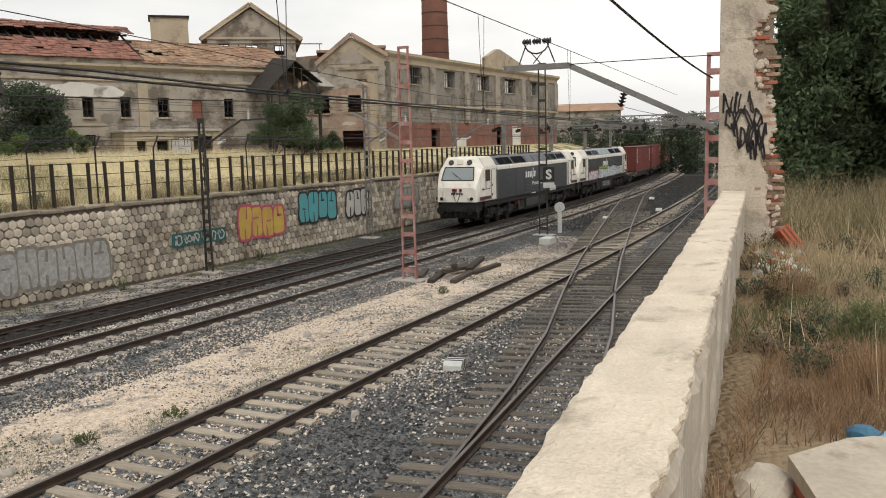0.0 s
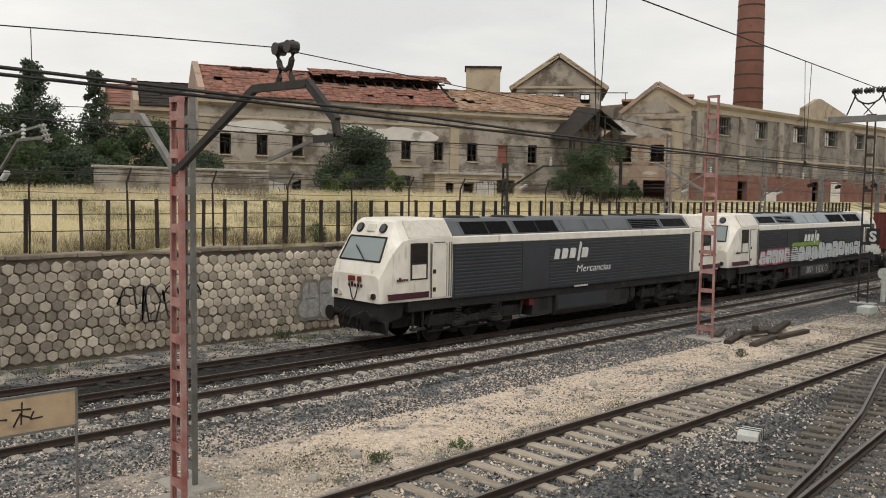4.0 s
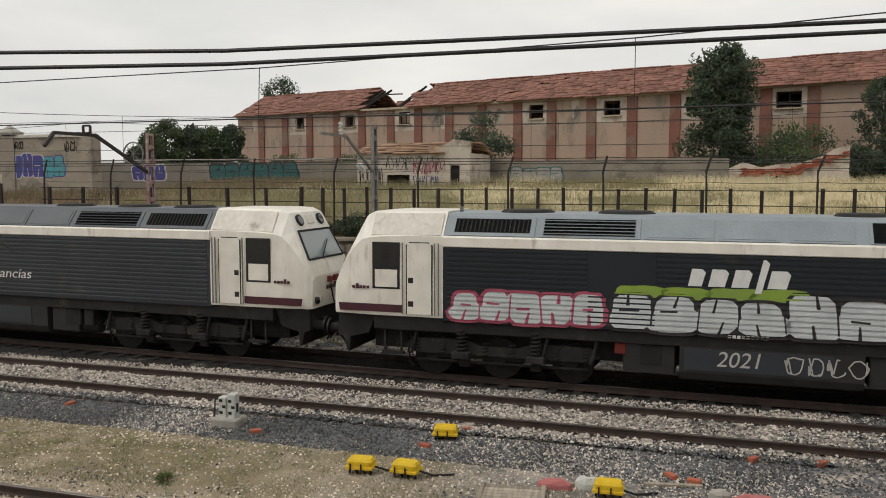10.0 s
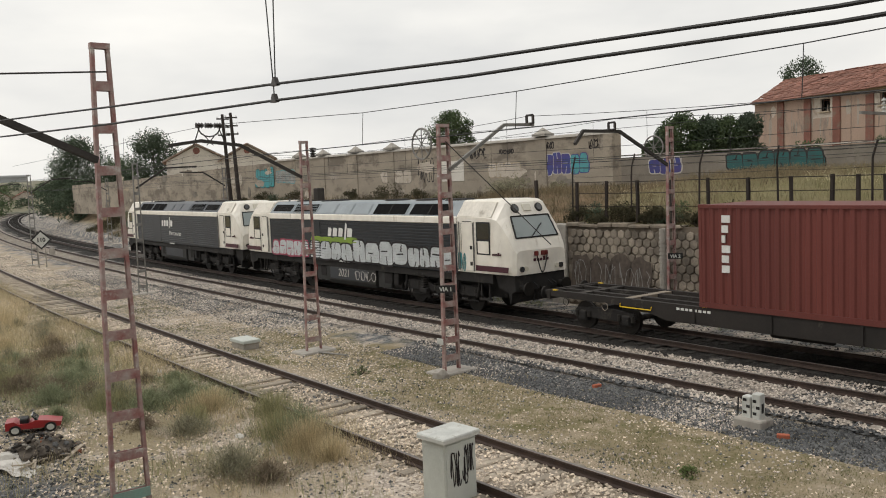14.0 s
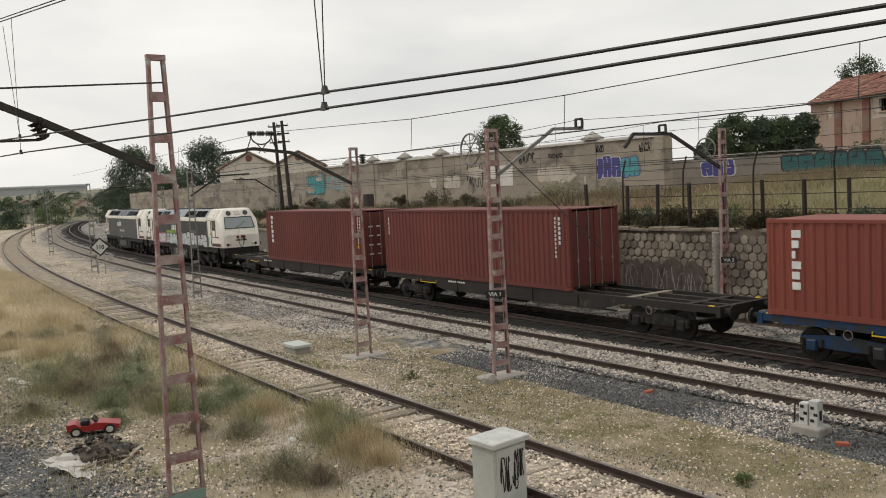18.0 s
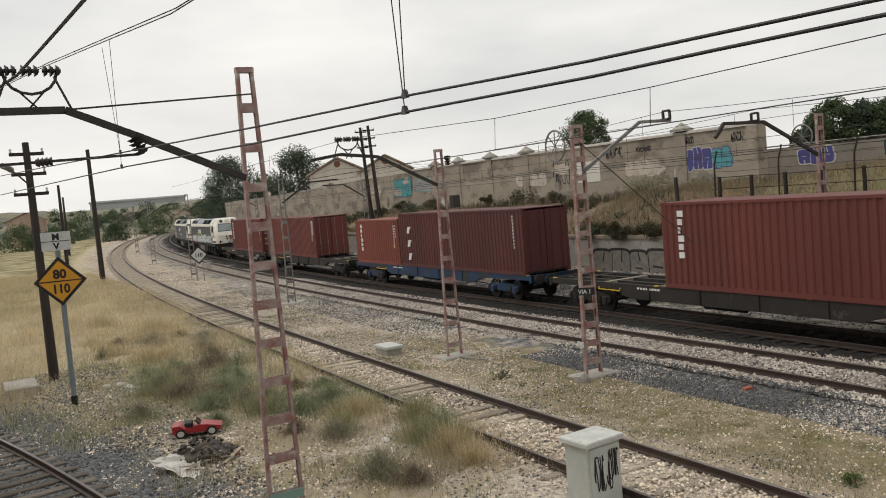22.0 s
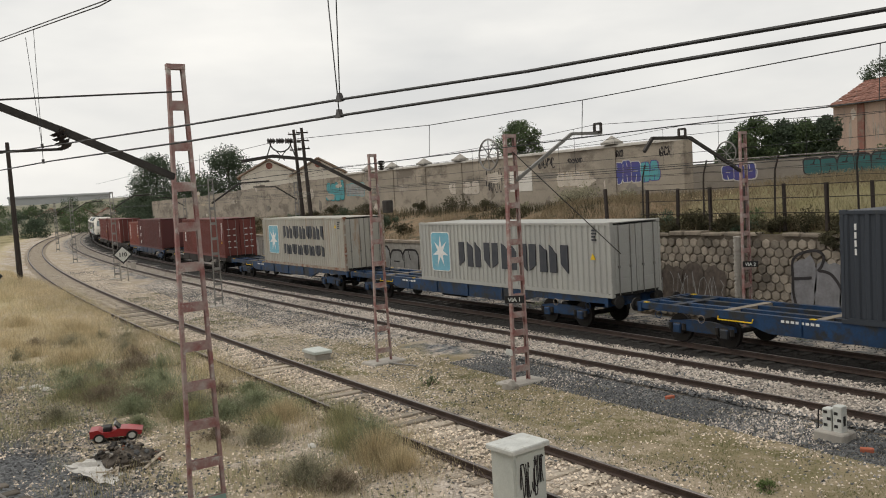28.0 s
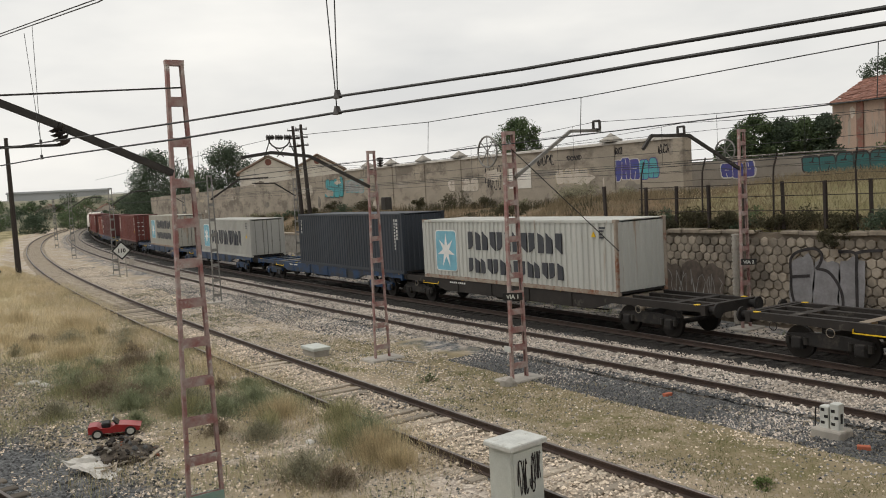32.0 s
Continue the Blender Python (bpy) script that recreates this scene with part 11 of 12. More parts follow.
def tree(x, y, z, height, r, mname, label, seed, conical=False, low=0.22, leaves=4500, size=0.2, name="tree", group="trees beyond the cutting", clump=0.46):
    rng = np.random.default_rng(seed)
    t = thing(name, label, "tree", pose(x, y, z), group=group)
    lean = rng.uniform(-0.04, 0.04, 2) * height
    tr = 0.03 * height * 0.6 + 0.04
    s = Shape().tube([(lean[0] * k * k, lean[1] * k * k, height * 0.8 * k - 0.15) for k in (0, 0.25, 0.5, 0.75, 1.0)], tr, 7)
    for k in range(5):
        i = k * 7 * 0 + k
        for q in range(7):
            px, py, pz = s.v[i * 7 + q]
            f = 1 - 0.17 * k
            cx, cy = lean[0] * (k / 4) ** 2, lean[1] * (k / 4) ** 2
            s.v[i * 7 + q] = (cx + (px - cx) * f, cy + (py - cy) * f, pz)
    part("trunk", s, M["bark"], t)
    nc = 70 if conical else 46
    centres, radii = [], []
    for i in range(nc):
        f = ((i + rng.random()) / nc) ** (1.5 if conical else 1.0)
        hz = low + (1 - low) * f
        if conical:
            reach = r * (1 - f * 0.82) * (0.15 + 0.8 * rng.random())
        else:
            reach = r * math.sqrt(max(0.05, 1 - (2 * f - 0.85) ** 2 * 0.75)) * (0.3 + 0.65 * rng.random())
        a = i * 2.4 + rng.uniform(-0.4, 0.4)
        cr = r * clump * rng.uniform(0.6, 1.25) * (0.85 - 0.5 * f if conical else 0.9)
        centres.append((lean[0] * hz + math.cos(a) * reach, lean[1] * hz + math.sin(a) * reach, hz * height - cr * 0.3))
        radii.append(cr)
    for c in centres[2:nc:7]:
        base = (lean[0] * 0.1, lean[1] * 0.1, max(0.1, c[2] - 0.35 * height * (0.6 if conical else 1)))
        part("limb", Shape().rod(base, c, tr * 0.34, 5, tr * 0.1), M["bark"], t)
    v, f = leaf_cloud(rng, centres, radii, leaves // nc, size)
    cr = part("crown", raw_mesh("crown", v, f, M[mname]), None, t)
    cr["kind"] = "stuff"
    return t


def bush(x, y, z, r, h, mname, label, seed, leaves=900, size=0.1, group="bushes", name="bush"):
    rng = np.random.default_rng(seed)
    t = thing(name, label, "bush", pose(x, y, z), group=group)
    k = 11
    a = rng.uniform(0, 2 * math.pi, k)
    rr = r * np.sqrt(rng.random(k)) * 0.75
    cz = h * rng.uniform(0.2, 0.75, k) * (1.05 - 0.5 * (rr / r) ** 2)
    centres = np.stack((np.cos(a) * rr, np.sin(a) * rr, cz), 1)
    v, f = leaf_cloud(rng, centres, np.full(k, min(r, h) * 0.42) * rng.uniform(0.7, 1.2, k), leaves // k, size)
    v[:, 2] = np.maximum(v[:, 2], -0.02)
    s = Shape()
    for c in centres:
        s.rod((c[0] * 0.2, c[1] * 0.2, -0.05), tuple(c), 0.012 + 0.012 * r, 4, 0.006)
    part("stem", s, M["bark"], t)["kind"] = "stuff"
    part("foliage", raw_mesh("foliage", v, f, M[mname]), None, t)["kind"] = "stuff"
    return t


def make_trees():
    spot = along((27, 48.6), (53.4, 37.9))

    def by_factory(u, v):
        p = spot @ Vector((u, v, 0))
        return p.x, p.y
    # before the red warehouse
    tree(0.7, 45.0, 4.6, 7.0, 2.0, "leaf_dark", "tall dark green tree before the warehouse wall", 1, low=0.06, leaves=18000, size=0.24)
    bush(4.2, 44.2, 4.6, 2.3, 3.5, "leaf", "round mid-green bush behind the ruined wall", 2, 6000, 0.17, "bushes beyond the cutting")
    tree(8.0, 45.2, 4.6, 5.2, 1.25, "leaf_dark", "slim dark green tree", 3, low=0.05, leaves=7000, size=0.18)
    for i, (x, y, r, h) in enumerate(((10.3, 44.8, 2.0, 4.0), (12.6, 45.4, 2.0, 4.8), (14.6, 44.4, 1.8, 3.7), (16.9, 44.0, 1.9, 3.6), (18.8, 44.8, 1.8, 3.8), (7.2, 43.9, 1.4, 2.2), (21.5, 45.5, 2.2, 5.2), (24.3, 46.2, 1.9, 4.6), (14.2, 47.8, 2.4, 5.6), (17.6, 48.2, 2.4, 5.6), (11.0, 47.6, 1.8, 4.8), (20.2, 47.0, 2.2, 5.0), (16.0, 45.6, 2.2, 4.8), (22.9, 44.6, 2.0, 4.2))):
        bush(x, y, 4.6, r, h, "leaf_dark" if i % 2 else "leaf", "dense dark green thicket between the buildings", 300 + i, 6000, 0.2, "thicket between the buildings")
    tree(15.7, 47.0, 4.6, 7.0, 2.5, "leaf_dark", "dark conical tree between the buildings", 21, True, 0.02, 20000, 0.2)
    tree(18.9, 46.4, 4.6, 6.8, 1.8, "leaf_dark", "slim conical tree between the buildings", 22, True, 0.02, 14000, 0.18)
    tree(13.2, 48.4, 4.6, 5.6, 1.5, "leaf", "small broken-topped green tree", 23, True, 0.05, 4000, 0.17)
    bush(-11.2, 44.6, 4.6, 2.1, 5.0, "leaf_dark", "dark green shrub against the warehouse", 24, 5200, 0.17, "bushes beyond the cutting")
    bush(-18.7, 43.0, 5.3, 0.9, 1.4, "leaf", "small green shrub over the field wall", 25, 900, 0.14, "bushes beyond the cutting")
    bush(-22.5, 43.0, 5.3, 0.9, 1.4, "leaf", "small green shrub over the field wall", 26, 900, 0.14, "bushes beyond the cutting")
    tree(-35.6, 67.0, 4.6, 9.0, 2.2, "leaf_dark", "dark tree behind the warehouse", 27, leaves=11000)
    # before the factory
    x, y = by_factory(8.1, -2.8)
    bush(x, y, 4.6, 2.75, 5.0, "leaf_dark", "big round dark evergreen bush before the factory", 28, 26000, 0.18, "bushes beyond the cutting")
    for i, (u, v, r, h, m) in enumerate(((6.9, -5.0, 0.95, 2.1, "leaf_light"), (10.5, -5.0, 0.7, 2.3, "leaf_light"), (0.2, -3.0, 1.3, 3.0, "leaf"), (24.6, -6.4, 2.0, 4.9, "leaf"), (-2.2, -2.0, 1.5, 3.4, "leaf"), (23.0, -5.2, 1.9, 3.9, "leaf"), (26.5, -4.4, 1.2, 2.0, "leaf"), (29.5, -2.5, 1.0, 1.8, "leaf"))):
        x, y = by_factory(u, v)
        bush(x, y, 4.6, r, h, m, "light green young bush before the factory" if m == "leaf_light" else "green bush before the factory", 30 + i, int(4200 * r), 0.17, "bushes beyond the cutting")
    # behind the plaster wall and further along the line
    tree(-134.0, 38.5, 1.8, 11.4, 4.8, "leaf_dark", "broad dark tree at the wall's end", 41, low=0.1, leaves=20000, size=0.34)
    tree(-117.0, 44.0, 2.6, 10.4, 4.0, "leaf_dark", "broad dark tree behind the plaster wall", 42, low=0.15, leaves=16000, size=0.32)
    tree(-126.0, 42.0, 2.0, 6.4, 3.0, "leaf_dark", "broad dark tree behind the plaster wall", 43, low=0.15, leaves=14000, size=0.32)
    tree(-57.5, 48.5, 3.5, 7.4, 2.2, "leaf", "round tree behind the plaster wall", 44, low=0.3, leaves=14000, size=0.22)
    for i, (x, y, r, h) in enumerate(((-38.0, 50.2, 1.0, 3.3), (-36.3, 49.6, 1.6, 4.2), (-35.2, 50.0, 1.9, 5.1), (-33.9, 51.2, 1.7, 4.8), (-32.9, 52.0, 1.6, 4.7), (-32.0, 52.7, 1.2, 4.9))):
        tree(x, y, 3.8, h, r, "leaf_dark" if i % 2 else "leaf", "spreading dark tree behind the field wall", 50 + i, low=0.05, leaves=11000, size=0.22)
    for i, (x, y, r, h) in enumerate(((-215, 21, 3.8, 4.4), (-212, 33, 3.4, 4.4), (-139, 46, 3.6, 6.6), (-170, 44, 3.4, 6.0), (-222, 17, 3.0, 3.4), (-128, 37, 3.2, 5.6), (-196, 12, 4, 5.6), (-176, 4, 3.6, 4.8), (-240, 48, 5, 7), (-228, 62, 5, 7.5), (-262, 30, 5, 6.5))):
        tree(x, y, ground_z(x, y) - 0.1, h, r, "leaf_dark" if i % 2 else "leaf", "far rounded tree beside the line", 60 + i, low=0.08, leaves=2600, size=0.5, group="far trees along the line")
    for i, (x, y) in enumerate(HILL_TREES):
        z = max(0.0, (math.hypot(x, y) - 265) * 0.2)
        tree(x, y, z - 0.2, 2.4 + (i * 5 % 4) * 0.6, 2.2 + (i * 3 % 4) * 0.5, "leaf_dark" if i % 3 else "leaf", "far dark tree among the village houses", 820 + i, low=0.05, leaves=900, size=0.5, group="trees of the far village")
    # the dark trees on the near bank
    for i, (x, y, r, h) in enumerate(((27.6, -2.6, 3.0, 11.0), (27.0, 1.0, 2.6, 11.0), (30.0, -0.7, 2.8, 11.2), (22.5, -5.4, 3.0, 9.5), (28.0, -5.6, 3.2, 10.0), (35.0, -2.4, 3.4, 10.5), (20.0, -9.0, 3.2, 9.0), (31.5, 0.4, 2.6, 9.0))):
        tree(x, y, 3.1, h, r, "leaf_bank", "tall dark feathery tree on the near bank", 80 + i, low=0.04, leaves=46000 if i in (0, 1, 2, 7) else 3000, size=0.2 if i in (0, 1, 2, 7) else 0.6, group="trees on the near bank", clump=0.4)
    for i, (x, y, r, h) in enumerate(((122, 46, 3.4, 5.4), (121, 41.5, 3.2, 5.8), (124, 37.6, 3.4, 7.6), (126, 33.0, 3.2, 8.2), (123, 29.0, 3.0, 7.4), (128, 25.5, 3.2, 8.4), (126, 21.6, 3.0, 8.2), (130, 17.5, 3.4, 8.0))):
        tree(x, y, 0.2, h, r, "leaf_dark", "dark tree beyond the yard", 700 + i, low=0.04, leaves=5200, size=0.4, group="trees beyond the yard")
    for i, (x, y, r, h) in enumerate(((150, 44, 5, 7), (160, 38, 4, 6), (172, 50, 6, 8), (185, 34, 5, 6.5), (140, 33, 3.5, 5))):
        tree(x, y, 2.5, h, r, "leaf", "far rounded tree beside the line", 95 + i, low=0.1, leaves=2200, size=0.5, group="far trees along the line")


make_trees()


def make_hill_scrub():
    """Dark bushes scattered over the face of the far hill."""
    rng = np.random.default_rng(71)
    n = 170
    a, q = np.radians(rng.uniform(150, 181, n)), rng.random(n)
    rr = 268 + 34 * q
    v, f = leaf_cloud(rng, np.stack((rr * np.cos(a), rr * np.sin(a), (rr - 265) * 0.205 + 0.3), 1), rng.uniform(0.7, 1.9, n), 90, 0.7, 0.7)
    ob = new("hill_scrub", raw_mesh("hill_scrub", v, f, M["leaf_dark"]))
    tagged(ob, "dark bushes scattered over the far hill", "bushes", kind="stuff")


make_hill_scrub()


def tussock(x, y, r, h, mname, label, seed, count=700):
    """A low clump: dry kinds are thin stems, leafy kinds short twigs and leaves all through a ragged dome."""
    rng = np.random.default_rng(seed)
    leafy = "straw" not in mname and mname != "russet"
    count = int(count * (1.5 if leafy else 1.0))
    a, q = rng.uniform(0, 2 * math.pi, count), np.minimum(np.abs(rng.normal(0, 0.55, count)), 1.4) * r
    lump = 1 + 0.3 * np.sin(3 * a + seed) + 0.2 * np.sin(5 * a + 2 * seed)
    bx, by = np.cos(a) * q * lump, np.sin(a) * q * lump
    hh = h * rng.uniform(0.3, 1.15, count) * np.clip(1.05 - 0.55 * q / r, 0.2, 1)
    foot = -0.05 + 0 * bx
    out = rng.uniform(0.05, 0.6, count) * hh
    twig = leafy & (rng.random(count) < 0.82)
    if leafy:
        start = hh * rng.random(count) ** 0.6
        foot = np.where(twig, start, foot)
        size = rng.uniform(0.03, 0.09, count)
        out, hh = np.where(twig, size, out), np.where(twig, start + size * rng.uniform(0.2, 1.1, count), hh)
    turn = a + rng.normal(0, 0.7 if not leafy else 1.6, count)
    tx, ty = bx + np.cos(turn) * out, by + np.sin(turn) * out
    w, b = np.where(twig, 0.016, 0.006) * rng.uniform(0.6, 1.4, count), rng.uniform(0, 2 * math.pi, count)
    dx, dy = np.cos(b) * w / 2, np.sin(b) * w / 2
    v = np.empty((count, 4, 3))
    v[:, 0], v[:, 1] = np.stack((bx - dx, by - dy, foot), 1), np.stack((bx + dx, by + dy, foot), 1)
    v[:, 2], v[:, 3] = np.stack((tx + dx * 0.5, ty + dy * 0.5, hh), 1), np.stack((tx - dx * 0.5, ty - dy * 0.5, hh), 1)
    ob = new("scrub_bush", raw_mesh("scrub_bush", v.reshape(-1, 3), np.arange(count * 4).reshape(-1, 4), M[mname]))
    ob.matrix_world = pose(x, y, ground_z(x, y))
    return tagged(ob, label, "bush", "scrub beside the side track")


def make_scrub():
    """Low grey-green bushes and weeds beside the tracks."""
    rng = random.Random(33)
    words_for = {"straw": "tall clump of pale dry grass", "scrub": "low grey-green scrub bush in dry grass", "scrub_green": "low green weed bush in dry grass", "scrub_brown": "low withered brown scrub bush in dry grass", "straw_green": "olive clump of half-dry weeds"}
    clumps = [(-19.6, 8.55, 0.9, 0.5, "straw"), (-15.0, 7.0, 0.75, 0.5, "scrub"), (-14.2, 7.3, 0.5, 0.35, "scrub_brown"), (-16.3, 8.75, 0.8, 0.55, "straw_green"), (-15.2, 8.75, 0.8, 0.6, "straw"), (-15.7, 8.9, 0.6, 0.75, "scrub_green"), (-14.3, 8.7, 0.6, 0.4, "straw"),
              (-27.5, 5.4, 1.5, 0.55, "scrub_green"), (-25.0, 6.8, 1.3, 0.5, "scrub_green"), (-23.4, 6.0, 0.9, 0.5, "scrub_green"), (-22.4, 7.2, 1.0, 0.5, "scrub"), (-24.0, 4.2, 0.6, 0.4, "scrub"), (-21.5, 5.6, 0.45, 0.35, "scrub_green"), (-20.9, 7.6, 0.8, 0.5, "scrub_green"), (-18.1, 7.4, 0.6, 0.4, "scrub"), (-17.8, 9.3, 0.6, 0.6, "straw_green"),
              (-36.5, 7.0, 1.2, 0.6, "scrub"), (-33, 6.2, 1.2, 0.6, "straw"), (-41, 8.0, 1.4, 0.7, "straw"), (-46, 6.5, 1.6, 0.6, "straw")]
    for k in range(52):          # soft uneven cover between the larger clumps
        x = rng.uniform(-40, -18.5)
        y = rng.uniform(4.6, 9.3)
        if abs(x + 20.5) < 2.4 and y < 6.4:
            continue
        clumps.append((x, y, rng.uniform(0.35, 0.95), rng.uniform(0.25, 0.5), rng.choice(("scrub_green", "scrub", "scrub_brown", "straw_green", "scrub_green") if x > -31 else ("straw", "scrub_brown", "scrub", "straw"))))
    for i, (x, y, r, h, m) in enumerate(clumps):
        tussock(x, y, r, h, m, words_for[m], 120 + i, int((2900 if x > -26 else 1500) * r))
    for i in range(34):
        x = -31 - i * 2.2 + rng.uniform(-0.8, 0.8)
        y = y_wall(x) + rng.uniform(1.6, 8.4) if y_wall(x) + 2 < 35 else 35.2
        if 34.6 < y < 36.2:
            y = 34.4
        bush(x, y, ground_z(x, y), rng.uniform(0.7, 1.5), rng.uniform(0.6, 1.3), rng.choice(("bramble", "leaf_dark", "bramble", "scrub")), "scrub bush on the earth bank", 160 + i, 1100, 0.13, "scrub on the earth bank", "scrub_bush")
    for i in range(30):
        x = -33 + i * 0.85 + rng.uniform(-0.4, 0.4)
        y = y_wall(x) + rng.uniform(0.35, 1.1)
        bush(x, y, ground_z(x, y) - 0.05, rng.uniform(0.5, 1.0), rng.uniform(0.5, 1.0), rng.choice(("leaf_dark", "bramble", "bramble")), "dark bramble hanging over the wall top", 270 + i, 1300, 0.11, "brambles on the wall top", "bramble")
    for i in range(26):
        x = rng.uniform(-34, 46)
        y = y_wall(x) + rng.uniform(0.8, 2.4)
        bush(x, y, ground_z(x, y), rng.uniform(0.3, 0.8), rng.uniform(0.35, 0.8), rng.choice(("scrub", "straw_green", "leaf")), "small weed behind the fence", 210 + i, 420, 0.1, "weeds behind the fence", "weed")
    for i, (x, y, r, h) in enumerate(((7.2, 12.2, 0.28, 0.2), (11.2, 12.6, 0.35, 0.22), (13.0, 12.2, 0.3, 0.2), (3.4, 12.9, 0.3, 0.2), (2.4, 25.6, 0.4, 0.4), (27.5, 13.2, 0.4, 0.3), (24.2, 25.7, 0.5, 0.5), (17.5, 25.8, 0.4, 0.4), (-9.0, 12.8, 0.3, 0.2), (-6, 25.7, 0.5, 0.5), (33, 25.9, 0.6, 0.6), (-20, 13.2, 0.4, 0.25))):
        bush(x, y, ground_z(x, y), r, h, "leaf" if i % 2 else "leaf_light", "small green weed in the gravel", 240 + i, 420, 0.05, "weeds in the gravel", "weed")


bush(-15.65, y_wall(-15.65) + 0.05, 2.55, 0.55, 0.85, "bramble", "dark bramble hanging over the wall top", 399, 1600, 0.10, "brambles on the wall top", "bramble")
make_scrub()
_b = random.Random(61)
for i in range(22):
    x = _b.uniform(7.5, 17)
    y = 0.165 + 0.103 * x - 0.3 - abs(_b.gauss(0, 0.9))
    m = _b.choice(("bank_green", "scrub_brown", "leaf_dark", "bramble"))
    bush(x, y, ground_z(x, y) - 0.03, _b.uniform(0.18, 0.42), _b.uniform(0.2, 0.42), m, {"bank_green": "small fresh green weed on the near bank", "scrub_brown": "withered brown weed on the near bank", "leaf_dark": "low dark green weed on the near bank", "bramble": "low dark bramble on the near bank"}[m], 420 + i, 520, 0.035, "weeds on the near bank", "weed")
for i, (x, y, r, h, m) in enumerate(((9.2, -0.25, 0.5, 0.38, "bank_green"), (10.3, -0.8, 0.5, 0.4, "bank_green"), (11.2, 0.5, 0.5, 0.35, "russet"), (7.4, -0.4, 0.5, 0.45, "russet"), (18.5, 0.9, 0.8, 0.5, "bank_straw"), (20.5, 0.2, 0.9, 0.5, "bank_straw"), (22.0, 1.6, 0.8, 0.5, "bank_green"))):
    tussock(x, y, r, h, m, {"bank_green": "fresh green weed clump on the near bank", "russet": "russet dry weed clump on the near bank", "bank_straw": "pale dry weed clump on the near bank"}[m], 330 + i, 800)


def make_grass():
    rng = np.random.default_rng(8)
    # behind the parapet
    near = Relief(-8, 31, -16, 4, 0.5)
    n = 100000
    x, y = np.concatenate((rng.uniform(2.6, 29, n - 8000), rng.uniform(-7, 2.6, 8000))), rng.uniform(-7, 3.0, n)
    keep = (y < 0.165 + 0.103 * x - 0.2) & (np.hypot(x, y) > 1.6) & (rng.random(n) < np.clip(1.35 - (x - 3) / 26, 0.25, 1)) & ((abs(x - 13.4) > 1.5) | (y < 0.9)) & ~((abs(x - 5.2) < 0.75) & (abs(y + 0.15) < 0.5))
    keep &= soft_noise(x, y, 0.9, 3) > 0.2
    x, y = x[keep], y[keep]
    # russet close by, a green strip, then dry and mixed growth towards the trees
    tone = soft_noise(x, y, 1.6, 5) * 0.45 + rng.uniform(-0.12, 0.12, len(x)) + np.interp(x, (5.0, 8.0, 8.9, 10.4, 11.6, 15.5, 17.0, 24.0), (0.05, 0.10, 0.26, 0.27, 0.38, 0.46, 0.38, 0.38))
    z = near.at(x, y)
    for name, label, mname, sel, tall in (("russet_grass", "dry russet grass on the near bank", "russet", tone < 0.40, 0.17), ("green_grass", "green grass on the near bank", "bank_green", (tone >= 0.40) & (tone < 0.58), 0.2), ("dry_grass", "pale dry grass on the near bank", "bank_straw", tone >= 0.58, 0.20)):
        blades(name, label, mname, rng, x[sel], y[sel], z[sel], tall, 0.011, 0.85)
    # russet growth close to the slab
    cx, cy = rng.uniform(3.6, 8.6, 900), rng.uniform(-3.5, 0.9, 900)
    keep = (cy < 0.165 + 0.103 * cx - 0.25) & ~((abs(cx - 5.3) < 0.9) & (abs(cy + 0.5) < 0.85))
    x, y = tufts(rng, cx[keep], cy[keep], 22, 0.09)
    blades("russet_tufts", "russet dry tufts round the broken slab", "russet", rng, x, y, near.at(x, y), 0.19, 0.006, 1.0)
    cx, cy = rng.uniform(7, 20, 120), rng.uniform(-6, 2, 120)
    keep = cy < 0.165 + 0.103 * cx - 0.3
    x, y = tufts(rng, cx[keep], cy[keep], 5, 0.07)
    blades("seed_heads", "tall pale seed stalks on the near bank", "oats", rng, x, y, near.at(x, y), 0.62, 0.009, 0.5)
    cx, cy = rng.uniform(16.8, 25, 420), rng.uniform(-4.5, 1.9, 420)
    x, y = tufts(rng, cx, cy, 16, 0.14)
    k = rng.random(len(x)) < 0.6
    blades("tall_weeds", "tall pale weeds before the trees", "bank_straw", rng, x[k], y[k], near.at(x, y)[k], 0.95, 0.009, 0.8)
    blades("tall_green_weeds", "tall green weeds before the trees", "bank_green", rng, x[~k], y[~k], near.at(x, y)[~k], 0.7, 0.011, 0.8)
    # oat fringe of the field behind the fence
    field = Relief(-36, 60, 26, 44, 0.5)
    n = 105000
    x = rng.uniform(-35, 58, n)
    y = 26.25 + bent(x) + 0.7 + rng.random(n) ** 1.3 * 15
    keep = (y < 43.5) & ~((y > 37.8) & (y < 42) & (x > -16.2) & (x < -10.2))
    x, y = x[keep], y[keep]
    z = field.at(x, y)
    sel = soft_noise(x, y, 2.8, 9) + rng.uniform(-0.2, 0.2, len(x)) > np.interp(x, (-26, -15, -7, 1), (1.05, 0.9, 0.6, 0.24))
    blades("field_oats", "tall pale oat grass in the field", "oats", rng, x[sel], y[sel], z[sel], 0.46, 0.012, 0.85)
    dull = ~sel & (x + 6 * soft_noise(x, y, 2.2, 61) < -15)
    blades("withered_weeds", "withered brown weeds behind the stone wall", "withered", rng, x[dull], y[dull], z[dull], 0.38, 0.02, 0.8)
    sel |= dull
    blades("field_weeds", "half-green weeds in the field", "field_weed", rng, x[~sel], y[~sel], z[~sel], 0.36, 0.014, 0.7)
    cx = rng.uniform(-22, 58, 2600)
    cy = 26.25 + bent(cx) + 0.55 + np.abs(rng.normal(0, 1.1, 2600))
    keep = soft_noise(cx, cy, 1.8, 71) > 0.38
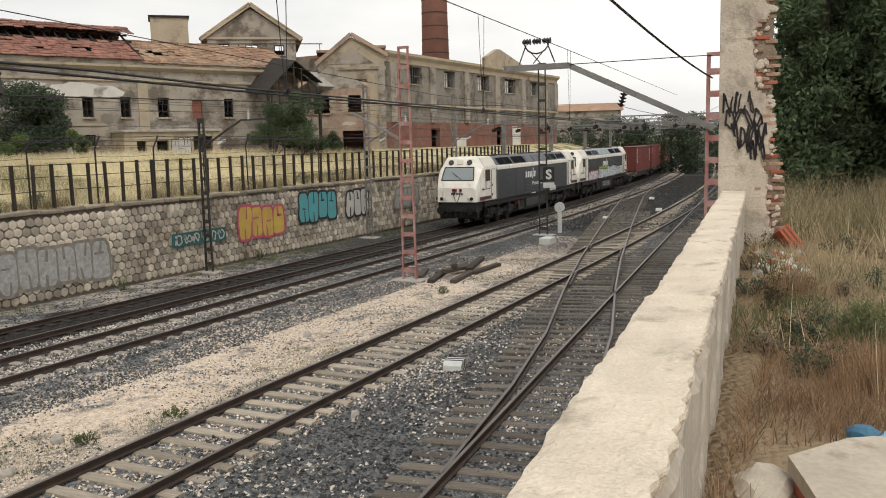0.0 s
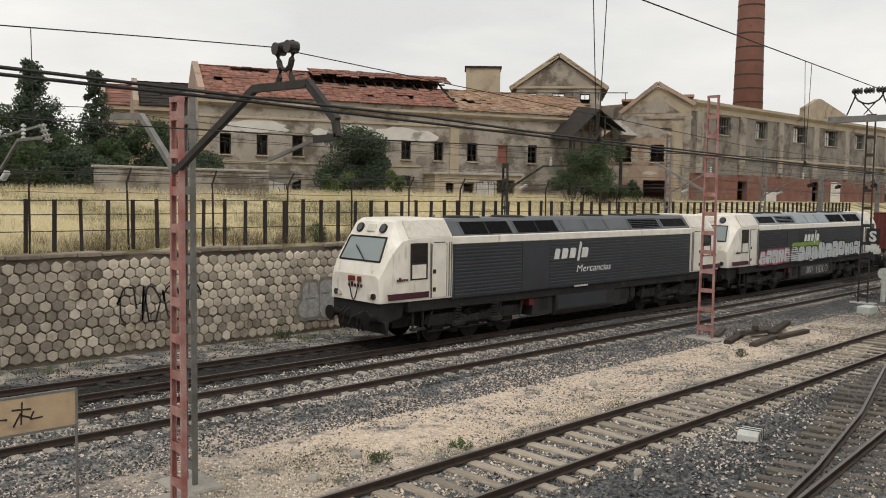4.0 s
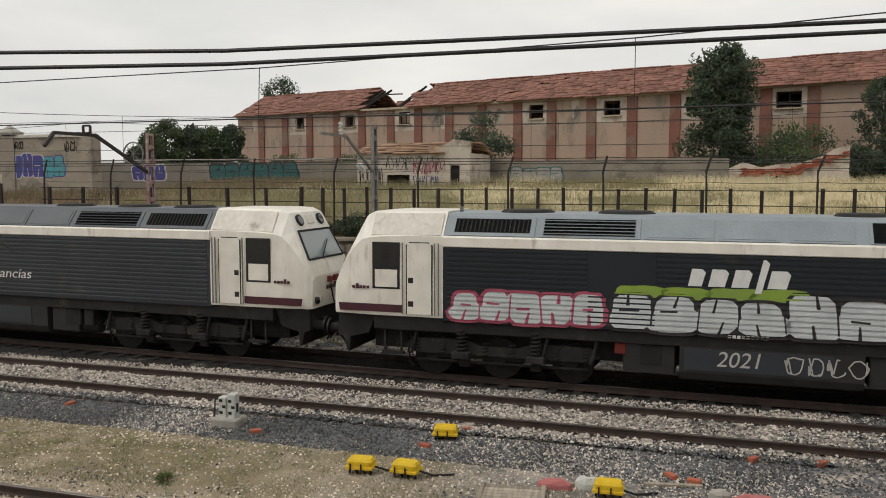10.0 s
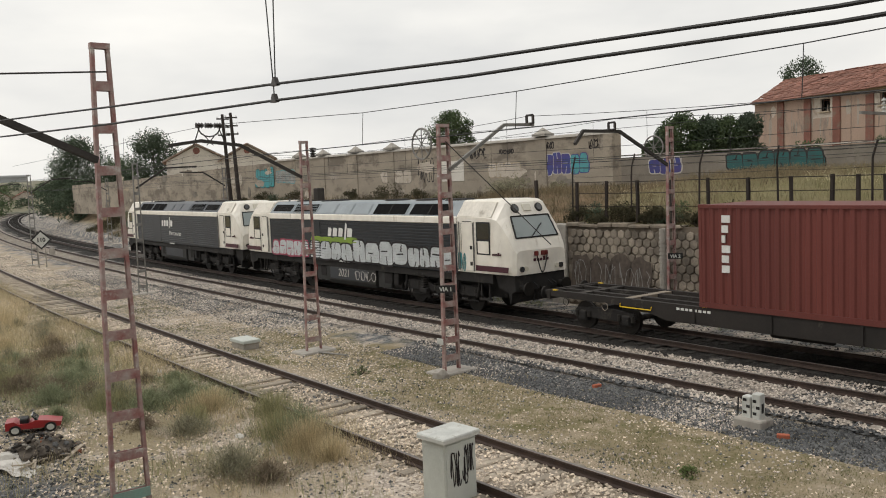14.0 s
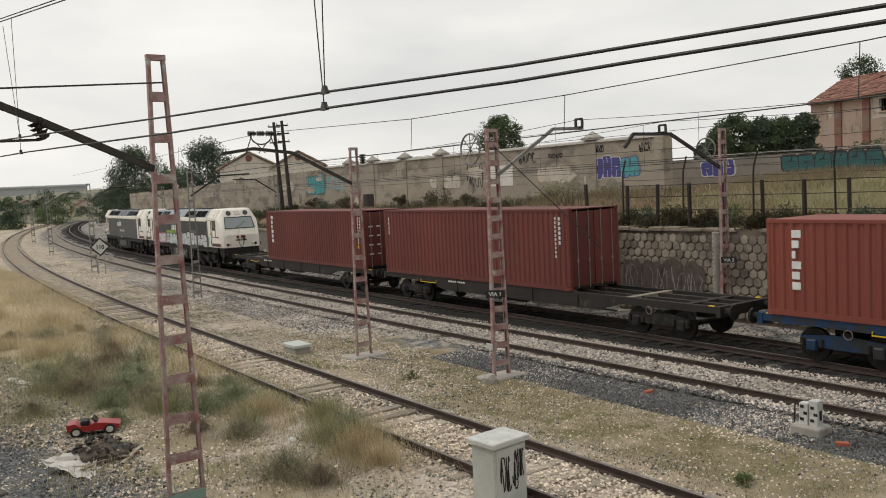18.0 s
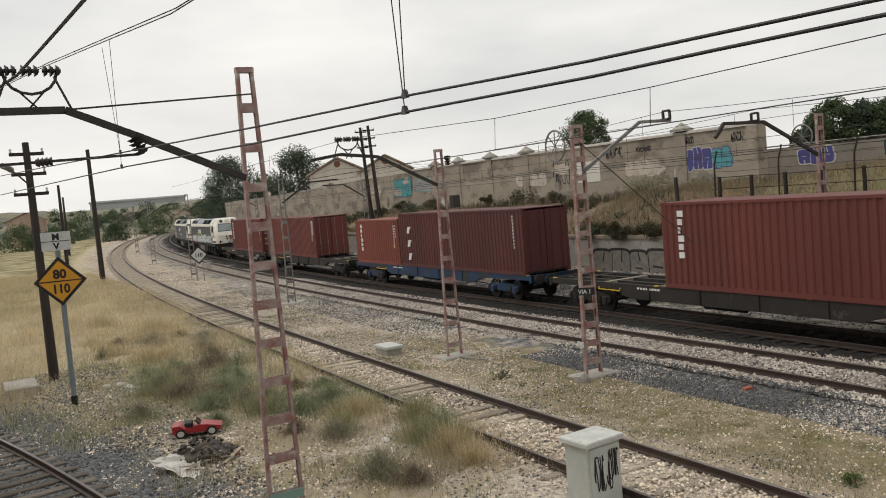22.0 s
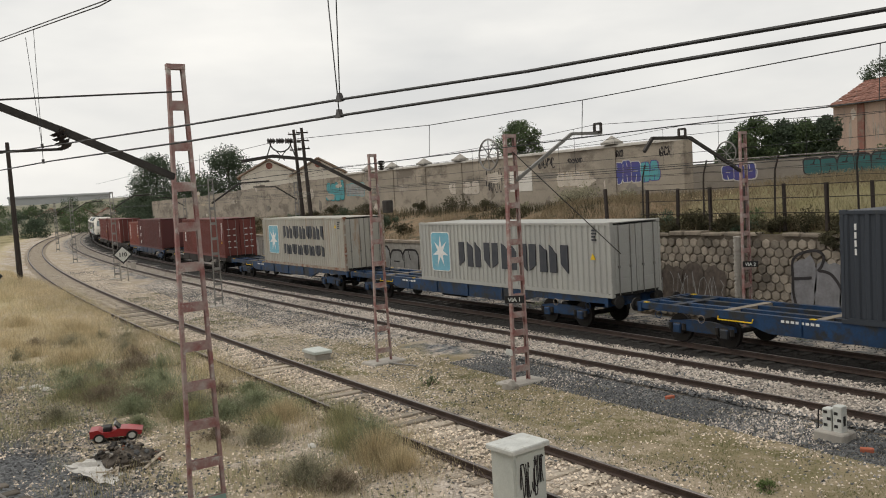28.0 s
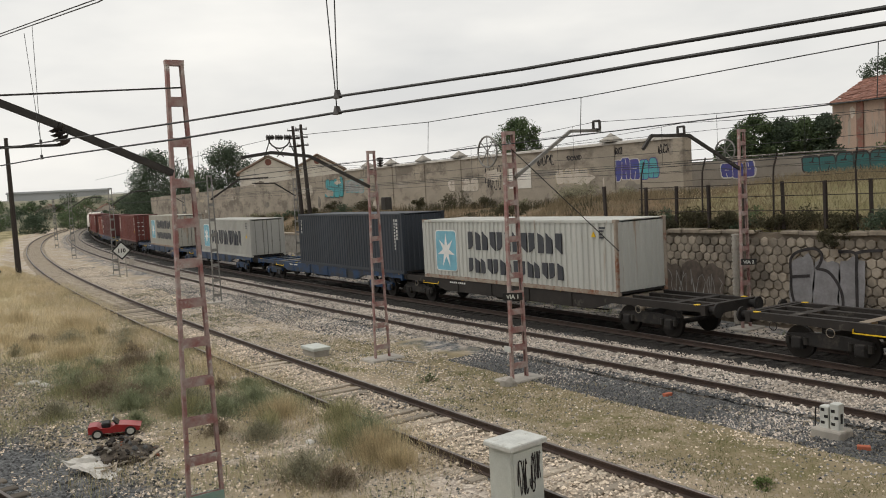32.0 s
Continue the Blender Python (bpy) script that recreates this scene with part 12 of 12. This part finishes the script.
    x, y = tufts(rng, cx[keep], cy[keep], 14, 0.16)
    blades("fence_weeds", "withered weeds along the fence", "withered", rng, x, y, field.at(x, y), 0.42, 0.012, 0.8)
    # dry meadow beside the side track
    left = Relief(-100, -8, -12, 22, 0.5)
    n = 8800
    cx, cy = rng.uniform(-96, -12, n), rng.uniform(-9, 11.6, n)
    old = 10.35 + bent(cx, -8.0)
    own = 3.48 + 0.1 * cx - np.maximum(0, -8 - cx) ** 2 / 200
    dens = np.clip((-cx - 11) / 12, 0.06, 1.0) * np.where(cy > 6.9 + bent(cx, -8), 1.0, 0.8)
    keep = (cy < old - 0.75) & (abs(cy - own) > 1.7) & (rng.random(n) < dens) & (soft_noise(cx, cy, 3.5, 12) > np.where(cx > -21, 0.5, np.where(cx > -30, 0.27, 0.12)))
    keep &= ~((abs(cx + 20.5) < 2.6) & (abs(cy - 4.6) < 1.6))
    cx, cy = cx[keep], cy[keep]
    x, y = tufts(rng, cx, cy, 34, 0.28)
    z = left.at(x, y)
    tone = soft_noise(x, y, 4.0, 15) + rng.uniform(-0.22, 0.22, len(x)) + np.clip((-26 - x) / 60, 0, 0.25)
    sel = tone > np.interp(x, (-60, -38, -30, -24, -12), (0.18, 0.34, 0.62, 0.8, 0.72))
    blades("dry_meadow", "straw-coloured dry meadow grass", "straw", rng, x[sel], y[sel], z[sel], 0.42, 0.009, 0.65)
    blades("weedy_meadow", "grey-green weedy meadow grass", "straw_green", rng, x[~sel], y[~sel], z[~sel], 0.28, 0.011, 0.6)
    # taller tufts that overgrow the near rail of the side track
    cx = np.concatenate((rng.uniform(-21, -13, 60), rng.uniform(-36, -20, 170), rng.uniform(-60, -36, 60)))
    cy = 10.35 + bent(cx, -8.0) - rng.uniform(0.5, 1.8, len(cx))
    x, y = tufts(rng, cx, cy, 40, 0.30)
    q = soft_noise(x, y, 2.0, 52) > 0.5
    blades("rail_grass", "pale tufts over the near rail", "straw", rng, x[q], y[q], left.at(x, y)[q], 0.40, 0.0065, 0.95)
    blades("rail_weeds", "olive tufts over the near rail", "straw_green", rng, x[~q], y[~q], left.at(x, y)[~q], 0.32, 0.007, 0.85)
    # low weeds and straw scattered over the stony ground by the side track
    cx, cy = rng.uniform(-31, -11, 1500), rng.uniform(3.2, 9.2, 1500)
    keep = (soft_noise(cx, cy, 1.5, 83) > 0.36) & ~((abs(cx + 19.6) < 1.7) & (abs(cy - 4.5) < 0.9))
    x, y = tufts(rng, cx[keep], cy[keep], 14, 0.13)
    k = soft_noise(x, y, 1.1, 85) + rng.uniform(-0.2, 0.2, len(x))
    for name, label, mname, q, tall in (("low_weeds", "low grey-green weeds on the stony ground", "scrub_green", k < 0.42, 0.12), ("low_straw", "short dry straw on the stony ground", "straw", (k >= 0.42) & (k < 0.62), 0.2), ("low_withered", "withered brown weeds on the stony ground", "withered", k >= 0.62, 0.13)):
        blades(name, label, mname, rng, x[q], y[q], left.at(x, y)[q], tall, 0.008, 0.9)
    # sparse low growth in the gravel between the tracks
    flat = Relief(-60, 50, 3, 17, 0.5)
    cx, cy = rng.uniform(-55, 46, 5200), rng.uniform(11.2, 16.0, 5200)
    cy += bent(cx)
    keep = (soft_noise(cx, cy, 2.6, 21) > np.where(cx < -4, 0.40, 0.7)) & (cy - bent(cx) < 15.2)
    x, y = tufts(rng, cx[keep], cy[keep], 34, 0.16)
    blades("gravel_weeds", "low olive weeds in the gravel", "moss", rng, x, y, flat.at(x, y), 0.05, 0.012, 1.3)
    keep = (soft_noise(cx, cy, 2.1, 23) > 0.66) & (cx < 0)
    x, y = tufts(rng, cx[keep], cy[keep], 9, 0.12)
    blades("gravel_straw", "low straw in the gravel", "straw", rng, x, y, flat.at(x, y), 0.07, 0.008, 1.3)
    # green growth along the stone wall's foot
    foot = Relief(-34, 60, 22, 28, 0.5)
    cx = rng.uniform(-30, 56, 900)
    cy = 25.75 + bent(cx) - rng.random(900) ** 2 * 1.0
    keep = soft_noise(cx, cy, 2.4, 44) > 0.45
    x, y = tufts(rng, cx[keep], cy[keep], 16, 0.12)
    blades("foot_weeds", "low green weeds along the wall's foot", "bank_green", rng, x, y, foot.at(x, y), 0.16, 0.014, 0.7)
    # the earth bank under the plaster wall
    bank = Relief(-112, -24, 25, 42, 0.5)
    n = 26000
    x = rng.uniform(-110, -24.8, n)
    lo = 26.25 + bent(x) + 0.6
    y = lo + rng.random(n) * np.maximum(0.4, 35.2 - lo)
    keep = ((y < 35.3) | (lo > 35.4)) & (soft_noise(x, y, 2.4, 31) > 0.3)
    x, y = x[keep], y[keep]
    sel = soft_noise(x, y, 3, 33) > 0.42
    blades("bank_grass", "dry grass on the earth bank", "withered", rng, x[sel], y[sel], bank.at(x, y)[sel], 0.5, 0.022, 0.5)
    blades("bank_weeds", "dull green weeds on the earth bank", "bramble", rng, x[~sel], y[~sel], bank.at(x, y)[~sel], 0.5, 0.03, 0.5)


make_grass()


# ---- loose ballast and gravel ----
def scatter(name, label, mname, rng, x, y, z, size):
    """A small angular stone at each place."""
    n = len(x)
    base = np.array(((1, 0, -0.15), (0, 1, -0.15), (-1, 0, -0.15), (0, -1, -0.15), (0, 0, 1)), float)
    v = base[None] * (size * rng.uniform(0.45, 1.1, n))[:, None, None] * rng.uniform(0.6, 1.25, (n, 5, 1)) * np.stack((np.ones(n), rng.uniform(0.6, 1, n), rng.uniform(0.5, 0.85, n)), 1)[:, None, :]
    v += rng.normal(0, 0.22, (n, 5, 3)) * (size * 0.55)
    a = rng.uniform(0, 2 * math.pi, n)
    c, s = np.cos(a)[:, None], np.sin(a)[:, None]
    v = np.stack((v[..., 0] * c - v[..., 1] * s + x[:, None], v[..., 0] * s + v[..., 1] * c + y[:, None], v[..., 2] + z[:, None]), 2)
    f = np.array(((0, 1, 4), (1, 2, 4), (2, 3, 4), (3, 0, 4)))          # the underside lies in the ground
    faces = (np.arange(n) * 5)[:, None, None] + f[None]
    ob = new(name, raw_mesh(name, v.reshape(-1, 3), faces.reshape(-1, 3), M[mname]))
    return tagged(ob, label, "ballast", kind="stuff")


def make_stones():
    rng = np.random.default_rng(19)
    floor = Relief(-88, 122, 0, 36, 0.5)

    def near_rail(x, y):
        hit = np.zeros(len(x), bool)
        for line in (18.35 + bent(x), 10.35 + 0.012 * (x - 5) * (x > 5) + bent(x, -8.0), 3.48 + 0.1 * x - np.maximum(0, -8 - x) ** 2 / 200):
            hit |= abs(abs(y - line) - 0.87) < 0.09
        return hit

    def lay(name, label, n, x0, x1, y0, y1, pale, size, mnames, follow=True, thin=None, rise=None):
        x, y = rng.uniform(x0, x1, n), rng.uniform(y0, y1, n)
        if follow:
            y = y + bent(x)
        keep = ~near_rail(x, y) & (y > 0.165 + 0.103 * x + 0.35)
        if x1 < 47 and 11 < y0 < 15:          # mossy earth shows between the tracks
            keep &= ~((x < -5) & (x > -32) & (soft_noise(x, y, 2.6, 21) > 0.50) & (rng.random(n) < 0.55))
        if thin is not None:
            keep &= soft_noise(x, y, 1.7, n % 97) + rng.uniform(-0.15, 0.15, n) > thin
        x, y = x[keep], y[keep]
        z = floor.at(x, y) + size * 0.12
        d = abs(y - 18.35 - bent(x))
        z = np.where(d < 1.6, np.maximum(z, np.where(x > 5, -0.192, -0.158) + rng.uniform(-0.02, 0.035, len(x))), z)
        if rise is not None:
            z = np.maximum(z, rise + rng.uniform(-0.03, 0.03, len(x)))
        tone = soft_noise(x, y, 2.2, 40) * 0.5 + rng.random(len(x)) * 0.8 + np.clip((x - 20) / 40, 0, 0.35)
        sel = tone < pale * 1.3
        for mname, q in ((mnames[0], sel), (mnames[1], ~sel)):
            if q.sum() > 5:
                scatter(name, label, mname, rng, x[q], y[q], z[q], size)
    lay("ballast", "mixed dark and pale ballast at the second track", 50000, 3, 55, 16.8, 20.6, 0.42, 0.05, ("stone_pale", "stone_dark"))
    lay("ballast", "paler ballast at the second track", 52000, -58, 3, 16.8, 20.6, 0.72, 0.05, ("stone_pale", "stone_dark"))
    lay("ballast", "dark ballast on the second track's shoulder", 34000, -22, 2, 15.2, 17.0, 0.26, 0.05, ("stone_pale", "stone_dark"))
    lay("ballast", "dark ballast on the second track's shoulder", 26000, 2, 55, 15.1, 17.0, 0.2, 0.05, ("stone_pale", "stone_dark"))
    lay("ballast", "pale ballast on the second track's shoulder", 16000, -62, -26, 14.8, 17.0, 0.52, 0.056, ("stone_pale", "stone_dark"))
    lay("gravel", "pale stones between the bending tracks", 14000, -85, -42, 11.0, 15.2, 0.6, 0.05, ("stone_sand", "stone_dark"))
    lay("gravel", "fine pale tan gravel beside the tracks", 46000, -45, 46, 11.6, 15.6, 0.72, 0.034, ("stone_sand", "stone_pale"), thin=0.14)
    lay("gravel", "grey and dark stones strewn in the gravel", 30000, -48, 46, 11.4, 15.8, 0.45, 0.042, ("stone_pale", "stone_dark"), thin=0.36)
    lay("ballast", "dark grey ballast round the near track", 70000, 0, 50, 3.6, 10.5, 0.3, 0.055, ("stone_pale", "stone_dark"), False, None, -0.21)
    lay("ballast", "dark ballast of the far yard", 60000, 48, 118, 3.0, 24.0, 0.42, 0.085, ("stone_dark", "stone_soot_shade"), True, None, -0.2)
    lay("ballast", "pale loose stones in the old side track", 30000, -46, 40, 9.0, 11.8, 0.85, 0.045, ("stone_sand", "stone_dark"), False)
    lay("gravel", "pale gravel that half buries the old sleepers", 22000, -40, 0, 9.2, 11.5, 0.8, 0.05, ("stone_sand", "stone_dark"), False, 0.3, -0.152)
    lay("gravel", "pale loose stones in the dry grass", 26000, -34, 2, 2.5, 9.4, 0.56, 0.045, ("stone_sand", "stone_dark"), False, 0.3)
    lay("ballast", "dark ballast round the near track", 30000, -34, 0, -3.5, 5.2, 0.26, 0.05, ("stone_pale", "stone_dark"), False, 0.2)
    # the shade under the train is part of these stones' colour
    lay("ballast", "sooty ballast with the train's shade in its colour", 14000, -55, 55, 20.6, 25.8, 0.04, 0.05, ("stone_pale", "stone_soot_shade"))


M["stone_sand"] = mat("tan_gravel", (0.60, 0.51, 0.41), (0.43, 0.36, 0.285), 0.5, 0.95, bump=0.3, grain=40, island=0.55)
# near-black stones: soot and shade in one base colour
M["stone_soot_shade"] = mat("sooty_shaded_ballast", (0.034, 0.031, 0.029), (0.02, 0.0185, 0.0175), 0.5, 0.95, bump=0.3, grain=40, island=0.6)
make_stones()


motions()
